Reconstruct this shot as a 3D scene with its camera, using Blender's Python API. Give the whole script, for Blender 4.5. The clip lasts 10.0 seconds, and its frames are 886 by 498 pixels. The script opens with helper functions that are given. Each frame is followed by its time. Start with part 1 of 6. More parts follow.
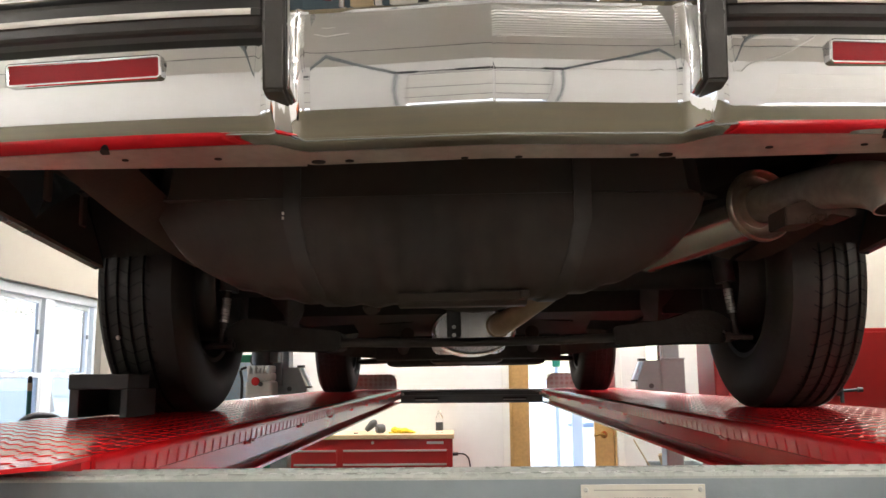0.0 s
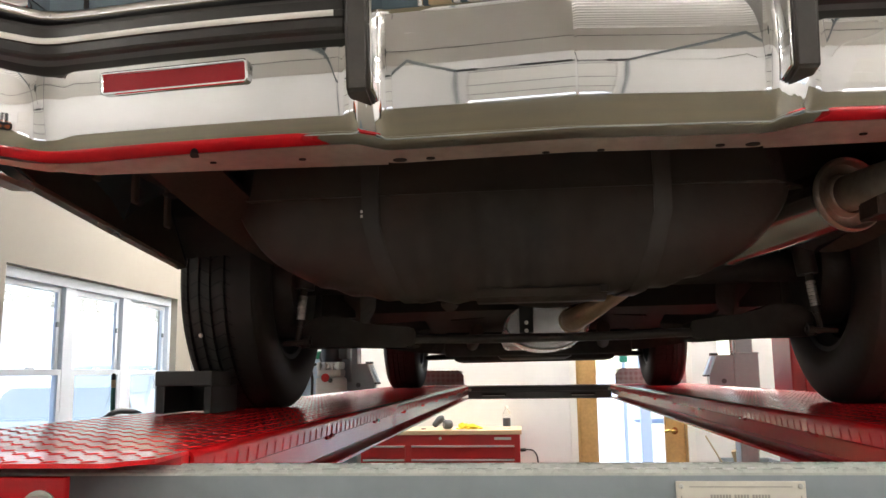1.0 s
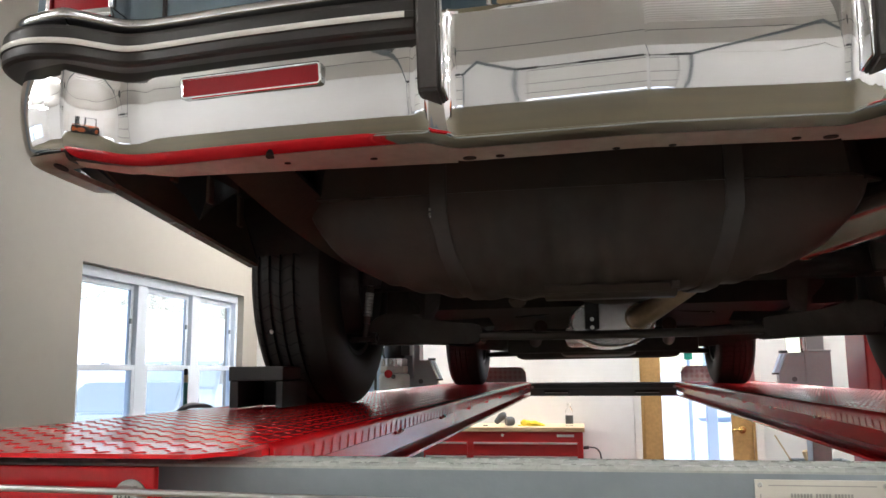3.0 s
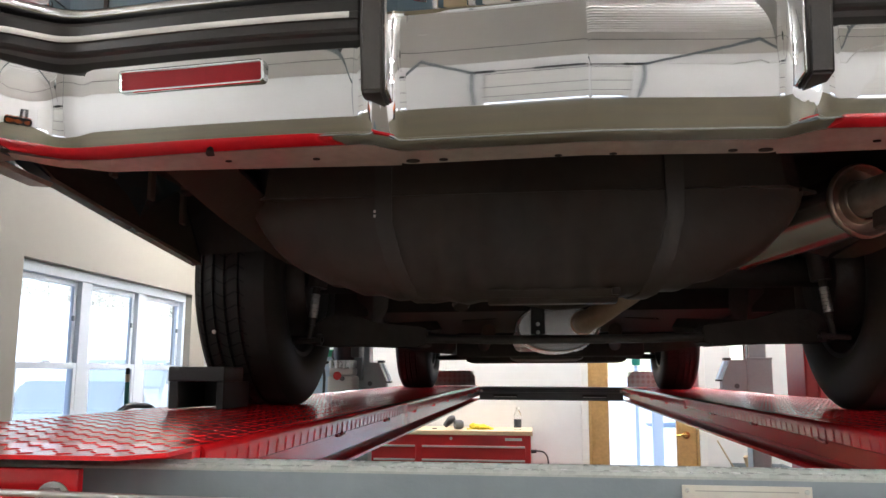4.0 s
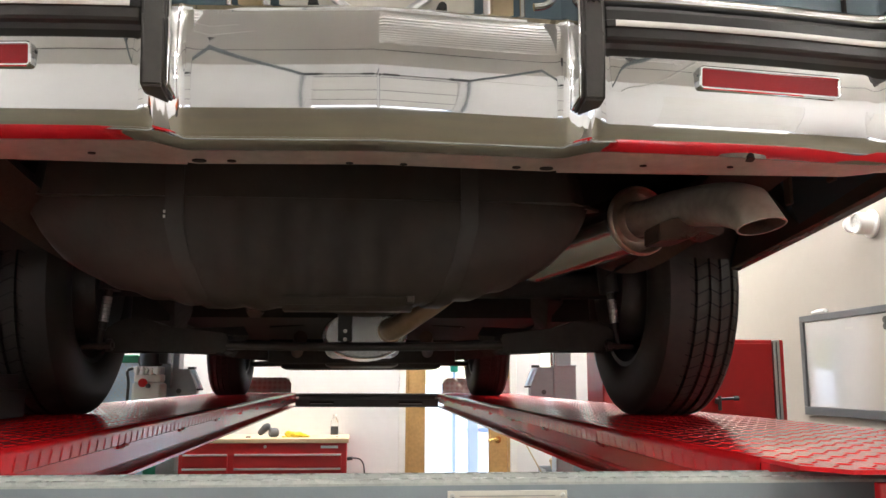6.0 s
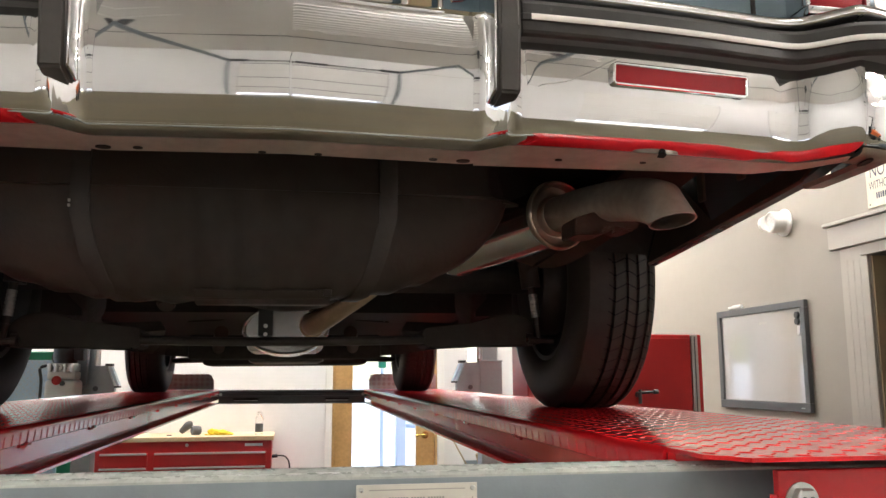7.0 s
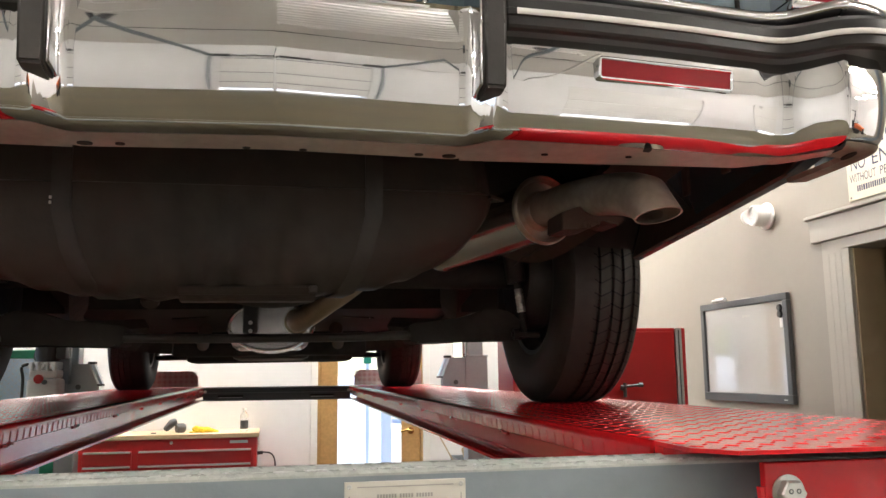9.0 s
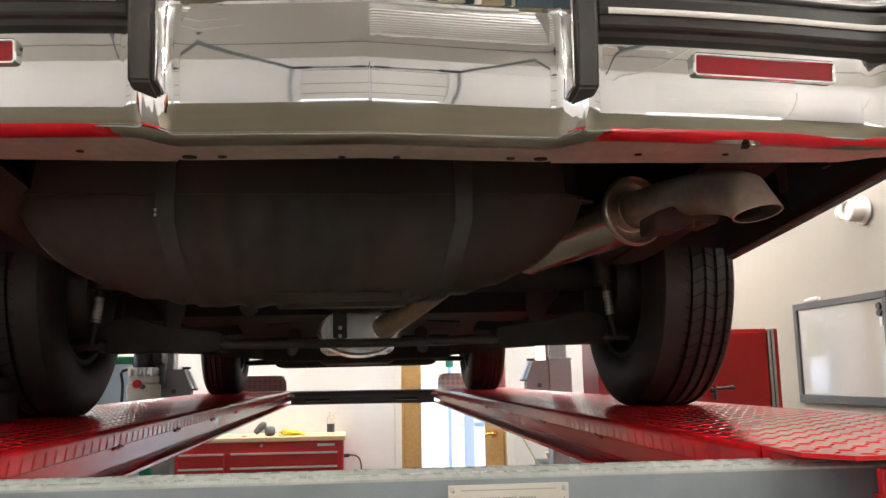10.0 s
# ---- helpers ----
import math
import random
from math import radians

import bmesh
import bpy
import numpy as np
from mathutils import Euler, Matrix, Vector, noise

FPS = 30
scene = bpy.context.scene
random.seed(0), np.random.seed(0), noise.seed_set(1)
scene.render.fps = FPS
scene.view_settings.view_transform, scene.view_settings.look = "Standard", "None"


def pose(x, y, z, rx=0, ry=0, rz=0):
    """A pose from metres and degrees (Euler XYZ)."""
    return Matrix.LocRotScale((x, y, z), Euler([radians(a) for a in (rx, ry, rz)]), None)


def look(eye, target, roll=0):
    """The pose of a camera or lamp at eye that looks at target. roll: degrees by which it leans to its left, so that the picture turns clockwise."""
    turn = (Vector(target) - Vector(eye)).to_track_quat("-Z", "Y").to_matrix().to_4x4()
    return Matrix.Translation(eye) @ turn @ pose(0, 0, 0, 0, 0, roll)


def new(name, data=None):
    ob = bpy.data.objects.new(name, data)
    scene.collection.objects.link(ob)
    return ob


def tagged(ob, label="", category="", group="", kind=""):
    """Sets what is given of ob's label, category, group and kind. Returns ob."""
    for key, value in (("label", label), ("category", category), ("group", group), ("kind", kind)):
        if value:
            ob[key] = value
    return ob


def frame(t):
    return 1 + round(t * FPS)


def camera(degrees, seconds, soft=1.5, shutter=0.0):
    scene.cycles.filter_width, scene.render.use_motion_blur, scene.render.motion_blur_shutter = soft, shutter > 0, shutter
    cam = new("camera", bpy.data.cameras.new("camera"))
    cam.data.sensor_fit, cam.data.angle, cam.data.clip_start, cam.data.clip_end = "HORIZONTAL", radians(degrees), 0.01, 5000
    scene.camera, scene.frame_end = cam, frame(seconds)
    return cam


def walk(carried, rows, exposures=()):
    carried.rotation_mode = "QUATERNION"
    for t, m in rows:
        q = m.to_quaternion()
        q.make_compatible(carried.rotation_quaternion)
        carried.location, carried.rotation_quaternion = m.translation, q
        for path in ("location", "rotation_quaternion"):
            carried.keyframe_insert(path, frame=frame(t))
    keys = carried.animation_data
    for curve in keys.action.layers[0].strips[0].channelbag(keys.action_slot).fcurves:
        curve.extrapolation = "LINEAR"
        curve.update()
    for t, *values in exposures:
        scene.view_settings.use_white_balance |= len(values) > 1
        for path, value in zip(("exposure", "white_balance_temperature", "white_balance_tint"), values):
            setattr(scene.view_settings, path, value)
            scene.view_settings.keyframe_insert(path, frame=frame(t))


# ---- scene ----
cam = camera(57.1, 10.0)
PATH = [
    (0, (-0.051, -2.153, 1.433), (-0.082, -0.178, 1.744), -0.5),
    (0.5, (-0.065, -2.153, 1.431), (-0.166, -0.179, 1.739), -0.7),
    (1, (-0.079, -2.156, 1.433), (-0.26, -0.187, 1.736), -0.7),
    (1.5, (-0.09, -2.156, 1.435), (-0.345, -0.195, 1.73), -0.7),
    (2, (-0.094, -2.162, 1.433), (-0.406, -0.209, 1.726), -0.7),
    (2.2, (-0.095, -2.163, 1.433), (-0.426, -0.213, 1.725), -0.6),
    (3.3, (-0.091, -2.168, 1.432), (-0.406, -0.216, 1.73), -0.2),
    (3.5, (-0.089, -2.168, 1.432), (-0.379, -0.212, 1.73), 0.0),
    (4, (-0.075, -2.163, 1.433), (-0.29, -0.198, 1.736), 0.3),
    (4.5, (-0.061, -2.157, 1.435), (-0.178, -0.185, 1.746), 0.6),
    (5, (-0.044, -2.161, 1.436), (-0.053, -0.186, 1.753), 0.6),
    (5.5, (-0.032, -2.162, 1.436), (0.069, -0.191, 1.757), 0.4),
    (5.7, (-0.028, -2.161, 1.436), (0.116, -0.192, 1.757), 0.35),
    (6.8, (-0.002, -2.152, 1.4325), (0.335, -0.206, 1.747), -0.05),
    (7, (0.001, -2.151, 1.432), (0.371, -0.211, 1.743), -0.1),
    (7.5, (0.012, -2.148, 1.431), (0.438, -0.218, 1.736), -0.2),
    (8, (0.017, -2.147, 1.431), (0.468, -0.221, 1.731), -0.3),
    (8.5, (0.014, -2.146, 1.431), (0.468, -0.222, 1.731), -0.4),
    (9, (-0.001, -2.147, 1.433), (0.407, -0.212, 1.732), -0.6),
    (9.5, (-0.016, -2.147, 1.435), (0.293, -0.194, 1.738), -0.7),
    (10, (-0.023, -2.148, 1.434), (0.197, -0.185, 1.743), -0.9),
]
walk(cam, [(t, look(eye, target, roll)) for t, eye, target, roll in PATH], exposures=[(0, 2.39, 6550, 10), (1.6, 2.27, 6550, 10), (3.5, 2.20, 6100, 10), (4.5, 2.29, 6100, 10), (5.5, 2.40, 6250, 10), (7.5, 2.27, 6550, 10), (10, 2.33, 6550, 10)])

# ---------------------------------------------------------------- world and lights
DECK = 1.35          # top of the lift's runways
world = bpy.data.worlds.new("world")
scene.world = world
world.use_nodes = True
wn = world.node_tree.nodes
sky = wn.new("ShaderNodeTexSky")
sky.sky_type, sky.sun_disc = "NISHITA", False
sky.sun_elevation, sky.sun_rotation = radians(32), radians(140)
wn["Background"].inputs["Strength"].default_value = 0.10
world.node_tree.links.new(sky.outputs["Color"], wn["Background"].inputs["Color"])

sun_data = bpy.data.lights.new("sun", "SUN")
sun_data.energy, sun_data.angle, sun_data.color = 3.0, radians(0.6), (1.0, 0.95, 0.88)
sun = new("sun", sun_data)
az, el = radians(140), radians(32)
sun.matrix_world = look((math.sin(az) * 20, math.cos(az) * 20, 20 * math.tan(el)), (0, 0, 0))


# ---------------------------------------------------------------- materials


def material(name, color, rough=0.5, metal=0.0, noise_scale=0.0, noise_amt=0.0, big_scale=0.0, big_amt=0.0, bump=0.0,
             bump_scale=200.0, rough_var=0.0, coat=0.0, tint=None, spec=None):
    """A principled material whose colour varies at two scales, with fine relief and uneven gloss."""
    m = bpy.data.materials.new(name)
    m.use_nodes = True
    nt = m.node_tree
    b = nt.nodes["Principled BSDF"]
    b.inputs["Roughness"].default_value, b.inputs["Metallic"].default_value = rough, metal
    b.inputs["Coat Weight"].default_value = coat
    b.inputs["Coat Roughness"].default_value = 0.06
    if spec is not None:
        b.inputs["Specular IOR Level"].default_value = spec
    b.inputs["Base Color"].default_value = (*color, 1)
    tc = nt.nodes.new("ShaderNodeTexCoord")
    last = None
    for scale, amt, other in ((noise_scale, noise_amt, None), (big_scale, big_amt, tint)):
        if scale <= 0:
            continue
        n = nt.nodes.new("ShaderNodeTexNoise")
        n.inputs["Scale"].default_value, n.inputs["Detail"].default_value = scale, 5
        nt.links.new(tc.outputs["Object"], n.inputs["Vector"])
        mix = nt.nodes.new("ShaderNodeMix")
        mix.data_type = "RGBA"
        ramp = nt.nodes.new("ShaderNodeMapRange")
        ramp.inputs["From Min"].default_value, ramp.inputs["From Max"].default_value = 0.35, 0.68
        ramp.inputs["To Max"].default_value = amt
        nt.links.new(n.outputs["Fac"], ramp.inputs["Value"])
        nt.links.new(ramp.outputs["Result"], mix.inputs["Factor"])
        if last is None:
            mix.inputs["A"].default_value = (*color, 1)
        else:
            nt.links.new(last, mix.inputs["A"])
        dark = other or tuple(c * 0.45 for c in color)
        mix.inputs["B"].default_value = (*dark, 1)
        last = mix.outputs["Result"]
        if rough_var and other is None:
            rr = nt.nodes.new("ShaderNodeMapRange")
            rr.inputs["To Min"].default_value, rr.inputs["To Max"].default_value = max(0.02, rough - rough_var), min(1, rough + rough_var)
            nt.links.new(n.outputs["Fac"], rr.inputs["Value"])
            nt.links.new(rr.outputs["Result"], b.inputs["Roughness"])
    if last is not None:
        nt.links.new(last, b.inputs["Base Color"])
    if bump:
        n = nt.nodes.new("ShaderNodeTexNoise")
        n.inputs["Scale"].default_value, n.inputs["Detail"].default_value = bump_scale, 4
        nt.links.new(tc.outputs["Object"], n.inputs["Vector"])
        bp = nt.nodes.new("ShaderNodeBump")
        bp.inputs["Strength"].default_value, bp.inputs["Distance"].default_value = bump, 0.002
        nt.links.new(n.outputs["Fac"], bp.inputs["Height"])
        nt.links.new(bp.outputs["Normal"], b.inputs["Normal"])
    return m


def glowing(name, color, strength):
    m = bpy.data.materials.new(name)
    m.use_nodes = True
    b = m.node_tree.nodes["Principled BSDF"]
    b.inputs["Base Color"].default_value = (*color, 1)
    b.inputs["Emission Color"].default_value = (*color, 1)
    b.inputs["Emission Strength"].default_value = strength
    return m


def glass_material(name, color=(0.95, 0.98, 1.0), rough=0.0):
    m = bpy.data.materials.new(name)
    m.use_nodes = True
    b = m.node_tree.nodes["Principled BSDF"]
    b.inputs["Base Color"].default_value = (*color, 1)
    b.inputs["Roughness"].default_value = rough
    b.inputs["Transmission Weight"].default_value = 1.0
    b.inputs["IOR"].default_value = 1.45
    return m


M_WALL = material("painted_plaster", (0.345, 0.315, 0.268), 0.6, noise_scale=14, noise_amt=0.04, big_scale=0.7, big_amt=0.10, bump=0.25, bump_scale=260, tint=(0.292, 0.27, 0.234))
M_CEIL = material("white_ceiling_paint", (0.77, 0.755, 0.72), 0.75, noise_scale=12, noise_amt=0.04, big_scale=0.6, big_amt=0.05)
M_FLOOR = material("sealed_concrete", (0.130, 0.106, 0.060), 0.6, noise_scale=45, noise_amt=0.25, big_scale=1.3, big_amt=0.45, bump=0.15, bump_scale=90, rough_var=0.12, tint=(0.08, 0.072, 0.052))
M_TRIM = material("white_trim_paint", (0.80, 0.79, 0.76), 0.42, noise_scale=30, noise_amt=0.05, big_scale=2, big_amt=0.05)
M_CASING = material("cream_casing_paint", (0.45, 0.42, 0.37), 0.45, noise_scale=30, noise_amt=0.05, big_scale=2, big_amt=0.06)
# White vinyl with the blue of the daylight outside tinted into its base colour
M_VINYL = material("sky_tinted_vinyl", (0.70, 0.76, 0.84), 0.35, noise_scale=60, noise_amt=0.04, big_scale=3, big_amt=0.04)
M_OAK = material("oak_stain", (0.54, 0.33, 0.13), 0.42, noise_scale=40, noise_amt=0.3, big_scale=5, big_amt=0.3, bump=0.2, bump_scale=120)
M_GLASS = glass_material("window_glass")
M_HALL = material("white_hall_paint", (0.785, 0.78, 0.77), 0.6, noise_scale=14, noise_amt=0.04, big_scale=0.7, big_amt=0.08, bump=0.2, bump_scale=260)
M_DARKROOM = material("brown_paint", (0.42, 0.32, 0.20), 0.7, noise_scale=9, noise_amt=0.2, big_scale=1, big_amt=0.2)
M_RED = material("red_powder_coat", (0.60, 0.012, 0.017), 0.19, noise_scale=160, noise_amt=0.08, big_scale=2, big_amt=0.15, bump=0.015, bump_scale=260, coat=0.0, tint=(0.48, 0.010, 0.014), spec=0.42)
M_RED_DUSTY = material("dusty_red_paint", (0.50, 0.33, 0.33), 0.35, noise_scale=60, noise_amt=0.3, big_scale=6, big_amt=0.4, bump=0.2, bump_scale=200, tint=(0.46, 0.36, 0.36))
M_CABRED = material("red_cabinet_paint", (0.52, 0.014, 0.016), 0.3, noise_scale=40, noise_amt=0.06, big_scale=2, big_amt=0.1, coat=0.08)
M_GREY = material("grey_lift_paint", (0.225, 0.262, 0.285), 0.38, noise_scale=50, noise_amt=0.12, big_scale=4, big_amt=0.18, bump=0.12, bump_scale=220, rough_var=0.1)
# Same grey as the lift, coloured lighter for the light on the front posts
M_GREY_LIT = material("lit_grey_lift_paint", (0.33, 0.36, 0.375), 0.4, noise_scale=50, noise_amt=0.1, big_scale=4, big_amt=0.15, bump=0.1, bump_scale=220)
M_GREYWORN = material("worn_grey_edge", (0.40, 0.42, 0.395), 0.28, noise_scale=90, noise_amt=0.25, big_scale=9, big_amt=0.5, bump=0.25, bump_scale=120, rough_var=0.12, tint=(0.56, 0.57, 0.54))
M_DARKGREY = material("dark_grey_steel", (0.10, 0.105, 0.11), 0.38, 0.2, noise_scale=40, noise_amt=0.2, big_scale=4, big_amt=0.2)
M_CHROME = material("chrome_plate", (0.69, 0.692, 0.705), 0.03, 1.0, noise_scale=90, noise_amt=0.0, big_scale=9, big_amt=0.08, rough_var=0.02, bump=0.07, bump_scale=6.0)
M_RUBBER = material("black_rubber_trim", (0.030, 0.027, 0.026), 0.42, noise_scale=120, noise_amt=0.2, big_scale=8, big_amt=0.2, bump=0.1, bump_scale=300)
M_GUARD = material("dusty_guard_rubber", (0.062, 0.057, 0.054), 0.5, noise_scale=120, noise_amt=0.2, big_scale=8, big_amt=0.2, bump=0.1, bump_scale=300)
M_STRIPE = material("white_vinyl_stripe", (0.74, 0.72, 0.68), 0.35, noise_scale=50, noise_amt=0.06, big_scale=6, big_amt=0.06)
M_LENS = material("red_reflector_lens", (0.34, 0.005, 0.012), 0.38, noise_scale=700, noise_amt=0.25, big_scale=60, big_amt=0.1, bump=0.25, bump_scale=900, spec=0.25)
M_PAINT = material("blue_grey_car_paint", (0.14, 0.20, 0.24), 0.25, 0.25, noise_scale=300, noise_amt=0.1, big_scale=3, big_amt=0.08, coat=0.8)
M_TANK = material("dark_tank_paint", (0.050, 0.0435, 0.0375), 0.45, 0.0, noise_scale=30, noise_amt=0.3, big_scale=6, big_amt=0.55, bump=0.35, bump_scale=110, rough_var=0.2, tint=(0.060, 0.043, 0.033), spec=0.18)
M_STRAP = material("brown_tank_strap", (0.042, 0.033, 0.026), 0.42, 0.0, noise_scale=60, noise_amt=0.3, big_scale=9, big_amt=0.5, bump=0.2, bump_scale=140, rough_var=0.2, spec=0.5)
M_UNDER = material("black_undercoat", (0.056, 0.051, 0.047), 0.36, 0.0, noise_scale=45, noise_amt=0.3, big_scale=5, big_amt=0.35, bump=0.5, bump_scale=100, tint=(0.026, 0.021, 0.018), spec=0.35)
# Undercoat copy, gloss cut so the shade under the floor is in the material
M_UNDER_DULL = material("dulled_undercoat", (0.056, 0.051, 0.047), 0.7, noise_scale=40, noise_amt=0.3, big_scale=5, big_amt=0.3, bump=0.5, bump_scale=90, spec=0.12)
M_RUSTY = material("rusty_brown_steel", (0.072, 0.042, 0.030), 0.65, 0.0, noise_scale=35, noise_amt=0.35, big_scale=6, big_amt=0.5, bump=0.5, bump_scale=120, tint=(0.028, 0.02, 0.017), spec=0.3)
M_INNER = material("dusty_brown_undercoat", (0.085, 0.066, 0.052), 0.6, noise_scale=35, noise_amt=0.35, big_scale=5, big_amt=0.5, bump=0.4, bump_scale=110, tint=(0.05, 0.036, 0.028), spec=0.3)
M_PIPE = material("aluminised_exhaust", (0.42, 0.375, 0.32), 0.38, 0.65, noise_scale=60, noise_amt=0.35, big_scale=9, big_amt=0.45, bump=0.2, bump_scale=160, rough_var=0.12, tint=(0.26, 0.19, 0.15))
M_MUFFSHELL = material("stained_muffler_steel", (0.78, 0.74, 0.71), 0.20, 0.9, noise_scale=120, noise_amt=0.25, big_scale=7, big_amt=0.5, bump=0.06, bump_scale=200, rough_var=0.06, tint=(0.52, 0.42, 0.37))
M_RIM = material("heat_tanned_rim", (0.50, 0.42, 0.35), 0.34, 0.75, noise_scale=90, noise_amt=0.3, big_scale=14, big_amt=0.5, bump=0.12, bump_scale=200, tint=(0.30, 0.17, 0.11))
M_TANPIPE = material("heat_tanned_pipe", (0.42, 0.33, 0.23), 0.38, 0.55, noise_scale=60, noise_amt=0.25, big_scale=8, big_amt=0.35, bump=0.15, bump_scale=160, tint=(0.30, 0.20, 0.13))
M_MUFFLER = material("bright_muffler_steel", (0.84, 0.85, 0.88), 0.24, 0.85, noise_scale=90, noise_amt=0.15, big_scale=12, big_amt=0.2, bump=0.15, bump_scale=240, rough_var=0.1)
M_STEEL = material("zinc_plated_steel", (0.62, 0.62, 0.60), 0.30, 0.9, noise_scale=150, noise_amt=0.2, big_scale=20, big_amt=0.2, rough_var=0.1)
M_BLACK = material("matt_black_plastic", (0.022, 0.022, 0.023), 0.5, noise_scale=90, noise_amt=0.2, big_scale=9, big_amt=0.2, bump=0.25, bump_scale=200)
M_HOLE = material("dark_hole", (0.012, 0.010, 0.009), 0.8)
M_WOODTOP = material("birch_worktop", (0.66, 0.48, 0.30), 0.4, noise_scale=60, noise_amt=0.15, big_scale=4, big_amt=0.2, tint=(0.55, 0.38, 0.22))
M_ALU = material("brushed_aluminium", (0.68, 0.68, 0.68), 0.32, 0.9, noise_scale=120, noise_amt=0.15, big_scale=8, big_amt=0.15)
M_BOARD = material("glossy_whiteboard", (0.44, 0.43, 0.41), 0.04, noise_scale=20, noise_amt=0.03, big_scale=2, big_amt=0.05, coat=1.0, spec=1.0)
M_FRAME = material("charcoal_frame_plastic", (0.075, 0.078, 0.082), 0.42, noise_scale=60, noise_amt=0.1, big_scale=5, big_amt=0.1)
M_SIGN = material("enamel_cream", (0.70, 0.66, 0.52), 0.3, noise_scale=40, noise_amt=0.1, big_scale=5, big_amt=0.3, tint=(0.58, 0.46, 0.28))
M_NAVY = material("navy_lettering", (0.035, 0.030, 0.075), 0.4, noise_scale=60, noise_amt=0.1)
M_PLATE = material("cream_label_plate", (0.66, 0.63, 0.56), 0.35, noise_scale=80, noise_amt=0.08, big_scale=10, big_amt=0.12)
M_INK = material("grey_ink", (0.36, 0.34, 0.31), 0.5, noise_scale=60, noise_amt=0.1)
M_TANKWHITE = material("translucent_white_plastic", (0.74, 0.73, 0.69), 0.35, noise_scale=40, noise_amt=0.06, big_scale=5, big_amt=0.12)
M_REDPLASTIC = material("red_plastic", (0.55, 0.01, 0.012), 0.3, noise_scale=60, noise_amt=0.08)
M_YELLOW = material("yellow_cloth", (0.80, 0.58, 0.03), 0.8, noise_scale=80, noise_amt=0.25, big_scale=20, big_amt=0.2, bump=0.5, bump_scale=300)
M_CLEAR = glass_material("clear_bottle_plastic", (0.97, 0.98, 0.98), 0.03)
M_GREEN = material("green_paint", (0.02, 0.26, 0.13), 0.4, noise_scale=50, noise_amt=0.1, big_scale=8, big_amt=0.1)
M_TEAL = material("teal_plastic_handle", (0.02, 0.17, 0.15), 0.35, noise_scale=60, noise_amt=0.1)
M_PALEBLUE = material("pale_blue_label", (0.55, 0.68, 0.80), 0.3, noise_scale=60, noise_amt=0.08)
M_BRASS = material("brass", (0.62, 0.42, 0.14), 0.25, 0.95, noise_scale=80, noise_amt=0.1)
M_HOSE = material("navy_rubber_hose", (0.022, 0.028, 0.045), 0.4, noise_scale=90, noise_amt=0.15)
M_TAN = material("tan_card", (0.52, 0.40, 0.24), 0.6, noise_scale=50, noise_amt=0.15, big_scale=8, big_amt=0.15)
# Blue of shaded snow is put into this colour, to cool light on the windows
M_SNOW = material("blue_tinted_pale_lot", (0.55, 0.59, 0.65), 0.8, noise_scale=3, noise_amt=0.25, big_scale=0.3, big_amt=0.3, bump=0.3, bump_scale=30)
# Bark and twigs are paled in base colour, for the haze and glare outside
M_BARK = material("grey_bark", (0.38, 0.35, 0.31), 0.85, noise_scale=20, noise_amt=0.3, big_scale=3, big_amt=0.3)
M_HEDGE = material("green_foliage", (0.20, 0.24, 0.08), 0.6, noise_scale=3, noise_amt=0.3, big_scale=0.6, big_amt=0.3)
M_LEAF = material("hazed_twigs", (0.47, 0.48, 0.42), 0.7, noise_scale=3, noise_amt=0.4, big_scale=0.6, big_amt=0.4)
M_CARBLUE = material("pale_blue_car_paint", (0.20, 0.25, 0.29), 0.25, 0.2, noise_scale=60, noise_amt=0.06, coat=0.6)
M_DOORPANEL = material("white_door_panel", (0.76, 0.75, 0.72), 0.45, noise_scale=30, noise_amt=0.05, big_scale=2, big_amt=0.06)
M_ORANGE = material("orange_tractor_paint", (0.62, 0.13, 0.02), 0.3, noise_scale=50, noise_amt=0.1, coat=0.4)
M_LED = glowing("lit_diffuser", (1.0, 0.960, 0.915), 17.6)
M_FLANGE = material("dull_bumper_flange", (0.62, 0.60, 0.55), 0.45, 0.25, noise_scale=60, noise_amt=0.3, big_scale=7, big_amt=0.4, bump=0.2, bump_scale=150, tint=(0.33, 0.24, 0.23))


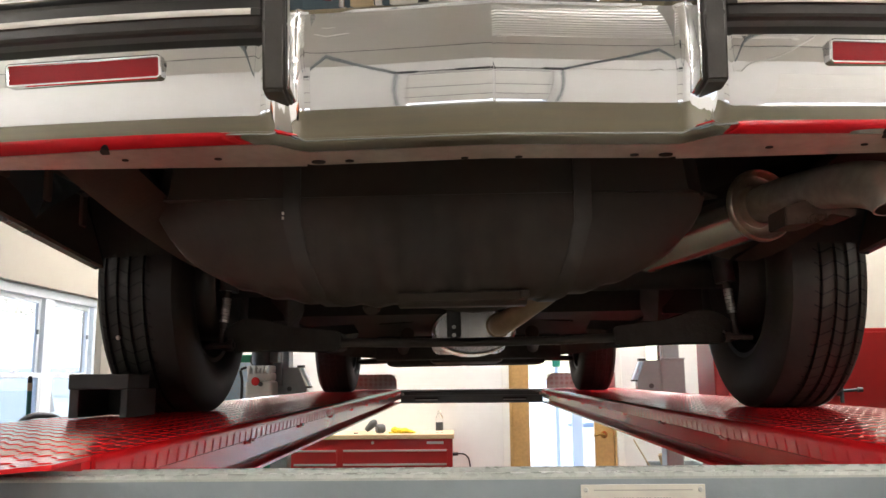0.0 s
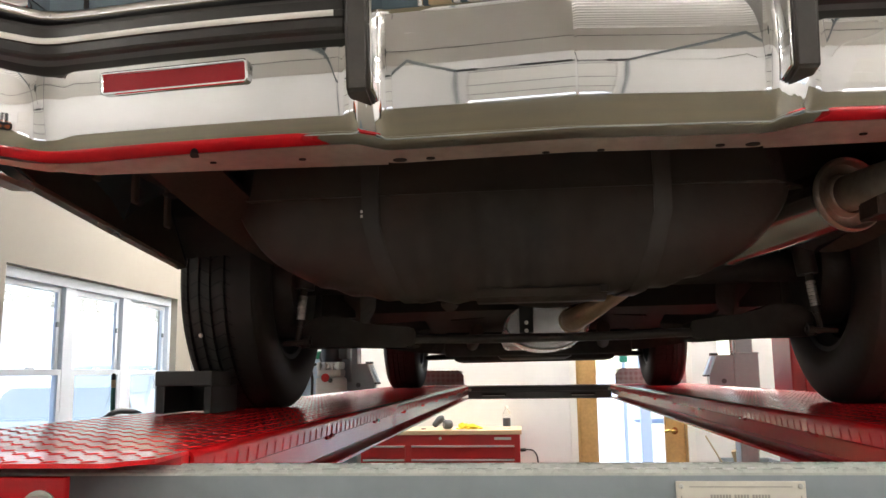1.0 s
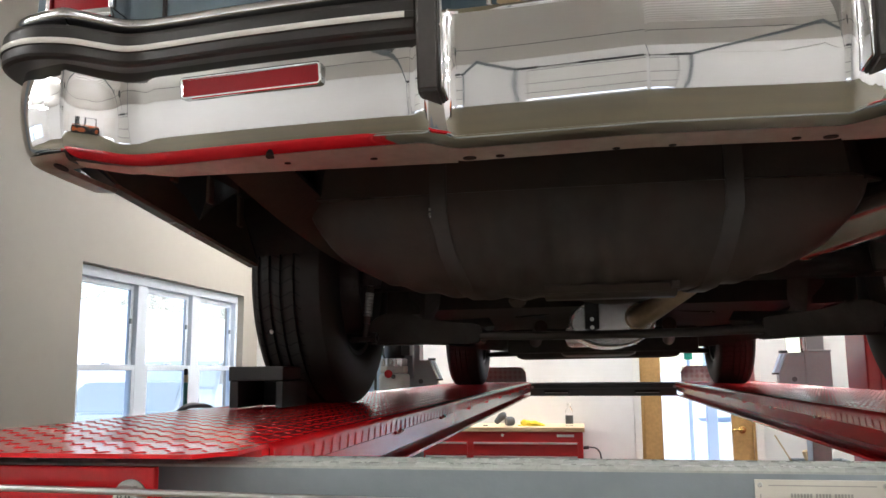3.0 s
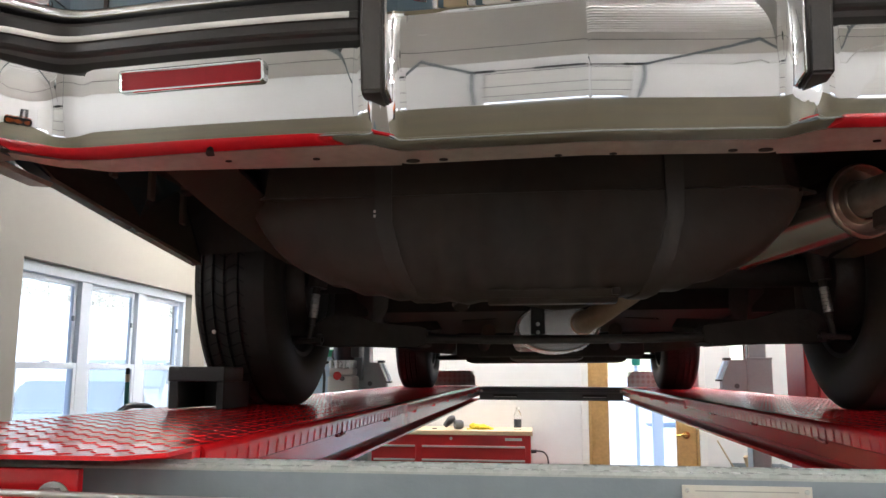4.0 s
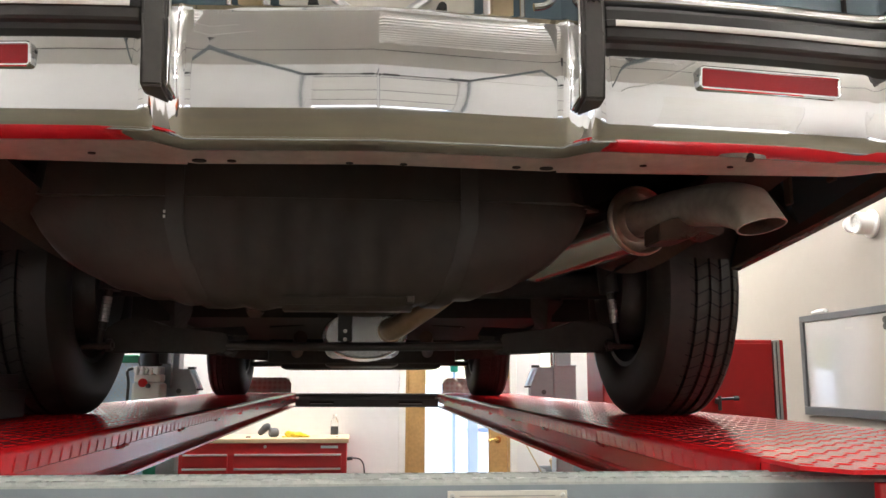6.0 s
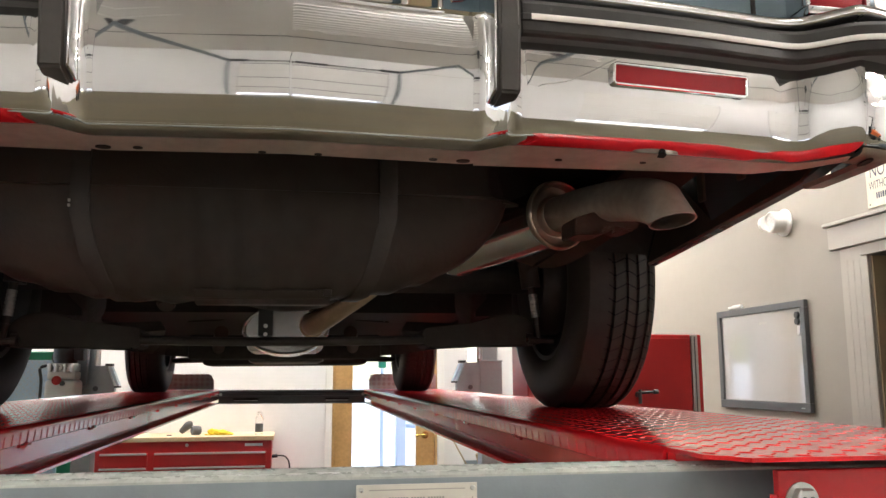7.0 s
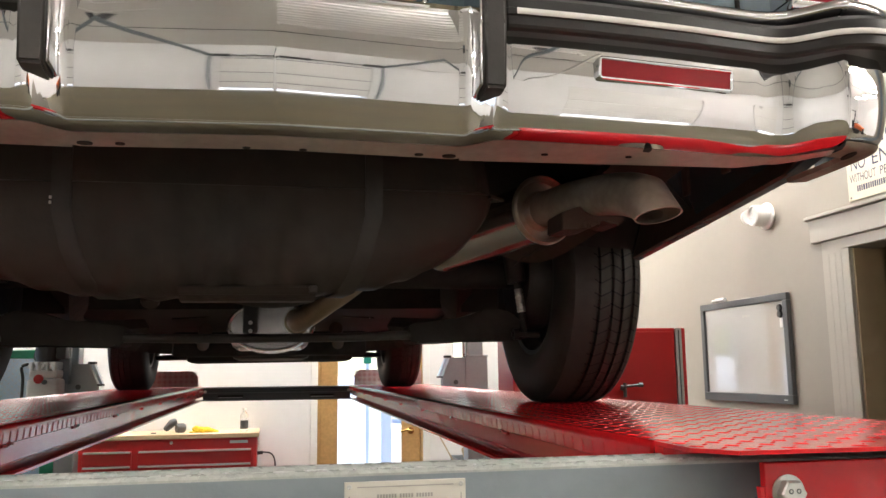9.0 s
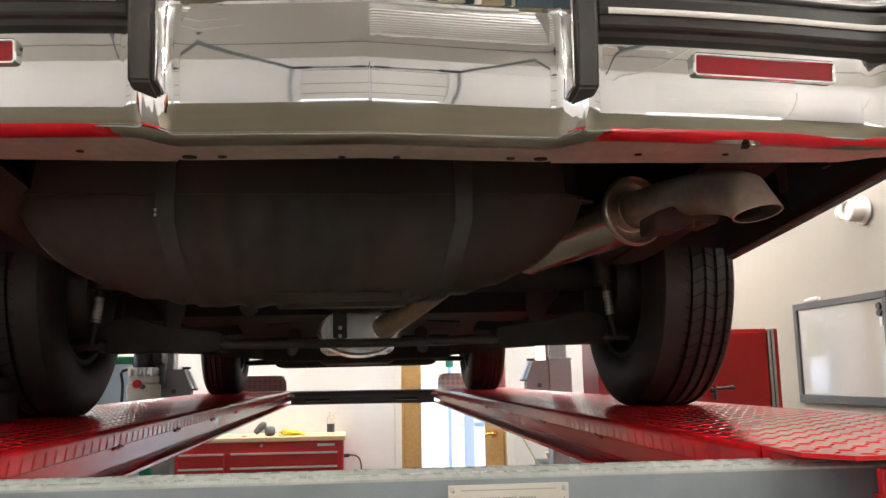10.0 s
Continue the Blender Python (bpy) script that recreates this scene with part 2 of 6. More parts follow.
def tyre_material(name, color, side):
    """Black rubber with fine cross sipes round the tread, but for its inner shoulder; side points outward."""
    m = material(name, color, 0.55, noise_scale=60, noise_amt=0.3, big_scale=7, big_amt=0.3, tint=(0.036, 0.033, 0.030), spec=0.3)
    nt = m.node_tree
    b = nt.nodes["Principled BSDF"]
    tc = nt.nodes.new("ShaderNodeTexCoord")
    sep = nt.nodes.new("ShaderNodeSeparateXYZ")
    nt.links.new(tc.outputs["Object"], sep.inputs[0])

    def mth(op, a, c=None):
        n = nt.nodes.new("ShaderNodeMath")
        n.operation = op
        for k, v in enumerate((a, c)):
            if v is None:
                continue
            if isinstance(v, (int, float)):
                n.inputs[k].default_value = v
            else:
                nt.links.new(v, n.inputs[k])
        return n.outputs[0]
    ang = mth("ARCTAN2", sep.outputs["Z"], sep.outputs["Y"])
    skew = mth("MULTIPLY", mth("PINGPONG", mth("ADD", sep.outputs["X"], 1.0055), 0.0275), 95.0)
    wave = mth("SINE", mth("ADD", mth("MULTIPLY", ang, 66.0), skew))
    cut = mth("GREATER_THAN", wave, 0.92)
    rad = mth("SQRT", mth("ADD", mth("POWER", sep.outputs["Z"], 2.0), mth("POWER", sep.outputs["Y"], 2.0)))
    cut = mth("MULTIPLY", cut, mth("GREATER_THAN", rad, 0.322))
    cut = mth("MULTIPLY", cut, mth("GREATER_THAN", mth("MULTIPLY", sep.outputs["X"], side), -0.034))
    bp = nt.nodes.new("ShaderNodeBump")
    bp.invert = True
    bp.inputs["Strength"].default_value, bp.inputs["Distance"].default_value = 1.0, 0.006
    old = b.inputs["Base Color"].links[0].from_socket
    mx = nt.nodes.new("ShaderNodeMix")
    mx.data_type = "RGBA"
    nt.links.new(cut, mx.inputs["Factor"])
    nt.links.new(old, mx.inputs["A"])
    mx.inputs["B"].default_value = (0.006, 0.006, 0.006, 1)
    nt.links.new(mx.outputs["Result"], b.inputs["Base Color"])
    nt.links.new(cut, bp.inputs["Height"])
    nt.links.new(bp.outputs["Normal"], b.inputs["Normal"])
    return m


M_TYRE = tyre_material("tyre_rubber", (0.027, 0.0255, 0.0245), -1.0)
M_TYRE_DUSTY = tyre_material("dusty_tyre_rubber", (0.052, 0.046, 0.041), 1.0)

# ---------------------------------------------------------------- mesh helpers
BASE = {}
LEANING = []          # the lean of the car's body on its springs, while the body is built


def thing(name, at, label, category, group="", kind=""):
    """An empty at the base of a thing; its parts are given in world places."""
    ob = new(name)
    ob.location = at
    ob.empty_display_size = 0.05
    BASE[ob.name] = Vector(at)
    return tagged(ob, label, category, group, kind)


def part(name, bm, mat, parent=None, label="", smooth=None):
    """Links a bmesh, given in world places, as one mesh under a thing or a part."""
    me = bpy.data.meshes.new(name)
    if LEANING and parent is not None:
        bm.transform(LEANING[0])
    bmesh.ops.recalc_face_normals(bm, faces=bm.faces[:])
    bm.to_mesh(me)
    bm.free()
    ob = new(name, me)
    me.materials.append(mat)
    if parent is not None:
        off = BASE[parent.name]
        me.transform(Matrix.Translation(-off))
        ob.parent = parent
        BASE[ob.name] = off
    else:
        BASE[ob.name] = Vector((0, 0, 0))
    if smooth is not None:
        for p in me.polygons:
            p.use_smooth = True
        if smooth < 180:
            me.set_sharp_from_angle(angle=radians(smooth))
    if label:
        ob["label"] = label
    return ob


def setting(name, bm, mat, label, category, smooth=None):
    return tagged(part(name, bm, mat, None, "", smooth), label, category, "", "structure")


def BM():
    return bmesh.new()


def box(bm, x0, x1, y0, y1, z0, z1, bevel=0.0, seg=2):
    c = [bm.verts.new((x, y, z)) for x in (x0, x1) for y in (y0, y1) for z in (z0, z1)]
    f = [bm.faces.new([c[i] for i in q]) for q in ((0, 1, 3, 2), (4, 6, 7, 5), (0, 4, 5, 1), (2, 3, 7, 6), (0, 2, 6, 4), (1, 5, 7, 3))]
    if bevel:
        es = {e for face in f for e in face.edges}
        bmesh.ops.bevel(bm, geom=list(es), offset=bevel, segments=seg, affect="EDGES", profile=0.5)
    return c


def boxed(*a, **k):
    bm = BM()
    box(bm, *a, **k)
    return bm


def frame_axes(d):
    d = Vector(d).normalized()
    up = Vector((0, 0, 1)) if abs(d.z) < 0.9 else Vector((0, 1, 0))
    s = d.cross(up).normalized()
    return d, s, s.cross(d).normalized()


def sweep(bm, pts, r, seg=14, caps=True, flat=1.0):
    """A tube along points; r is one radius or one for each point."""
    pts = [Vector(p) for p in pts]
    rings = []
    for i, p in enumerate(pts):
        d = pts[min(i + 1, len(pts) - 1)] - pts[max(i - 1, 0)]
        _, s, u = frame_axes(d)
        rad = r[i] if isinstance(r, (list, tuple)) else r
        rings.append([bm.verts.new(p + (s * math.cos(a) + u * math.sin(a) * flat) * rad) for a in (2 * math.pi * k / seg for k in range(seg))])
    skin(bm, rings, True)
    if caps:
        bm.faces.new(rings[0])
        bm.faces.new(list(reversed(rings[-1])))
    return rings


def skin(bm, rings, closed):
    n = len(rings[0])
    for a, b in zip(rings, rings[1:]):
        for k in range(n if closed else n - 1):
            bm.faces.new((a[k], a[(k + 1) % n], b[(k + 1) % n], b[k]))


def revolve(bm, prof, centre, axis=(1, 0, 0), seg=48, close=False):
    """Turns (along, radius) points round an axis through centre."""
    d, s, u = frame_axes(axis)
    c = Vector(centre)
    rings = []
    for k in range(seg):
        a = 2 * math.pi * k / seg
        rings.append([bm.verts.new(c + d * h + (s * math.cos(a) + u * math.sin(a)) * r) for h, r in prof])
    rings.append(rings[0])
    n = len(prof)
    for a, b in zip(rings, rings[1:]):
        for k in range(n if close else n - 1):
            bm.faces.new((a[k], a[(k + 1) % n], b[(k + 1) % n], b[k]))


def prism(bm, pts, axis, a, b):
    """A flat outline in the two other axes, drawn out along one axis from a to b."""
    def at(p, v):
        return {"x": (v, p[0], p[1]), "y": (p[0], v, p[1]), "z": (p[0], p[1], v)}[axis]
    lo = [bm.verts.new(at(p, a)) for p in pts]
    hi = [bm.verts.new(at(p, b)) for p in pts]
    bm.faces.new(lo)
    bm.faces.new(list(reversed(hi)))
    n = len(pts)
    for k in range(n):
        bm.faces.new((lo[k], lo[(k + 1) % n], hi[(k + 1) % n], hi[k]))


def spline(nodes, per=8):
    """A smooth curve through nodes."""
    P = [Vector(n) for n in nodes]
    out = []
    for i in range(len(P) - 1):
        p0, p1, p2, p3 = P[max(i - 1, 0)], P[i], P[i + 1], P[min(i + 2, len(P) - 1)]
        for k in range(per):
            t = k / per
            out.append(0.5 * ((2 * p1) + (p2 - p0) * t + (2 * p0 - 5 * p1 + 4 * p2 - p3) * t * t + (3 * p1 - p0 - 3 * p2 + p3) * t ** 3))
    out.append(P[-1])
    return out


def plane_quad(bm, p):
    bm.faces.new([bm.verts.new(q) for q in p])


# ---------------------------------------------------------------- the room
XW, XE, YN, YS, H = -3.05, 3.05, 5.05, -6.5, 3.6
T = 0.18
HX, HY = 8.5, -1.9      # the hall behind is wider: it opens at HY
HT = 4.45               # height of the hall's walls


def ceiling_at(y):
    """The hall's ceiling slopes up from the back wall; the bay's is flat."""
    return 3.15 + 0.24 * (y - YS) if y < HY else H


bm = BM()
box(bm, XW - T, XE + T, HY, YN + T, -0.12, 0.0)
box(bm, -HX - T, HX + T, YS - T, HY, -0.12, 0.0)
setting("floor", bm, M_FLOOR, "tan sealed concrete workshop floor", "floor")
bm = BM()
box(bm, XW - T, XE + T, HY, YN + T, H, H + 0.1)
prism(bm, [(YS - 0.002, ceiling_at(YS)), (HY - 0.002, ceiling_at(HY - 0.01)), (HY - 0.002, ceiling_at(HY - 0.01) + 0.1), (YS - 0.002, ceiling_at(YS) + 0.1)], "x", -HX - 0.002, HX + 0.002)
setting("ceiling", bm, M_CEIL, "white painted workshop ceiling", "ceiling")


def wall_along_y(name, x0, x1, y0, y1, holes, label, mat=M_WALL, H=H):
    """A wall that runs along y, with openings (y0, y1, z0, z1)."""
    bm = BM()
    cur = y0
    for a, b, z0, z1 in sorted(holes):
        box(bm, x0, x1, cur, a, 0, H)
        if z0 > 0:
            box(bm, x0, x1, a, b, 0, z0)
        box(bm, x0, x1, a, b, z1, H)
        cur = b
    box(bm, x0, x1, cur, y1, 0, H)
    return setting(name, bm, mat, label, "wall")


def wall_along_x(name, y0, y1, x0, x1, holes, label, mat=M_WALL, H=H):
    bm = BM()
    cur = x0
    for a, b, z0, z1 in sorted(holes):
        box(bm, cur, a, y0, y1, 0, H)
        if z0 > 0:
            box(bm, a, b, y0, y1, 0, z0)
        box(bm, a, b, y0, y1, z1, H)
        cur = b
    box(bm, cur, x1, y0, y1, 0, H)
    return setting(name, bm, mat, label, "wall")


W1 = (2.30, 4.72, 0.88, 2.11)       # the west window group
W2 = (-5.4, -3.0, 0.88, 2.11)       # a second group in the hall behind
W3 = (1.60, 1.875, 1.22, 1.86)       # added window in the north wall, unseen behind the lift post
DOOR_E = (0.72, 1.65, 0.0, 2.075)
DOOR_N = (0.40, 1.32, 0.0, 2.08)
GATE = (-1.18, 1.52, 0.0, 2.25)
GATE2 = (2.9, 5.6, 0.0, 2.25)
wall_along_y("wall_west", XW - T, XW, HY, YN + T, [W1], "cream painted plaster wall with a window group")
wall_along_y("wall_hall_west", -HX - T, -HX, YS - T, HY + T, [W2], "white painted end wall of the hall", M_HALL, HT)
wall_along_y("wall_hall_east", HX, HX + T, YS - T, HY + T, [], "white painted end wall of the hall", M_HALL, HT)
wall_along_x("wall_hall_north", HY, HY + T, -HX, XW - T, [], "white painted return wall of the hall", M_HALL, HT)
wall_along_x("wall_hall_return", HY, HY + T, XE + T, HX, [], "white painted return wall of the hall", M_HALL, HT)
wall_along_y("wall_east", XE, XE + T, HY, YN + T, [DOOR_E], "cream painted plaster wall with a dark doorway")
# Daylight on this wall is put in as a lighter colour than its neighbours
wall_along_x("wall_north", YN, YN + T, XW, XE, [DOOR_N, W3], "plaster wall behind the workbench, coloured white for its daylight", M_HALL)
wall_along_x("wall_south", YS - T, YS, -HX, HX, [GATE, GATE2], "white painted wall with two overhead doors", M_HALL, HT)


setting("wall_bulkhead", boxed(XW - T, XE + T, HY, HY + 0.12, H + 0.1005, HT), M_HALL, "white bulkhead over the opening to the hall", "wall")


def window_group(name, w, units, label, XW=XW):
    """Double-hung white vinyl windows side by side in one recess: mullions, sashes, panes and a sill."""
    y0, y1, z0, z1 = w
    g = thing(name, (XW - 0.1, (y0 + y1) / 2, z0), label, "window", kind="structure")
    pitch = (y1 - y0) / units
    xo, xi = XW - 0.13, XW - 0.055
    for k in range(units + 1):
        yc = y0 + k * pitch
        half = 0.065 if 0 < k < units else 0.05
        a, b = max(y0 + 0.002, yc - half), min(y1 - 0.002, yc + half)
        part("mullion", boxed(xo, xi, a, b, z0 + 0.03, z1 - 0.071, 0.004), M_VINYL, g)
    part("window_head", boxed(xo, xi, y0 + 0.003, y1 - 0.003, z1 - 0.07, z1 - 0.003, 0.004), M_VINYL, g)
    part("window_sill", boxed(XW - T + 0.01, XW + 0.05, y0 - 0.06, y1 + 0.06, z0 - 0.03, z0 + 0.028, 0.006), M_TRIM, g)
    zm = 1.47
    for k in range(units):
        a, b = y0 + k * pitch + 0.066, y0 + (k + 1) * pitch - 0.066
        for nm, za, zb, xs in (("upper_sash", zm - 0.018, z1 - 0.072, -0.115), ("lower_sash", z0 + 0.03, zm + 0.022, -0.085)):
            bm = BM()
            s, x = 0.038, XW + xs
            box(bm, x, x + 0.028, a, a + s, za, zb, 0.003)
            box(bm, x, x + 0.028, b - s, b, za, zb, 0.003)
            box(bm, x, x + 0.028, a + s, b - s, zb - s, zb, 0.003)
            box(bm, x, x + 0.028, a + s, b - s, za, za + s, 0.003)
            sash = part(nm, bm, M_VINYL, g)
            pane = part("pane", boxed(x + 0.011, x + 0.016, a + s - 0.004, b - s + 0.004, za + s - 0.004, zb - s + 0.004), M_GLASS, sash)
            pane.visible_shadow = False
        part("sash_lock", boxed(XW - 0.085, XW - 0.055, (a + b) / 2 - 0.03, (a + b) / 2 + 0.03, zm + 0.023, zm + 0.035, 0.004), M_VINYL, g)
        part("sash_stop", boxed(XW - 0.086, XW - 0.07, b - 0.055, b - 0.035, zm + 0.30, zm + 0.335, 0.003), M_GREY, g)


window_group("window_1", W1, 3, "white vinyl double-hung windows in a deep recess")
window_group("window_2", W2, 3, "white vinyl double-hung windows at the end of the hall", -HX)

# added unseen window that puts a reflection in the whiteboard: fixed frame, one pane
nw = thing("reflection_window", (1.74, YN + 0.08, 1.22), "narrow white vinyl window added to reflect in the whiteboard", "window", kind="structure")
for a, b, c, d in ((1.603, 1.615, 1.223, 1.857), (1.860, 1.872, 1.223, 1.857), (1.6155, 1.8595, 1.223, 1.235), (1.6155, 1.8595, 1.845, 1.857)):
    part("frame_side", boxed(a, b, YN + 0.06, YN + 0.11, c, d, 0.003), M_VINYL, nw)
p = part("pane", boxed(1.6145, 1.8605, YN + 0.08, YN + 0.085, 1.2345, 1.8455), M_GLASS, nw)
p.visible_shadow = False

# dark doorway in the east wall, with its casing
dw = thing("doorway", (XE, 1.2, 0), "cream cased doorway opening to a dark room", "doorway", kind="structure")
part("head_casing", boxed(XE - 0.035, XE - 0.001, 0.46, 1.94, 2.137, 2.27, 0.006), M_CASING, dw)
part("head_cap", boxed(XE - 0.055, XE - 0.001, 0.44, 1.96, 2.271, 2.292, 0.006), M_CASING, dw)
part("jamb_lining", boxed(XE + 0.004, XE + T - 0.002, 1.638, 1.6490, 0.001, 2.07), M_DARKROOM, dw, "dark brown jamb lining")
part("head_fillet", boxed(XE - 0.02, XE - 0.001, 0.72, 1.70, 2.077, 2.136, 0.003), M_CASING, dw)
for yy in (1.655, 0.50):
    bm = BM()
    box(bm, XE - 0.016, XE - 0.001, yy, yy + 0.215, 0.001, 2.135, 0.003)
    for k in range(3):
        sweep(bm, [(XE - 0.016, yy + 0.06 + 0.05 * k, 0.25), (XE - 0.016, yy + 0.06 + 0.05 * k, 2.06)], 0.0016, 8)
    part("fluted_casing", bm, M_CASING, dw)
bm = BM()
box(bm, XE + T + 1.4, XE + T + 1.5, -0.4, 2.8, 0, H)
box(bm, XE + T, XE + T + 1.4, -0.5, -0.4, 0, H)
box(bm, XE + T, XE + T + 1.4, 2.8, 2.9, 0, H)
box(bm, XE + T, XE + T + 1.4, -0.4, 2.8, H - 0.9, H - 0.8)
setting("wall_back_room", bm, M_DARKROOM, "dark brown walls of the unlit back room", "wall")
setting("floor_back_room", boxed(XE + T, XE + T + 1.4, -0.4, 2.8, -0.1, -0.002), M_FLOOR, "floor of the unlit back room", "floor")

# north door: oak stiles round a tall pane, brass lever
nd = thing("door_1", (0.86, YN + 0.05, 0), "closed oak door with a tall glass pane", "door", kind="structure")
bm = BM()
box(bm, 0.425, 0.575, YN + 0.03, YN + 0.075, 0.01, 2.07, 0.004)
box(bm, 1.135, 1.300, YN + 0.03, YN + 0.075, 0.01, 2.07, 0.004)
box(bm, 0.575, 1.135, YN + 0.03, YN + 0.075, 0.01, 0.25)
box(bm, 0.575, 1.135, YN + 0.03, YN + 0.075, 1.92, 2.07)
part("door_leaf", bm, M_OAK, nd)
p = part("pane", boxed(0.572, 1.138, YN + 0.05, YN + 0.056, 0.245, 1.925), M_GLASS, nd)
p.visible_shadow = False
bm = BM()
revolve(bm, [(0, 0.0), (0, 0.032), (0.008, 0.030), (0.010, 0.012), (0.045, 0.011), (0.045, 0.0)], (1.215, YN + 0.03, 0.93), (0, -1, 0), 20)
sweep(bm, spline([(1.215, YN - 0.012, 0.93), (1.18, YN - 0.016, 0.935), (1.12, YN - 0.016, 0.925)], 5), 0.010, 10)
part("lever_handle", bm, M_BRASS, nd, "polished brass lever handle", 40)
bm = BM()
box(bm, 0.34, 0.397, YN - 0.014, YN - 0.001, 0.001, 2.08, 0.003)
box(bm, 1.323, 1.38, YN - 0.014, YN - 0.001, 0.001, 2.08, 0.003)
box(bm, 0.34, 1.38, YN - 0.014, YN - 0.001, 2.083, 2.14, 0.003)
part("door_casing", bm, M_TRIM, nd)
part("door_jamb", boxed(0.401, 0.423, YN + 0.002, YN + T - 0.002, 0.001, 2.075), M_OAK, nd)
part("door_jamb", boxed(1.302, 1.319, YN + 0.002, YN + T - 0.002, 0.001, 2.075), M_OAK, nd)

bm = BM()
box(bm, XW + 0.001, XW + 0.014, HY + 0.02, YN - 0.02, 0.001, 0.10, 0.003)
box(bm, XW + 0.02, 0.335, YN - 0.014, YN - 0.001, 0.001, 0.10, 0.003)
box(bm, 1.385, XE - 0.02, YN - 0.014, YN - 0.001, 0.001, 0.10, 0.003)
setting("baseboard", bm, M_TRIM, "white painted baseboard along the walls", "baseboard")

# overhead doors at the back of the hall, raised a hand's width, with tracks and spring bar


def overhead_door(name, cx, label, joint, hardware):
    od = thing(name, (cx, YS, 0), label, "garage door", kind="structure")
    for z0, z1 in ((0.15, 0.62), (0.62, 1.30), (1.30, 2.25)):
        part("door_section", boxed(cx - 1.3495, cx + 1.3495, YS - 0.06, YS - 0.015, z0, z1 - 0.034, 0.012), M_DOORPANEL, od)
        part("section_joint", boxed(cx - 1.349, cx + 1.349, YS - 0.05, YS - 0.03, z1 - 0.0335, z1 - 0.0005), joint, od)
    if not hardware:
        return
    for sx in (-1, 1):
        bm = BM()
        track = spline([(cx + sx * 1.42, YS + 0.05, 0.05), (cx + sx * 1.42, YS + 0.05, 2.1), (cx + sx * 1.42, YS + 0.12, 2.38), (cx + sx * 1.42, YS + 0.4, 2.56), (cx + sx * 1.42, YS + 2.0, 3.20), (cx + sx * 1.42, YS + 3.7, 3.88)], 6)
        sweep(bm, track, [0.014 if q.z < 2.4 else 0.034 for q in track], 8)
        part("door_track", bm, M_GREY, od)
        bm = BM()
        revolve(bm, [(-0.06, 0), (-0.06, 0.085), (0.06, 0.085), (0.06, 0)], (cx + sx * 1.33, YS + 0.12, 2.42), (1, 0, 0), 16)
        part("cable_drum", bm, M_DARKGREY, od)
        bm = BM()
        box(bm, cx + sx * 1.42 - 0.03, cx + sx * 1.42 + 0.03, YS + 2.6, YS + 2.64, 3.44, ceiling_at(YS + 2.6) - 0.001)
        part("track_hanger", bm, M_DARKGREY, od)
    bm = BM()
    sweep(bm, [(cx - 1.45, YS + 0.12, 2.42), (cx - 0.95, YS + 0.12, 2.42)], 0.024, 8)
    sweep(bm, [(cx - 0.95, YS + 0.12, 2.42), (cx + 0.85, YS + 0.12, 2.42)], 0.070, 12)
    sweep(bm, [(cx + 0.85, YS + 0.12, 2.42), (cx + 1.45, YS + 0.12, 2.42)], 0.024, 8)
    part("spring_bar", bm, M_DARKGREY, od)
    for sx, dy in ((-1, 2.9), (-1, 3.25), (1, 3.1)):
        bm = BM()
        x, y = cx + sx * 1.40, YS + dy
        sweep(bm, [(x, y, 2.56 + (dy - 0.4) * 0.4), (x - sx * 0.28, y + 0.12, ceiling_at(y + 0.12) - 0.004)], 0.016, 8)
        part("hanger_brace", bm, M_TRIM, od)


overhead_door("garage_door_1", 0.17, "white sectional overhead door raised slightly off the floor", M_DARKGREY, True)
overhead_door("garage_door_2", 4.25, "white flush overhead door beside the first one", M_DOORPANEL, False)

# door opener on its rail, and a conduit under the hall's ceiling
og = thing("door_opener", (0.17, -4.2, H), "dark overhead door opener hung on a rail", "door opener")
part("rail", boxed(0.15, 0.19, YS + 0.10, -3.6, 2.845, 2.885, 0.004), M_DARKGREY, og)
part("motor_box", boxed(0.01, 0.33, -3.60, -3.22, 2.80, 2.96, 0.02), M_DARKGREY, og)
for dx in (0.05, 0.29):
    part("hanger_strap", boxed(dx - 0.012, dx + 0.012, -3.42, -3.40, 2.955, ceiling_at(-3.42) - 0.001), M_STEEL, og)
part("wall_bracket", boxed(0.12, 0.22, YS + 0.001, YS + 0.102, 2.83, 2.90, 0.004), M_DARKGREY, og)
cd = BM()
sweep(cd, [(-8.3, -4.75, ceiling_at(-4.75) - 0.02), (8.3, -4.75, ceiling_at(-4.75) - 0.02)], 0.018, 8)
tagged(part("conduit", cd, M_DARKGREY, None, "", 60), "grey electrical conduit fixed under the ceiling", "conduit")

pv = BM()
sweep(pv, spline([(1.62, YS + 0.03, 2.52), (2.20, YS + 0.03, 2.42), (2.27, YS + 0.06, 2.43), (2.27, YS + 0.9, 2.80), (2.27, YS + 2.6, ceiling_at(YS + 2.6) - 0.03)], 6), 0.022, 10)
tagged(part("vent_pipe", pv, M_TRIM, None, "", 60), "white plastic pipe along the back wall", "pipe")

# white ribbed sheet-metal panel hung under the hall's ceiling on braces
rp = thing("ribbed_panel", (1.2, -3.2, 3.9), "white ribbed metal panel hung under the ceiling", "panel")
bm, rings = BM(), []
for k in range(49):
    y = -3.98 + 1.6 * k / 48
    z = ceiling_at(y) - 0.13 - (0.022 if k % 4 in (1, 2) else 0.0)
    rings.append([bm.verts.new(c) for c in ((0.15, y, z + 0.03), (0.152, y, z), (2.05, y, z), (2.052, y, z + 0.03))])
skin(bm, rings, False)
part("ribbed_sheet", bm, M_TRIM, rp)
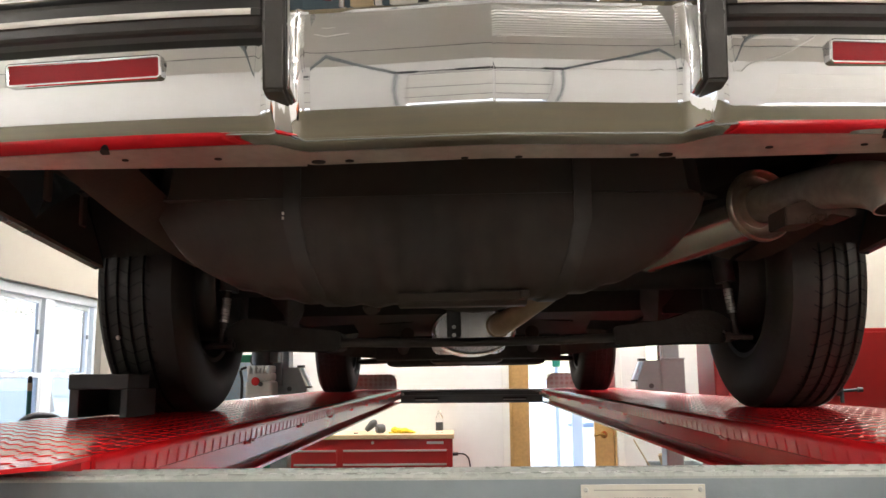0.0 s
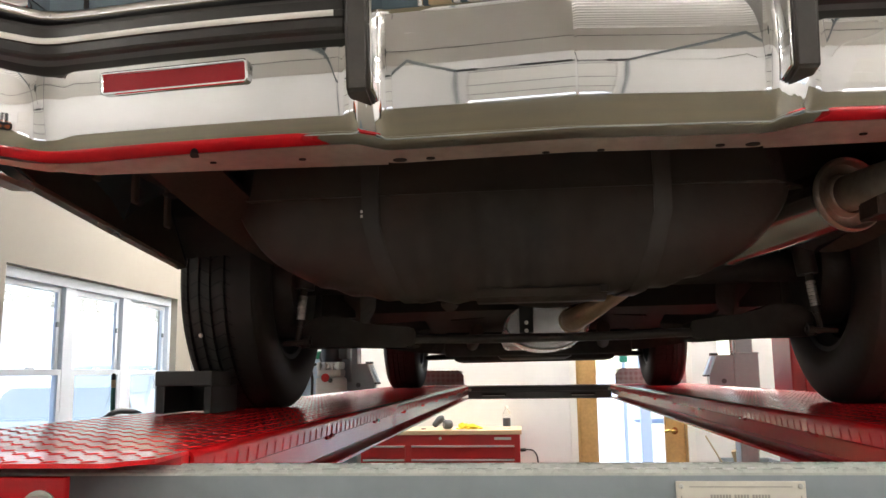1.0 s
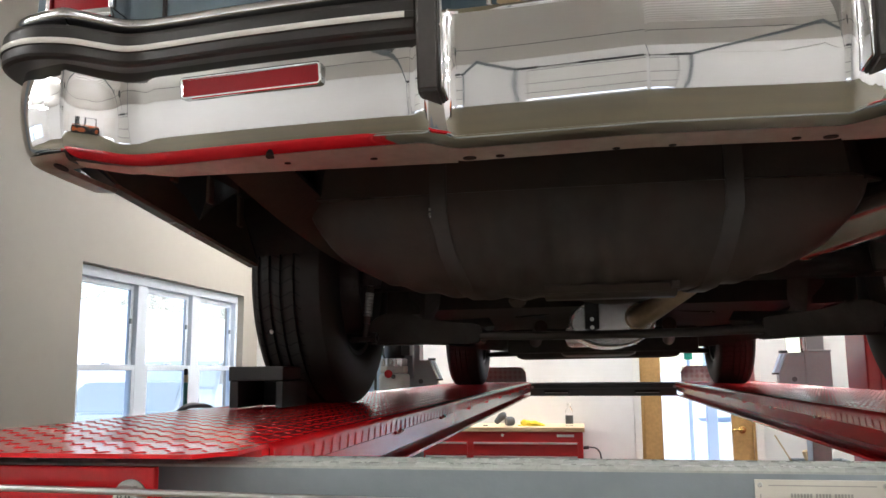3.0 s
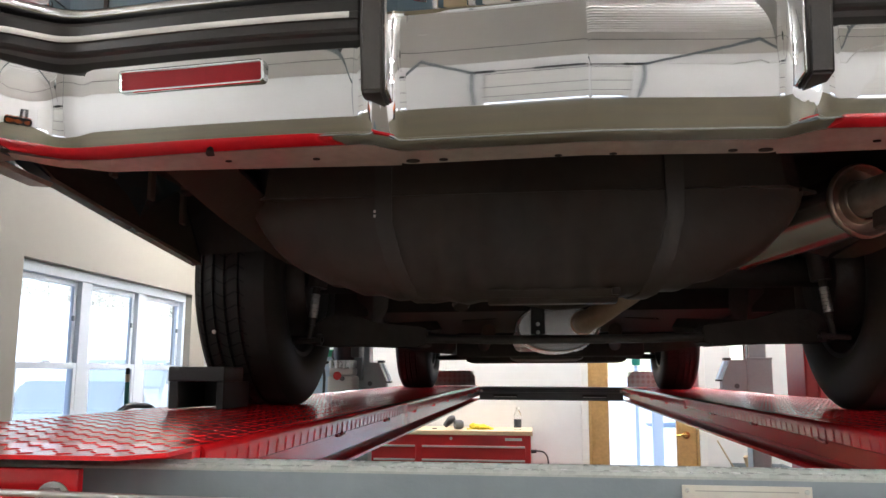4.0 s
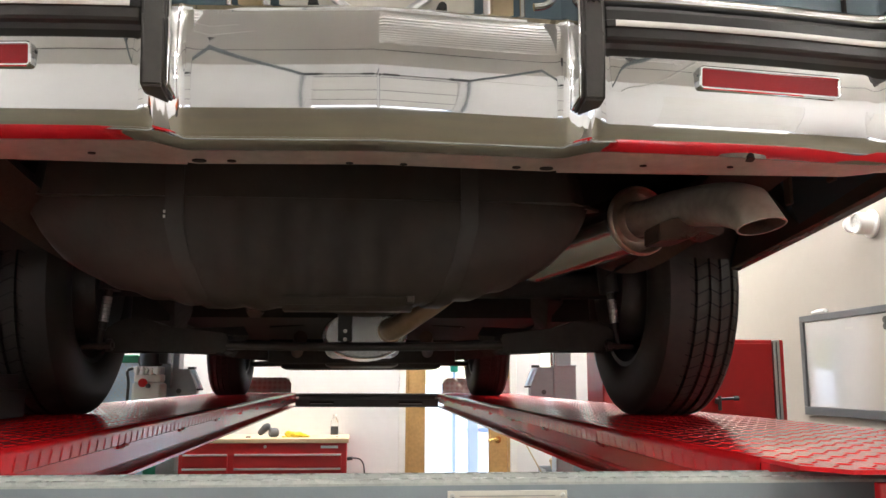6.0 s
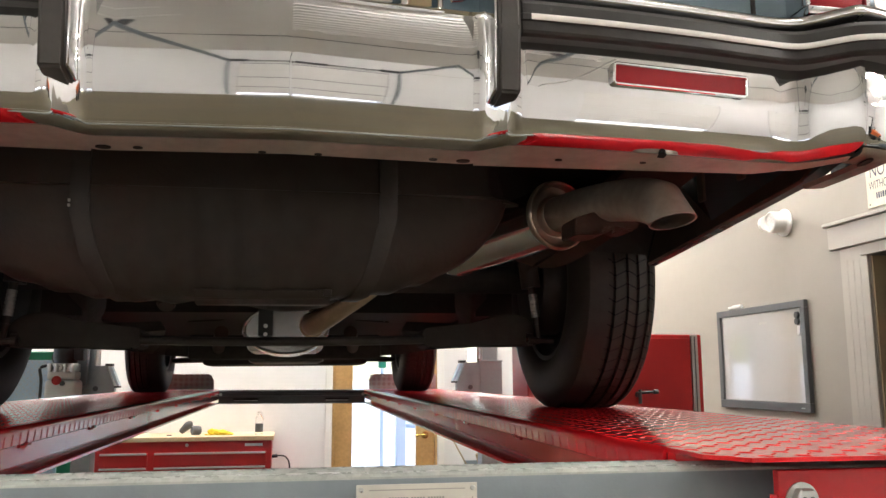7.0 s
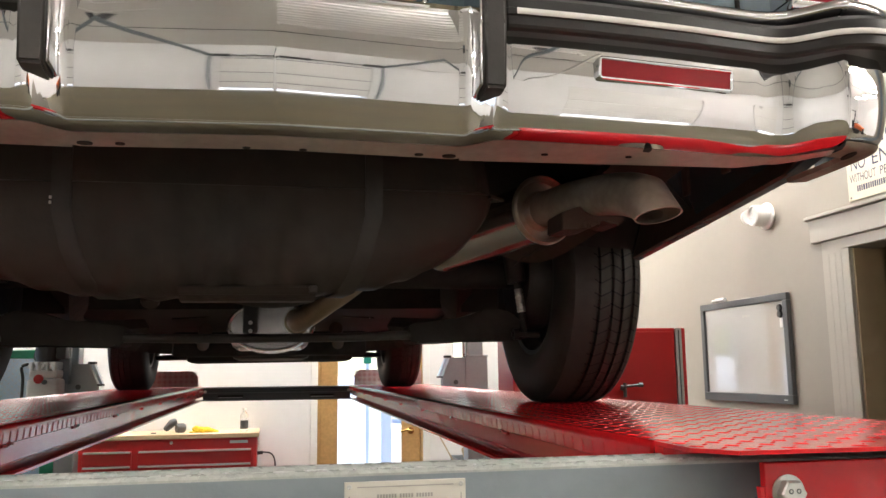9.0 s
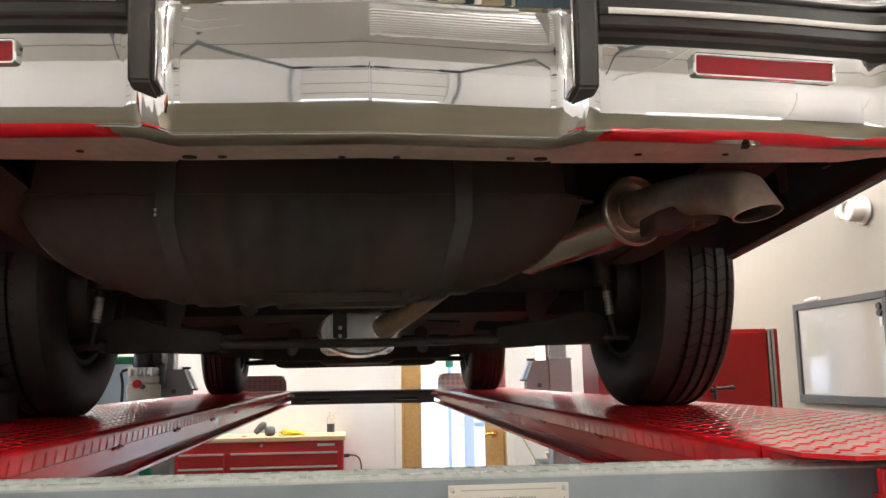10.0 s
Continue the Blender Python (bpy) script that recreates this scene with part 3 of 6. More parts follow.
part("front_rail", boxed(0.14, 2.06, -4.02, -3.985, ceiling_at(-4) - 0.17, ceiling_at(-4) - 0.09, 0.004), M_TRIM, rp)
for bx in (0.55, 1.98):
    bm = BM()
    sweep(bm, spline([(bx, -3.95, ceiling_at(-3.95) - 0.165), (bx + 0.10, -4.12, ceiling_at(-4.12) - 0.13), (bx + 0.22, -4.2, ceiling_at(-4.2) - 0.003)], 5), 0.02, 8)
    part("panel_brace", bm, M_TRIM, rp)
    part("hanger_strap", boxed(bx - 0.012, bx + 0.012, -2.60, -2.58, ceiling_at(-2.6) - 0.13, ceiling_at(-2.6) - 0.001), M_STEEL, rp)

# lit ceiling fixtures; the bay's six are added, unseen, to brighten its walls
for k, (lx, ly) in enumerate([(x, y) for y, xs in ((-4.6, (-6.4, 6.4)), (-3.8, (-6.4, 6.4)), (-2.7, (-6.4, -5.4, -3.4, 3.4, 5.4, 6.4)), (1.9, (2.6,)), (4.3, (-2.2, -1.1, 0.0, 1.1, 2.2))) for x in xs]):
    top = ceiling_at(ly) - (0.16 if ly < HY else 0.0)
    drop = 0.50 if ly < HY else 0.0      # the hall's lights hang on rods
    fx = thing("ceiling_light", (lx, ly, top), "lit white strip light hung under the ceiling" if drop else "strip light added under the bay ceiling to brighten it", "light", "ceiling strip lights")
    hw = 0.025 if drop else 0.08
    part("housing", boxed(lx - hw, lx + hw, ly - 0.62, ly + 0.62, top - 0.06 - drop, top - 0.001 - drop, 0.01), M_TRIM, fx)
    part("diffuser", boxed(lx - 0.06, lx + 0.06, ly - 0.60, ly + 0.60, top - 0.085 - drop, top - 0.061 - drop, 0.01), M_LED, fx)
    if drop:
        for dy in (-0.45, 0.45):
            part("rod", boxed(lx - 0.005, lx + 0.005, ly + dy - 0.005, ly + dy + 0.005, top - drop - 0.002, ceiling_at(ly + dy) - 0.001), M_STEEL, fx)

# strip light hung across the hall above the ribbed panel's near edge
fx = thing("ceiling_light", (1.25, -2.0, ceiling_at(-2.0)), "lit white strip light hung under the ceiling", "light", "ceiling strip lights")
zl = ceiling_at(-2.0) - 0.30
part("housing", boxed(0.43, 2.07, -2.03, -1.97, zl, zl + 0.06, 0.01), M_TRIM, fx)
part("diffuser", boxed(0.45, 2.05, -2.06, -1.94, zl - 0.025, zl - 0.001, 0.01), M_LED, fx)
for dx in (0.8, 1.7):
    part("rod", boxed(dx - 0.005, dx + 0.005, -2.005, -1.995, zl + 0.061, ceiling_at(-2.005) - 0.001), M_STEEL, fx)

# ---------------------------------------------------------------- outside
gm = BM()


def ground_height(x):
    """Flat lot that rises to a bank in the west."""
    k = min(1.0, max(0.0, (-x - 25.0) / 35.0))
    return -0.15 + 10.4 * k * k * (3 - 2 * k)


rings = [[gm.verts.new((x, y, ground_height(x))) for y in (-400, -100, 0, 40, 100, 400)] for x in (400, 0, -25, -30, -35, -40, -45, -50, -55, -60, -400)]
skin(gm, rings, False)
setting("ground", gm, M_SNOW, "pale snowy lot rising to a bank", "ground")
rnd = random.Random(4)


def tree(x, y, h, label="grey tree beyond the lot, paled in colour for haze", foot=0.0, leaf=M_LEAF):
    """Tapered trunk with limbs and a loose crown that begins at a share of the height."""
    g, wide = ground_height(x), min(1.0, h / 9.0)
    t = thing("tree", (x, y, g), label, "tree", "trees beyond the lot")
    bm = BM()
    sweep(bm, [(x, y, -0.2), (x + 0.1, y, h * 0.5), (x, y + 0.1, h)], [0.22 * wide, 0.15 * wide, 0.03], 7)
    for k in range(9):
        z = h * rnd.uniform(0.3, 0.9)
        a, l = rnd.uniform(0, 6.28), rnd.uniform(1.0, 2.6) * wide
        sweep(bm, [(x, y, z), (x + math.cos(a) * l * 0.6, y + math.sin(a) * l * 0.6, z + l * 0.5), (x + math.cos(a) * l, y + math.sin(a) * l, z + l)], [0.07, 0.04, 0.012], 5)
    bm.transform(Matrix.Translation((0, 0, g)))
    part("trunk", bm, M_BARK, t)
    bm = BM()
    for k in range(900):
        z = h * (foot + (1 - foot) * rnd.uniform(0.0, 1.0) ** 1.3)
        a, l = rnd.uniform(0, 6.28), rnd.uniform(0.2, 2.7) * wide
        c = Vector((x + math.cos(a) * l, y + math.sin(a) * l, z))
        d1 = Vector((rnd.uniform(-1, 1), rnd.uniform(-1, 1), rnd.uniform(-1, 1))).normalized() * rnd.uniform(0.10, 0.34)
        d2 = Vector((rnd.uniform(-1, 1), rnd.uniform(-1, 1), rnd.uniform(-1, 1))).normalized() * rnd.uniform(0.06, 0.22)
        plane_quad(bm, [c - d1, c - d2, c + d1, c + d2])
    bm.transform(Matrix.Translation((0, 0, g)))
    part("crown", bm, leaf, t)


for k in range(46):
    tree(-62 - rnd.uniform(0, 14), 68 + k * 2.3 + rnd.uniform(-1, 1), rnd.uniform(9, 14))
for x, y, h in ((-9.3, 22.4, 5.0), (-7.9, 22.6, 5.6), (-6.3, 22.8, 5.0)):
    tree(x, y, h, "small tree in leaf on the near lot", 0.42, M_HEDGE)


def parked_car(x, y, yaw, mat, label, tall=1.0):
    """A plain saloon on the lot: body, glass house, four wheels."""
    c = thing("parked_car", (x, y, -0.15), label, "car")
    prof = [(-2.2, 0.45), (-2.25, 0.75), (-2.1, 0.95), (-1.3, 1.0), (-0.75, 1.42), (0.55, 1.45), (1.15, 1.02), (2.05, 0.88), (2.25, 0.65), (2.2, 0.35), (-2.1, 0.32)]
    R = Matrix.Rotation(yaw, 4, "Z")

    def put(bm):
        bm.transform(Matrix.Translation((x, y, -0.15)) @ R @ Matrix.Diagonal((1, 1, tall, 1)))
        return bm
    bm = BM()
    prism(bm, prof, "x", -0.86, 0.86)
    bmesh.ops.bevel(bm, geom=bm.edges[:], offset=0.06, segments=2, affect="EDGES")
    part("body", put(bm), mat, c, "", 40)
    for sx in (-0.865, 0.845):
        bm = BM()
        prism(bm, [(-1.15, 1.02), (-0.68, 1.36), (0.48, 1.38), (0.98, 1.03)], "x", sx, sx + 0.02)
        part("side_window", put(bm), M_DARKGREY, c)
    for wx in (-0.82, 0.82):
        for wy in (-1.35, 1.4):
            bm = BM()
            revolve(bm, [(-0.1, 0), (-0.1, 0.27), (-0.08, 0.32), (0.08, 0.32), (0.1, 0.27), (0.1, 0)], (wx, wy, 0.32), (1, 0, 0), 20)
            part("wheel", put(bm), M_BLACK, c)


parked_car(-7.9, 11.6, 0.3, M_CARBLUE, "pale blue saloon parked on the lot")
parked_car(-9.2, 15.8, 0.35, M_CARBLUE, "pale blue tall hatchback parked beside the saloon", 1.3)
pp = thing("porch_post", (1.29, 7.2, -0.15), "pale square porch post outside the glass door", "post")
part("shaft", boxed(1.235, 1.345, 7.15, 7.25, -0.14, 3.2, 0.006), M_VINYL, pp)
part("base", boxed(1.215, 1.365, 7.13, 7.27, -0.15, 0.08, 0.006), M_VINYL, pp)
mp = thing("marker_post", (1.11, 7.5, -0.15), "thin white marker post with a green cap outside the door", "post")
part("shaft", boxed(1.09, 1.13, 7.48, 7.52, -0.15, 1.539, 0.004), M_VINYL, mp)
part("cap", boxed(1.065, 1.155, 7.45, 7.55, 1.54, 1.63, 0.012), M_GREEN, mp, "bright green cap")
parked_car(6.5, 24, 1.5, M_TRIM, "white saloon parked beyond the glass door")

# ---------------------------------------------------------------- the four-post lift


def lozenges(step, u0, u1, v0, v1, length=0.0190, width=0.0045, height=0.0009, turn=None):
    """Raised tread marks on a flat sheet: every second row is set over by a step and leans the other way. Verts in (u, v, height)."""
    vs, fs = [], []
    nu, nv = int((u1 - u0) / step), int((v1 - v0) / step)
    for i in range(max(1, nu)):
        for j in range(max(1, nv)):
            if (i + j) % 2:
                continue
            cu, cv = u0 + (i + 0.5) * step, v0 + (j + 0.5) * step
            a = radians(45) if i % 2 else radians(-45)
            a = turn if turn is not None else a
            c, d = math.cos(a), math.sin(a)
            n = len(vs)
            for along, across, h in ((-0.5, 0, 0), (-0.28, -0.5, 0), (0.28, -0.5, 0), (0.5, 0, 0), (0.28, 0.5, 0), (-0.28, 0.5, 0), (-0.30, 0, height), (0.30, 0, height)):
                p, q = along * length, across * width
                vs.append((cu + c * p - d * q, cv + d * p + c * q, h))
            fs += [tuple(n + k for k in f) for f in ((0, 1, 6), (1, 2, 7, 6), (2, 3, 7), (3, 4, 7), (4, 5, 6, 7), (5, 0, 6))]
    return vs, fs


def mesh_part(name, vs, fs, mat, parent, label=""):
    me = bpy.data.meshes.new(name)
    me.from_pydata(vs, [], fs)
    me.materials.append(mat)
    ob = new(name, me)
    ob.parent = parent
    BASE[ob.name] = BASE[parent.name]
    if label:
        ob["label"] = label
    return ob


def runway(s, rear, front, label):
    """One runway, from the inner rear corner to the inner front corner; s is 1 for the east one, -1 for the west one."""
    ang = math.atan2(front[0] - rear[0], front[1] - rear[1])
    L = math.hypot(front[0] - rear[0], front[1] - rear[1])
    rw = new("runway")
    tagged(rw, label, "lift runway", "lift runways")
    rw.matrix_world = Matrix.Translation((rear[0], rear[1], DECK)) @ Matrix.Rotation(-ang, 4, "Z")
    BASE[rw.name] = Vector((0, 0, 0))
    W = 0.52
    bm = BM()
    # deck sheet with a rounded inner bend; its rear corner is cut off
    prof = [(W, -0.04), (W, -0.004), (W - 0.004, 0.0), (0.010, 0.0), (0.004, -0.0015), (0.0008, -0.005), (0.0, -0.010), (0.0, -0.033), (0.005, -0.033), (0.005, -0.006), (W - 0.006, -0.006), (W - 0.006, -0.04)]
    rings = []
    for y in (0.093, L):
        rings.append([bm.verts.new((s * u, y, z)) for u, z in prof])
    skin(bm, rings, True)
    bm.faces.new(rings[0])
    bm.faces.new(list(reversed(rings[1])))
    part("deck", bm, M_RED, rw, "", 35)
    bm = BM()
    prism(bm, [(s * 0.035, -0.045), (s * W, -0.045), (s * W, 0.0925), (s * 0.006, 0.0925), (s * 0.004, 0.0)], "z", -0.0048, 0.0)
    part("end_plate", bm, M_RED, rw)
    part("end_gusset", boxed(min(s * 0.006, s * (W - 0.008)), max(s * 0.006, s * (W - 0.008)), 0.070, 0.0925, -0.0985, -0.0052), M_RED, rw)
    vs, fs = lozenges(0.0210, 0.006, W - 0.004, -0.042, L - 0.005)
    mesh_part("tread", [(s * u, v, 0.0001 + h) for u, v, h in vs], fs, M_RED, rw)["kind"] = "stuff"
    vs, fs = lozenges(0.0210, 0.10, L - 0.01, -0.0335, -0.0075, 0.025, 0.0050, 0.0015, turn=radians(68))
    mesh_part("side_tread", [(s * -h, u, v) for u, v, h in vs], fs, M_RED, rw)["kind"] = "stuff"
    # channel below: smooth lip, set-back web, bottom flange
    bm = BM()
    lean = 0.012 if s > 0 else 0.0
    prof = [(0.003, -0.0345), (0.002 + lean, -0.068), (0.006 + lean, -0.070), (0.05, -0.071), (0.05, -0.087), (0.004, -0.089), (0.0, -0.091), (0.0, -0.097), (0.004, -0.099), (W - 0.02, -0.099), (W - 0.02, -0.0345)]
    rings = []
    for y in (0.095, L):
        rings.append([bm.verts.new((s * u, y, z)) for u, z in prof])
    skin(bm, rings, True)
    bm.faces.new(rings[0])
    bm.faces.new(list(reversed(rings[1])))
    part("channel", bm, M_RED, rw, "", 30)
    for k in range(9):
        y = 0.25 + k * 0.52
        bm = BM()
        sweep(bm, spline([(s * 0.001, y - 0.03, -0.036), (s * -0.0015, y - 0.01, -0.037), (s * 0.000, y + 0.012, -0.034), (s * 0.001, y + 0.035, -0.036)], 4), 0.0034, 7)
        part("weld_bead", bm, M_RED, rw)
    for k in range(4):
        bm = BM()
        revolve(bm, [(0, 0), (0, 0.006), (0.003, 0.005), (0.003, 0)], (s * 0.002, L - 0.09 - 0.085 * k, -0.028), (-s, 0, 0), 10)
        part("rivet", bm, M_STEEL, rw)
    return rw


runway(-1, (-0.452, -1.325), (-0.452, 3.78), "red painted chequer-plate lift runway under the wheels")
runway(1, (0.437, -1.325), (0.551, 3.78), "red painted chequer-plate lift runway under the wheels")


def stop_plate(s, x0, x1, y, label):
    """An upright chequer-plate wheel stop with a cut upper corner."""
    t = thing("wheel_stop", ((x0 + x1) / 2, y, DECK), label, "wheel stop", "wheel stops")
    a, b = (x0, x1) if s < 0 else (x1, x0)
    pts = [(a, DECK + 0.003), (b, DECK + 0.003), (b, DECK + 0.068), (b + s * 0.035, DECK + 0.105), (a, DECK + 0.105)]
    bm = BM()
    prism(bm, pts, "y", y, y + 0.005)
    part("plate", bm, M_RED_DUSTY, t)
    bm = BM()
    lo = min(a, b)
    n = 0
    for i in range(int(abs(b - a) / 0.034)):
        for j in range(3):
            cx, cz = lo + 0.018 + i * 0.034, DECK + 0.02 + j * 0.034
            if cz > DECK + 0.09 and abs(cx - b) < 0.05:
                continue
            for q in (-1, 0, 1):
                d = 1 if (i + j) % 2 else -1
                ox, oz = q * 0.0062, -d * q * 0.0062
                sweep(bm, [(cx + ox - 0.010, y - 0.0005, cz + oz - d * 0.010), (cx + ox + 0.010, y - 0.0005, cz + oz + d * 0.010)], [0.0026, 0.0026], 5)
    # Glints on the bars are put in as a brighter metal than the plate
    ob = part("tread", bm, M_ALU, t, "tread bars in bright metal that stands in for glints")
    ob["kind"] = "stuff"
    return t


stop_plate(-1, -0.95, -0.466, 3.50, "dusty red chequer-plate wheel stop on the runway")
stop_plate(1, 0.556, 1.02, 3.46, "dusty red chequer-plate wheel stop on the runway")

# front cross beam between the runways: dark steel channel with slots
fb = thing("front_crossbeam", (0.05, 3.80, 1.26), "dark grey steel crossbeam joining the runway fronts", "lift crossbeam")
bm = BM()
prof = [(3.775, 1.337), (3.775, 1.345), (3.90, 1.345), (3.90, 1.250), (3.770, 1.250), (3.770, 1.300), (3.777, 1.306), (3.777, 1.322), (3.786, 1.326), (3.786, 1.333)]
prism(bm, prof, "x", -0.455, 0.56)
part("channel", bm, M_DARKGREY, fb)
for a, b in ((-1.30, -0.955), (1.055, 1.38)):
    part("end_arm", boxed(a, b, 3.50, 3.90, 1.15, 1.2507, 0.003), M_DARKGREY, fb)
for cx in (-0.27, 0.36):
    part("slot_bar", boxed(cx - 0.085, cx + 0.085, 3.7645, 3.7695, 1.276, 1.290, 0.002), M_HOLE, fb)
    part("slot_lip", boxed(cx - 0.08, cx + 0.08, 3.762, 3.7695, 1.272, 1.2755, 0.001), M_ALU, fb)
for z in (1.3365, 1.3035, 1.2535):
    part("rolled_lip", boxed(-0.452, 0.556, 3.766, 3.7738, z, z + 0.003, 0.001), M_GREY, fb)
for cx in (-0.44, 0.545):
    part("bolt", (lambda b: (revolve(b, [(0, 0), (0, 0.011), (0.01, 0.011), (0.01, 0)], (cx, 3.768, 1.315), (0, -1, 0), 6), b)[1])(BM()), M_STEEL, fb)

# rear cross beam: grey formed channel with a worn rolled upper edge, maker's plate
rb = thing("rear_crossbeam", (0, -1.26, 1.15), "grey painted lift crossbeam with a worn upper edge", "lift crossbeam")
prof = [(-1.284, 1.15), (-1.284, 1.325), (-1.282, 1.3295)]
lip = [(-1.279, 1.3330), (-1.272, 1.3340), (-1.262, 1.3322), (-1.258, 1.3355), (-1.248, 1.3372), (-1.240, 1.335), (-1.236, 1.329)]
bm = BM()
prism(bm, [*prof, (-1.236, 1.3295), (-1.236, 1.15)], "x", -1.35, 1.42)
part("beam", bm, M_GREY, rb, "", 30)
bm = BM()
prism(bm, [(-1.2832, 1.3245), (-1.2825, 1.3302), *lip, (-1.2362, 1.3245)], "x", -1.345, 1.415)
part("rolled_edge", bm, M_GREYWORN, rb, "worn pale rolled edge", 40)
for k in range(26):
    cx = rnd.uniform(0.0, 0.15) if k < 12 else rnd.uniform(-1.2, 1.2)
    w = rnd.uniform(0.003, 0.016)
    yy = rnd.uniform(-1.2785, -1.270)
    bm = BM()
    prism(bm, [(cx, yy), (cx + w * 0.4, yy - rnd.uniform(0.0005, 0.002)), (cx + w, yy + 0.0005), (cx + w * 0.6, yy + rnd.uniform(0.001, 0.003))], "z", 1.3330, 1.3346)
    part("paint_chip", bm, M_ALU, rb, "bright bare chip in the paint" if k == 0 else "")
mp = part("maker_plate", boxed(0.075, 0.202, -1.2865, -1.2845, 1.225, 1.3225, 0.0004), M_PLATE, rb, "cream engraved maker plate")
bm = BM()
for z0, z1, a, b in ((1.3165, 1.3175, 0.088, 0.189), (1.230, 1.231, 0.088, 0.189)):
    box(bm, a, b, -1.2869, -1.2866, z0, z1)
for a in (0.0795, 0.1965):
    box(bm, a, a + 0.001, -1.2869, -1.2866, 1.239, 1.3085)
part("border_line", bm, M_INK, mp)
bars = BM()
for z, a, b in ((1.3055, 0.1085, 0.170), (1.2975, 0.0975, 0.181), (1.287, 0.10, 0.18), (1.276, 0.095, 0.178), (1.265, 0.10, 0.182)):
    x = a
    while x < b:
        for k in range(rnd.randint(3, 8)):
            if x < b:
                box(bars, x, x + 0.0021, -1.2869, -1.2866, z, z + 0.0040)
            x += 0.0030
        x += 0.0025
part("printed_line", bars, M_INK, mp)["kind"] = "stuff"
for cx in (0.0800, 0.1972):
    for cz in (1.3175, 1.2300):
        part("screw", (lambda b: (revolve(b, [(0, 0), (0, 0.0027), (0.0015, 0.002), (0.0015, 0)], (cx, -1.2866, cz), (0, -1, 0), 12), b)[1])(BM()), M_STEEL, mp)


def end_bracket(s, xin):
    """A red bracket plate bolted over the end of the rear crossbeam."""
    a, b = sorted((xin, xin + s * 0.42))
    pl = part("end_bracket", boxed(a, b, -1.349, -1.339, 1.14, 1.3345, 0.0015), M_RED, rb, "glossy red bracket plate")
    part("spacer", boxed(a + 0.06 if s > 0 else a, b if s > 0 else b - 0.06, -1.3388, -1.2845, 1.14, 1.325, 0.001), M_RED, pl)
    bm = BM()
    c = (xin + s * 0.026, -1.3492, 1.303)
    revolve(bm, [(0, 0), (0, 0.019), (0.002, 0.019), (0.002, 0.0)], c, (0, -1, 0), 24)
    revolve(bm, [(0.002, 0), (0.002, 0.0150), (0.011, 0.0150), (0.013, 0.0130), (0.013, 0)], c, (0, -1, 0), 6)
    part("bolt", bm, M_STEEL, pl, "zinc plated hex bolt")
    for ox in (-0.005, 0.004):
        bm = BM()
        revolve(bm, [(0.0131, 0.0016), (0.0131, 0.0028), (0.0136, 0.0028), (0.0136, 0.0016)], (c[0] + ox, c[1], c[2] + 0.003), (0, -1, 0), 10, True)
        part("grade_mark", bm, M_DARKGREY, pl)
    bm = BM()
    sweep(bm, [(xin + s * 0.003, -1.346, 1.20), (xin - s * 0.002, -1.344, 1.31)], 0.005, 8)
    part("edge_weld", bm, M_RED, pl)


end_bracket(1, 0.512)
end_bracket(-1, -0.538)
cb = BM()
sweep(cb, spline([(-1.30, -1.372, 1.318), (-0.72, -1.372, 1.3145), (-0.45, -1.368, 1.310), (-0.18, -1.36, 1.304), (0.02, -1.34, 1.290), (0.30, -1.31, 1.270), (1.3, -1.31, 1.20)], 6), 0.0036, 8)
tagged(part("lift_cable", cb, M_ALU, None, "", 60), "thin grey steel cable along the crossbeam", "cable")



for sx in (-1, 1):
    rp = thing("lift_post", (sx * 1.53, -1.26, 0), "grey lift post at the rear of the lift", "lift post", "lift posts")
    xa, xb = sorted((sx * 1.47, sx * 1.60))
    part("column", boxed(xa, xb, -1.34, -1.19, 0.02, 2.25, 0.008), M_GREY, rp)
    part("foot_plate", boxed(xa - 0.09, xb + 0.09, -1.42, -1.10, 0.0, 0.02, 0.002), M_GREY, rp)
    xc, xd = sorted((sx * 1.4205, sx * 1.469)) if sx > 0 else (-1.469, -1.3505)
    part("carriage", boxed(xc, xd, -1.33, -1.20, 1.10, 1.32, 0.002), M_GREY, rp)


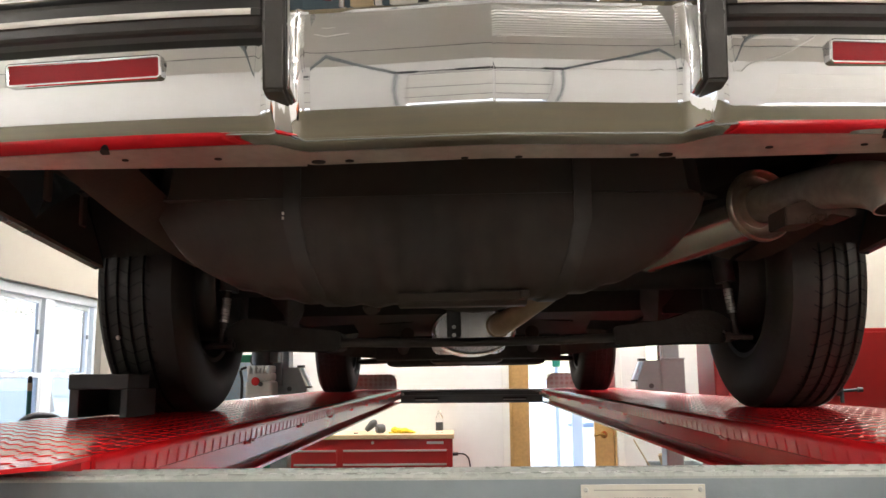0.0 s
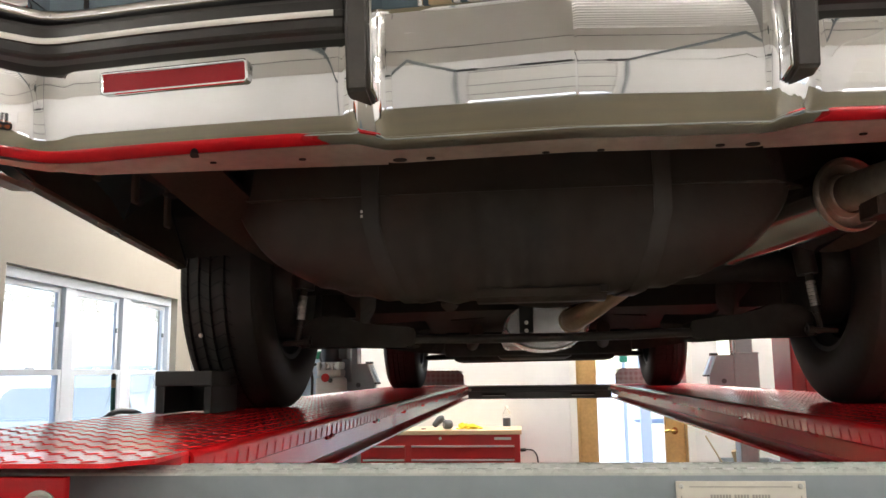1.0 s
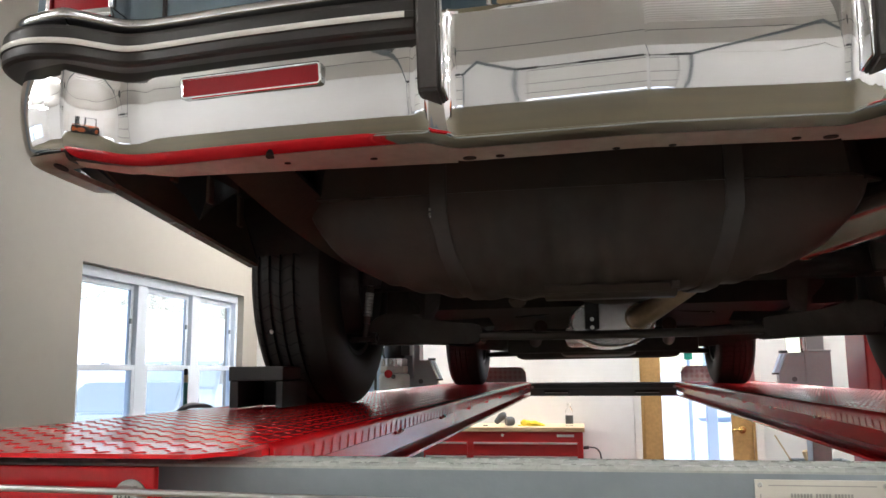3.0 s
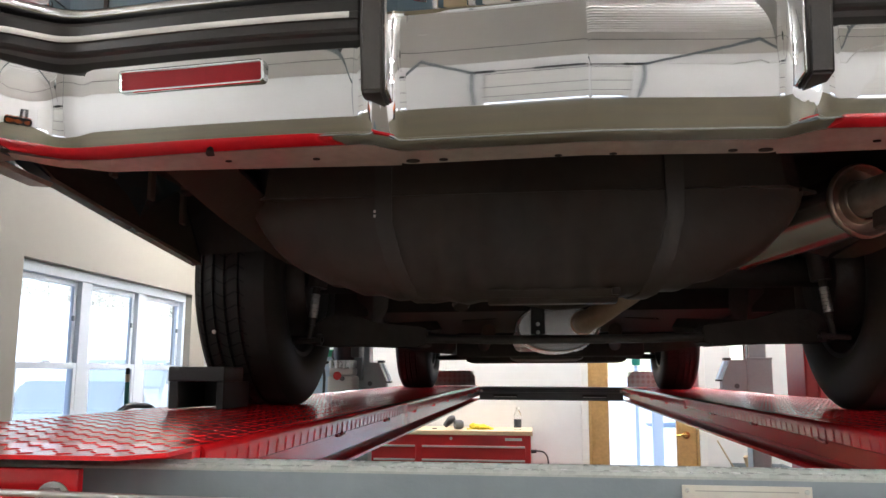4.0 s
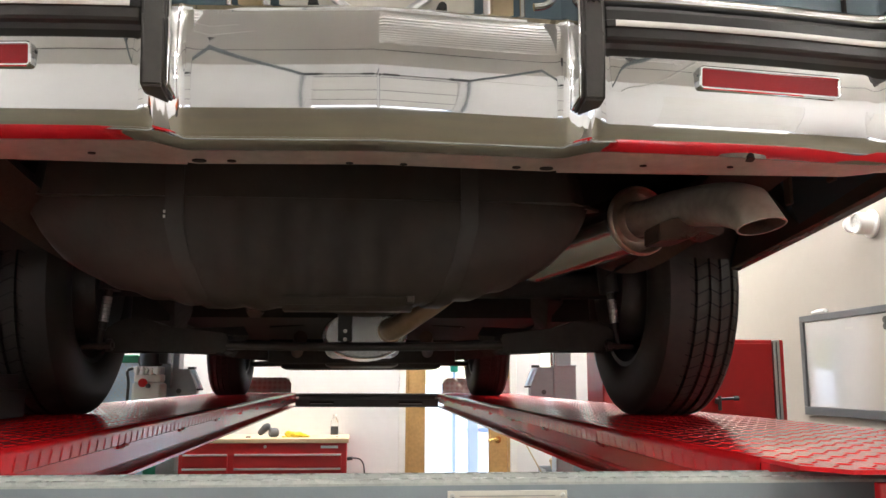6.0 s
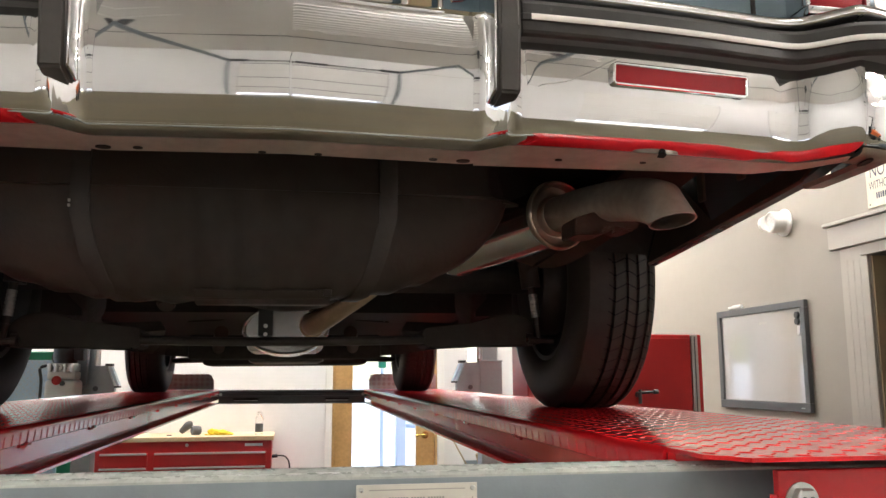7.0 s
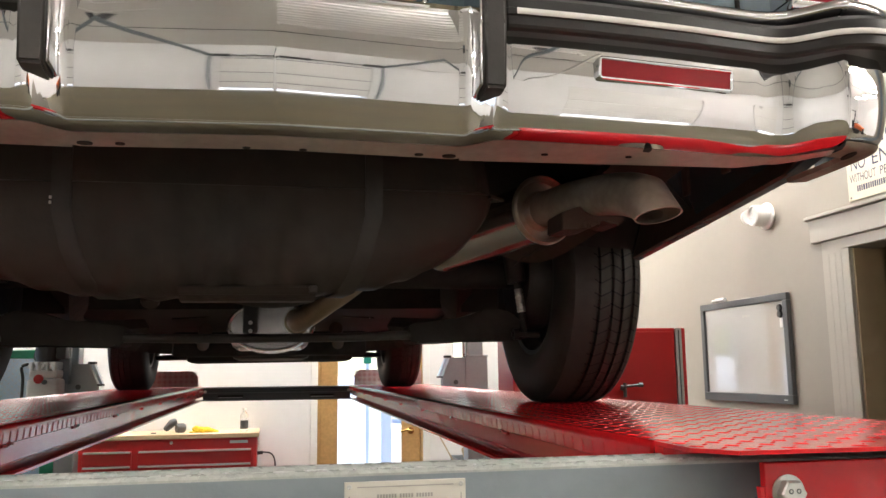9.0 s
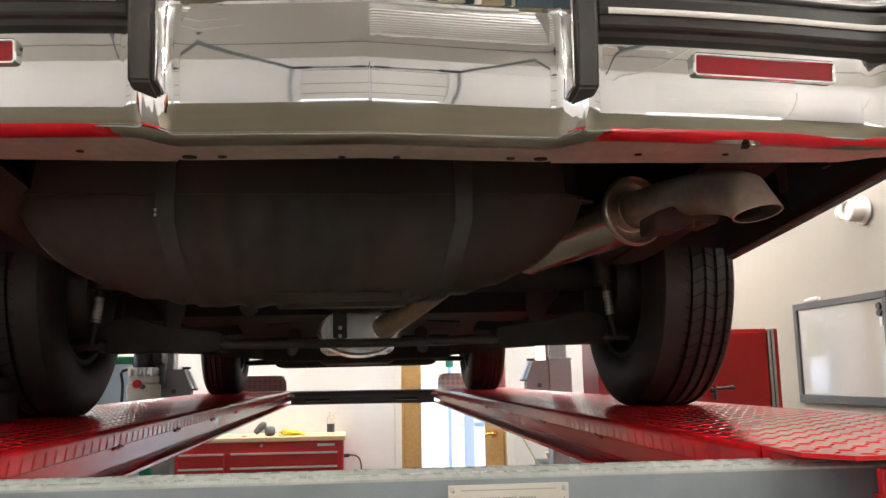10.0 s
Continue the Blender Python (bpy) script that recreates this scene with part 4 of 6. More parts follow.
def front_post(s, x0, x1, top, label, shift=0.0):
    """Front column with its carriage box: sloped inner cheek, pale warning label, latch rod."""
    t = thing("lift_post", ((x0 + x1) / 2, 3.35, 0), label, "lift post", "lift posts")
    xo, xi = (x1, x0) if s > 0 else (x0, x1)
    part("column", boxed(min(xo, xo - s * 0.115) + shift, max(xo, xo - s * 0.115) + shift, 3.36, 3.50, 0.02, 2.25, 0.008), M_GREY_LIT, t)
    part("foot_plate", boxed(min(xo - s * 0.2, xo + s * 0.09), max(xo - s * 0.2, xo + s * 0.09), 3.24, 3.6, 0.0, 0.02, 0.002), M_GREY_LIT, t)
    bm = BM()
    xm = xo - s * 0.14
    prism(bm, [(xo + s * 0.012, 1.08), (xo + s * 0.012, top), (xm, top), (xm, 1.08)], "y", 3.29, 3.36)
    part("carriage", bm, M_GREY_LIT, t)
    bm = BM()
    prism(bm, [(xm - s * 0.001, 1.08), (xm - s * 0.001, top - 0.004), (xi + s * 0.055, top - 0.004), (xi, top - 0.135), (xi, 1.08)], "y", 3.295, 3.36)
    part("cheek", bm, M_GREY_LIT, t)
    part("carriage_cap", boxed(min(xm, xo + s * 0.016), max(xm, xo + s * 0.016), 3.286, 3.362, top, top + 0.012, 0.002), M_GREY_LIT, t)
    bm = BM()
    prism(bm, [(xi + s * 0.043, top - 0.01), (xi + s * 0.022, top - 0.01), (xi - s * 0.028, top - 0.128), (xi - s * 0.012, top - 0.128)], "y", 3.30, 3.355)
    part("warning_label", bm, M_PALEBLUE, t, "pale blue warning label")
    part("corner_cap", boxed(min(xi + s * 0.02, xi + s * 0.062), max(xi + s * 0.02, xi + s * 0.062), 3.296, 3.36, top - 0.006, top + 0.010, 0.002), M_BLACK, t)
    part("corner_cap", boxed(min(xi - s * 0.03, xi + s * 0.012), max(xi - s * 0.03, xi + s * 0.012), 3.296, 3.36, top - 0.140, top - 0.129, 0.002), M_BLACK, t)
    bm = BM()
    sweep(bm, [(xm - s * 0.005, 3.33, top - 0.02), (xm - s * 0.005, 3.33, top + 0.30)], 0.010, 10)
    sweep(bm, [(xm + s * 0.018, 3.33, top - 0.02), (xm + s * 0.018, 3.33, top + 0.28)], 0.006, 8)
    part("latch_rod", bm, M_STEEL, t)
    bm = BM()
    revolve(bm, [(0, 0.0), (0, 0.016), (0.006, 0.016), (0.006, 0.010), (0.0062, 0.0)], (xm - s * 0.07, 3.2945, 1.365), (0, -1, 0), 18)
    part("pulley_pin", bm, M_DARKGREY, t)
    return t


front_post(1, 1.135, 1.435, 1.535, "grey lift post with a sloped carriage box")
front_post(-1, -1.37, -1.05, 1.51, "grey lift post carrying the pump unit", 0.075)

# hydraulic power unit on the west post
PU_DOWN = Matrix.Translation((-0.006, 0, -0.095))
LEANING.append(PU_DOWN)
pu = thing("power_unit", (-1.33, 3.2, 1.1), "white oil tank and black pump of the lift", "hydraulic pump")
bm = BM()
box(bm, -1.392, -1.215, 3.06, 3.24, 1.20, 1.515, 0.022, 3)
box(bm, -1.385, -1.225, 3.08, 3.22, 1.516, 1.565, 0.012)
part("oil_tank", bm, M_TANKWHITE, pu, "milky white plastic oil tank", 40)
bm = BM()
revolve(bm, [(0, 0), (0, 0.024), (0.022, 0.027), (0.026, 0.02), (0.026, 0)], (-1.318, 3.055, 1.512), (0, -1, 0), 18)
part("filler_cap", bm, M_REDPLASTIC, pu, "bright red filler cap", 40)
bm = BM()
revolve(bm, [(0, 0), (0, 0.015), (0.018, 0.013), (0.018, 0)], (-1.288, 3.05, 1.494), (0, -1, 0), 14)
part("drain_plug", bm, M_DARKGREY, pu)
bm = BM()
box(bm, -1.385, -1.23, 3.07, 3.22, 1.567, 1.612, 0.008)
for cx in (-1.365, -1.31, -1.25):
    revolve(bm, [(0, 0), (0, 0.018), (0.022, 0.016), (0.022, 0)], (cx, 3.068, 1.588), (0, -1, 0), 14)
part("valve_block", bm, M_ALU, pu, "bare aluminium valve block", 40)
for cx, r in ((-1.36, 0.011), (-1.325, 0.014), (-1.275, 0.010), (-1.235, 0.012)):
    bm = BM()
    revolve(bm, [(0, 0), (0, r), (0.03, r), (0.031, r * 1.4), (0.038, r * 1.4), (0.039, r * 0.7), (0.05, r * 0.7), (0.05, 0)], (cx, 3.045, 1.56), (0, 0, 1), 14)
    part("valve_stem", bm, M_STEEL, pu, "", 40)
bm = BM()
revolve(bm, [(0, 0), (0, 0.062), (0.03, 0.072), (0.22, 0.072), (0.25, 0.05), (0.25, 0)], (-1.30, 3.15, 1.614), (0, 0, 1), 24)
box(bm, -1.245, -1.19, 3.09, 3.2, 1.63, 1.76, 0.008)
part("motor", bm, M_BLACK, pu, "", 40)
part("bracket", boxed(-1.36, -1.20, 3.241, 3.30, 1.48, 1.64, 0.004), M_GREY, pu)
bm = BM()
sweep(bm, spline([(-1.40, 3.12, 1.60), (-1.43, 3.10, 1.58), (-1.425, 3.12, 1.50), (-1.44, 3.16, 1.30)], 6), 0.009, 8)
part("hose", bm, M_BLACK, pu)

LEANING.clear()

# cart with a chequered aluminium side and green bottle behind the post
ct = thing("welding_cart", (-1.62, 3.75, 0), "silver chequer-plate cart with a green gas cylinder", "cart")
part("side_panel", boxed(-1.86, -1.415, 3.52, 3.54, 0.18, 1.545, 0.004), M_PALEBLUE, ct)
vs, fs = lozenges(0.02, -1.85, -1.42, 0.2, 1.54)
mesh_part("tread", [(u - BASE[ct.name].x, 3.5195 - h - BASE[ct.name].y, v - BASE[ct.name].z) for u, v, h in vs], fs, M_ALU, ct)["kind"] = "stuff"
part("top_box", boxed(-1.84, -1.46, 3.53, 3.80, 1.547, 1.60, 0.01), M_GREEN, ct, "dark green top box")
bm = BM()
revolve(bm, [(0, 0), (0, 0.10), (1.2, 0.10), (1.33, 0.05), (1.42, 0.03), (1.45, 0.03), (1.45, 0)], (-1.43, 3.72, 0.08), (0, 0, 1), 22)
part("gas_cylinder", bm, M_GREEN, ct, "", 40)
bm = BM()
revolve(bm, [(-0.02, 0.03), (-0.02, 0.055), (0.02, 0.055), (0.02, 0.03)], (-1.42, 3.50, 1.56), (0, 1, 0), 20, True)
part("pressure_gauge", bm, M_DARKGREY, ct)
part("base_tray", boxed(-1.83, -1.30, 3.5, 3.9, 0.06, 0.10, 0.004), M_DARKGREY, ct)
for wx in (-1.78, -1.36):
    part("wheel", (lambda b: (revolve(b, [(-0.02, 0), (-0.02, 0.055), (0.02, 0.055), (0.02, 0)], (wx, 3.86, 0.055), (1, 0, 0), 18), b)[1])(BM()), M_BLACK, ct)

# ---------------------------------------------------------------- the car on the lift
car = thing("car", (0, 0, DECK), "blue-grey seventies coupe with a chrome bumper on the lift", "car")
LEANING.append(Matrix.Translation((0, 0, 1.55)) @ Matrix.Rotation(radians(-0.5), 4, "Y") @ Matrix.Translation((0, 0, -1.55)))
ZB = 1.8370            # height at which the bumper's face stands upright
RB = 0.210            # radius by which the face rolls under


def roll_in(z, zb=ZB):
    q = (zb - z) / RB
    return RB * (1 - math.sqrt(max(0.0, 1 - q * q)))


near = [(0.238, -1.1760, 0), (0.2445, -1.1785, 0), (0.2520, -1.1848, 0), (0.2600, -1.1930, 0), (0.2665, -1.2002, 0), (0.2735, -1.2078, 0), (0.2815, -1.2122, 0), (0.293, -1.2134, 0), (0.32, -1.2128, 0), (0.40, -1.2090, 0), (0.52, -1.1985, 0), (0.62, -1.186, 0)]
# the chrome folds inward to a sharp corner; the rub strip rounds it more softly
side_line = spline(near + [(0.668, -1.1815, 0), (0.694, -1.1845, 0), (0.710, -1.194, 0), (0.730, -1.2135, 0), (0.743, -1.2265, 0), (0.751, -1.2330, 0), (0.758, -1.2358, 0), (0.767, -1.2362, 0), (0.80, -1.2300, 0), (0.838, -1.216, 0), (0.861, -1.185, 0), (0.871, -1.11, 0), (0.876, -1.015, 0)], 6)
strip_line = spline(near + [(0.672, -1.181, 0), (0.702, -1.187, 0), (0.728, -1.206, 0), (0.752, -1.224, 0), (0.785, -1.233, 0), (0.815, -1.230, 0), (0.846, -1.212, 0), (0.863, -1.175, 0), (0.872, -1.10, 0), (0.877, -1.00, 0)], 6)
centre_line = [Vector((x, -1.192 + 0.070 * abs(x) - 0.00022 * max(0.0, 1 - abs(x) / 0.0045) ** 1.5, 0)) for x in (0.0, 0.0010, 0.0020, 0.0030, 0.0045, 0.008, 0.035, 0.07, 0.105, 0.14, 0.175, 0.21, 0.23)]
half_line = centre_line + side_line
full_line = [Vector((-p.x, p.y, 0)) for p in reversed(half_line[1:])] + half_line


def outward(line, i):
    d = line[min(i + 1, len(line) - 1)] - line[max(i - 1, 0)]
    return Vector((d.y, -d.x, 0)).normalized()


def rearward(line, i):
    """Straight to the rear between the corners, so that the folds beside the guards stay upright."""
    k = min(1.0, max(0.0, (abs(line[i].x) - 0.56) / 0.10))
    return (outward(line, i) * k + Vector((0, -1, 0)) * (1 - k)).normalized()


def follow(line, prof, closed=False, fix=None, normal=outward):
    """Rings of a profile (out, z) carried along a line in plan."""
    bm = BM()
    rings = []
    for i, p in enumerate(line):
        n = normal(line, i)
        rings.append([bm.verts.new((p.x + n.x * o, p.y + n.y * o, z)) for o, z in (fix(p, prof) if fix else prof)])
    skin(bm, rings, closed)
    return bm, rings


face = [(-roll_in(z), z) for z in np.linspace(1.742, 1.908, 18)]
edge = face[0][0]
under = [(edge - 0.024, 1.7262), (edge - 0.018, 1.7280), (edge - 0.012, 1.7304), (edge - 0.007, 1.7335), (edge - 0.003, 1.7375), (edge - 0.0008, 1.7405)]


def bumper_profile(p, prof):
    """The rim over the number plate is low and rolled; the ends roll inward to the body."""
    k = min(1.0, max(0.0, (abs(p.x) - 0.26) / 0.03))
    peak = 0.0022 * max(0.0, 1 - abs(p.x) / 0.15)       # the pressing is rolled further under at its middle ridge
    zb = ZB - 0.0165 * k + peak - 0.011 * min(1.0, max(0.0, (abs(p.x) - 0.66) / 0.04))
    low = 0.8 + 0.2 * k                                 # the middle panel is lower
    out = []
    for o, z in prof:
        if z > 1.7415:
            z = z if z < 1.86 else 1.86 + (z - 1.86) * low
            o = -roll_in(z, zb) + (roll_in(1.742, zb) - roll_in(1.742))
        out.append((o, z))
    if abs(p.x) < 0.262:
        out += [(-0.0060, 1.9030), (-0.0080, 1.9045), (-0.0125, 1.9078), (-0.0155, 1.9082), (-0.0180, 1.9082), (-0.0235, 1.905), (-0.026, 1.896)]
    else:
        out += [(-0.003, 1.910), (0.0005, 1.914), (0.0, 1.920), (-0.006, 1.9265), (-0.018, 1.9315), (-0.036, 1.9335), (-0.080, 1.9335)]
    return out


bm, _ = follow(full_line, under + face, fix=bumper_profile, normal=rearward)
bumper = part("bumper", bm, M_CHROME, car, "bright chrome rear bumper", 50)
rows_n = len(bumper.data.vertices) // len(full_line)
mid = len(half_line) - 1
for e in bumper.data.edges:
    if all(v // rows_n == mid for v in e.vertices):
        e.use_edge_sharp = True


def flange_back(x, own):
    """Rear edge of the flange: straight past the guards."""
    if x < 0.25:
        return own
    if x < 0.62:
        return -1.0735 - 0.0115 * (x - 0.25) / 0.37
    k = min(1.0, (x - 0.62) / 0.06)
    return -1.085 * (1 - k) + own * k


bm, rings = BM(), []
for i, p in enumerate(full_line):
    if abs(p.x) > 0.752:
        continue
    n = rearward(full_line, i)
    deep = 0.074 if abs(p.x) < 0.66 else 0.074 - 0.034 * min(1.0, (abs(p.x) - 0.66) / 0.07)
    if abs(p.x) > 0.66:      # the flange runs on straight where the chrome folds out to the corner
        n = Vector((n.x * 0.3, n.y, 0)).normalized()
    back = flange_back(abs(p.x), p.y + n.y * (edge - deep))
    front = [(p.x + n.x * o, p.y + n.y * o, z) for o, z in ((edge - min(0.050, deep - 0.008), 1.7235), (edge - 0.0238, 1.7258))]
    fx = p.x + n.x * (edge - deep) if abs(p.x) > 0.7 else p.x
    rings.append([bm.verts.new(c) for c in ((fx, back, 1.7280), (fx, back - 0.001, 1.7215), *front)])
skin(bm, rings, False)
part("lower_flange", bm, M_FLANGE, bumper, "dull stained lower flange", 50)
# dark plates that close the underside of the bumper's wrapped ends
for sx in (-1, 1):
    bm = BM()
    line = [q for q in half_line if q.x > 0.745]
    rings = []
    for i, q in enumerate(line):
        n = outward(line, i)
        rings.append([bm.verts.new((sx * max(0.70, q.x + n.x * o), q.y + n.y * o, z)) for o, z in ((edge - 0.005, 1.7320), (edge - 0.008, 1.7262), (edge - 0.014, 1.7225), (edge - 0.046, 1.7205), (edge - 0.050, 1.7270))])
    skin(bm, rings, False)
    part("end_flange", bm, M_PIPE, bumper, "stained underside of the wrapped end", 50)


def flange_hole(x, y, rx, ry, z, skew=0.0):
    bm = BM()
    prism(bm, [(x + math.cos(a) * rx + math.sin(a) * skew, y + math.sin(a) * ry) for a in (2 * math.pi * k / 14 for k in range(14))], "z", z - 0.0016, z)
    part("bolt_hole", bm, M_HOLE, bumper)


for sx in (-1, 1):
    flange_hole(sx * 0.190, -1.097, 0.0060, 0.0050, 1.7224)
    flange_hole(sx * 0.232, -1.095, 0.0095, 0.0075, 1.7224)
    flange_hole(sx * 0.036, -1.100, 0.0050, 0.0035, 1.7224)
    flange_hole(sx * 0.497, -1.150, 0.0060, 0.0150, 1.7262, 0.004 * sx)
    flange_hole(sx * 0.482, -1.122, 0.0045, 0.0035, 1.7228)
    flange_hole(sx * 0.786, -1.180, 0.0065, 0.0200, 1.7200, 0.004 * sx)
    flange_hole(sx * 0.360, -1.120, 0.0050, 0.0040, 1.7224)

# rubber guards either side of the number plate
for sx in (-1, 1):
    x0, x1 = sorted((sx * 0.2515, sx * 0.2792))
    bm = BM()
    prism(bm, [(-1.150, 1.778), (-1.176, 1.7705), (-1.2215, 1.7770), (-1.228, 1.86), (-1.232, 1.98), (-1.15, 1.99)], "x", x0, x1)
    bmesh.ops.bevel(bm, geom=[e for e in bm.edges], offset=0.0035, segments=2, affect="EDGES")
    gd = part("bumper_guard", bm, M_GUARD, car, "black rubber faced bumper guard", 40)
    bm = BM()
    ix = sx * 0.2512
    prism(bm, [(-1.14, 1.784), (-1.178, 1.776), (-1.2170, 1.781), (-1.2235, 1.86), (-1.2275, 1.98), (-1.14, 1.985)], "x", min(ix, ix - sx * 0.0045), max(ix, ix - sx * 0.0045))
    bmesh.ops.bevel(bm, geom=[e for e in bm.edges], offset=0.0020, segments=3, affect="EDGES")
    part("chrome_side", bm, M_CHROME, gd, "", 40)
    for gx in (0.258, 0.2655, 0.2730):
        part("rib", boxed(sx * gx - 0.0012, sx * gx + 0.0012, -1.2345, -1.2295, 1.90, 1.97, 0.001), M_GUARD, gd)

# rub strips with a white stripe, from the guards round the corners
strip_prof = [(-0.022, 1.851), (0.006, 1.852), (0.0115, 1.8545), (0.0135, 1.858), (0.0135, 1.8695), (0.0155, 1.8707), (0.0155, 1.8791), (0.0135, 1.8802), (0.0132, 1.893), (0.010, 1.899), (0.002, 1.9015), (-0.022, 1.902)]
outer = [p for p in strip_line if p.x > 0.283]
for sx in (-1, 1):
    line = [Vector((sx * p.x, p.y, 0)) for p in outer]
    lead = [Vector((line[0].x - sx * 0.006, line[0].y, 0))] + line
    if sx < 0:
        lead = list(reversed(lead))

    def taper(p, prof):
        return [(o * 0.55, 1.878 + (z - 1.878) * 0.9) for o, z in prof] if abs(p.x) < 0.283 else prof
    bm, rings = follow(lead, strip_prof, True, taper)
    for r in (rings[0], rings[-1]):
        bm.faces.new(r)
    strip = part("rub_strip", bm, M_RUBBER, car, "black rubber rub strip", 22)
    ln = [p for p in lead if abs(p.x) > 0.292]
    bm, rings = follow(ln, [(0.0158, 1.8708), (0.0166, 1.8717), (0.0166, 1.8782), (0.0158, 1.8790)])
    part("white_stripe", bm, M_STRIPE, strip, "", 60)

# red reflectors let into the bumper
for sx in (-1, 1):
    m = pose(sx * 0.509, -1.1950, 1.8163, 7, 0, sx * 6.2)
    bm = BM()
    hw, hh, rad = 0.1030, 0.0152, 0.006
    outl = [(cx * (hw - rad) + math.cos(a) * rad, cz * (hh - rad) + math.sin(a) * rad, math.cos(a), math.sin(a))
            for cx, cz, a0 in ((1, 1, 0), (-1, 1, 90), (-1, -1, 180), (1, -1, 270)) for a in (radians(a0 + q) for q in (0, 30, 60, 90))]
    prof = [(0.0, -0.008), (0.0, 0.0022), (0.0014, 0.0034), (0.0032, 0.0034), (0.0044, 0.0018), (0.0044, -0.004)]
    rings = [[bm.verts.new(m @ Vector((x - nx * i, -h, z - nz * i))) for i, h in prof] for x, z, nx, nz in outl]
    rings.append(rings[0])
    for a, b in zip(rings, rings[1:]):
        for k in range(len(prof) - 1):
            bm.faces.new((a[k], a[k + 1], b[k + 1], b[k]))
    part("reflector_bezel", bm, M_CHROME, bumper, "", 30)
    bm = BM()
    box(bm, -0.0990, 0.0990, -0.0010, 0.0040, -0.0112, 0.0112)
    bm.transform(m)
    part("red_lens", bm, M_LENS, bumper, "ribbed red reflector lens")

# number plate recess: rolled frame corners, bracket, braces
rc = part("plate_recess", boxed(-0.27, 0.27, -1.075, -1.06, 1.86, 2.08), M_DARKGREY, car)
for sx in (-1, 1):
    bm = BM()
    sweep(bm, spline([(sx * 0.232, -1.160, 2.06), (sx * 0.234, -1.160, 1.96), (sx * 0.232, -1.160, 1.940), (sx * 0.222, -1.160, 1.928), (sx * 0.205, -1.160, 1.9245)], 5), 0.0055, 10)
    part("recess_trim", bm, M_CHROME, rc, "", 60)
    part("chrome_upright", boxed(sx * 0.148 - 0.005, sx * 0.148 + 0.005, -1.125, -1.112, 1.87, 2.07, 0.003), M_CHROME, rc)
    part("chrome_upright", boxed(sx * 0.198 - 0.004, sx * 0.198 + 0.004, -1.125, -1.112, 1.87, 2.07, 0.003), M_CHROME, rc)
    part("tan_pad", boxed(sx * 0.172 - 0.016, sx * 0.172 + 0.016, -1.11, -1.10, 1.87, 2.06, 0.002), M_TAN, rc)
    part("plate_brace", (lambda b: (sweep(b, [(sx * 0.012, -1.115, 1.912), (sx * 0.075, -1.10, 1.965), (sx * 0.12, -1.10, 2.02)], 0.006, 8), b)[1])(BM()), M_ALU, rc)
    part("rubber_stop", (lambda b: (revolve(b, [(0, 0), (0, 0.008), (0.015, 0.006), (0.015, 0)], (sx * 0.088, -1.10, 1.943), (0, -1, 0), 12), b)[1])(BM()), M_BLACK, rc)
part("plate_backing", boxed(-0.135, 0.135, -1.097, -1.09, 1.90, 2.06, 0.003), M_PLATE, rc)

# body shell: quarters with wheel openings, tail panel, deck, roof
ARCH = 0.385


def arch(cy, n=14):
    return [(cy - math.cos(a) * ARCH, 1.70 + math.sin(a) * ARCH) for a in (math.pi * k / n for k in range(n + 1))]


low = [(-1.13, 1.775), (-1.00, 1.738), (-0.70, 1.710), (-0.40, 1.679)]
profile = low + arch(0.0) + [(0.42, 1.60), (2.42, 1.60)] + arch(2.845) + [(3.27, 1.62), (3.85, 1.66), (3.95, 1.80), (3.92, 2.10), (2.2, 2.24), (-0.2, 2.28), (-1.06, 2.19), (-1.09, 1.93)]
for sx in (-1, 1):
    bm = BM()
    lo, hi = [], []
    for y, z in profile:
        tuck = 0.112 * max(0.0, 1.95 - z) / 0.3
        flare = 0.94 - tuck - 0.05 * max(0.0, (-y - 0.6))
        lo.append(bm.verts.new((sx * flare, y, z)))
        hi.append(bm.verts.new((sx * (flare - 0.02), y, z + 0.004)))
    bm.faces.new(lo)
    bm.faces.new(list(reversed(hi)))
    n = len(lo)
    for k in range(n):
        bm.faces.new((lo[k], lo[(k + 1) % n], hi[(k + 1) % n], hi[k]))
    part("side_panel", bm, M_PAINT, car)
    # dark inner skin of the quarter behind the wheel
    bm = BM()
    pts = [(-1.02, 1.765), (-0.985, 1.748), (-0.70, 1.722), (-0.41, 1.690), (-0.395, 1.80), (-0.40, 1.95), (-1.08, 1.95)]
    lo = [bm.verts.new((sx * (0.94 - 0.112 * max(0, 1.95 - z) / 0.3 - 0.05 * max(0.0, (-y - 0.6)) - 0.021), y, z - 0.010)) for y, z in pts]
    hi = [bm.verts.new((v.co.x - sx * 0.007, v.co.y, v.co.z + 0.003)) for v in lo]
    bm.faces.new(lo)
    bm.faces.new(list(reversed(hi)))
    n = len(lo)
    for k in range(n):
        bm.faces.new((lo[k], lo[(k + 1) % n], hi[(k + 1) % n], hi[k]))
    iq = part("inner_quarter", bm, M_INNER, car, "dusty brown inner quarter skin")
    for yy, dz in ((-0.90, 0.03), (-0.76, 0.02), (-0.62, 0.0)):
        part("stiffener", boxed(min(sx * 0.770, sx * 0.778), max(sx * 0.770, sx * 0.778), yy, yy + 0.022, 1.735 + dz, 1.84, 0.003), M_INNER, iq)
    # closing wall ahead of the wheel and the wheel housing
    for cy in (0.0, 2.845):
        bm = BM()
        rings = []
        for y, z in arch(cy, 12):
            rings.append([bm.verts.new((sx * q, y, z + (0.02 if q < 0.6 else 0.003))) for q in (0.885, 0.56)])
        skin(bm, rings, False)
        part("wheel_housing", bm, M_UNDER_DULL, car)
bm = BM()
rings = []
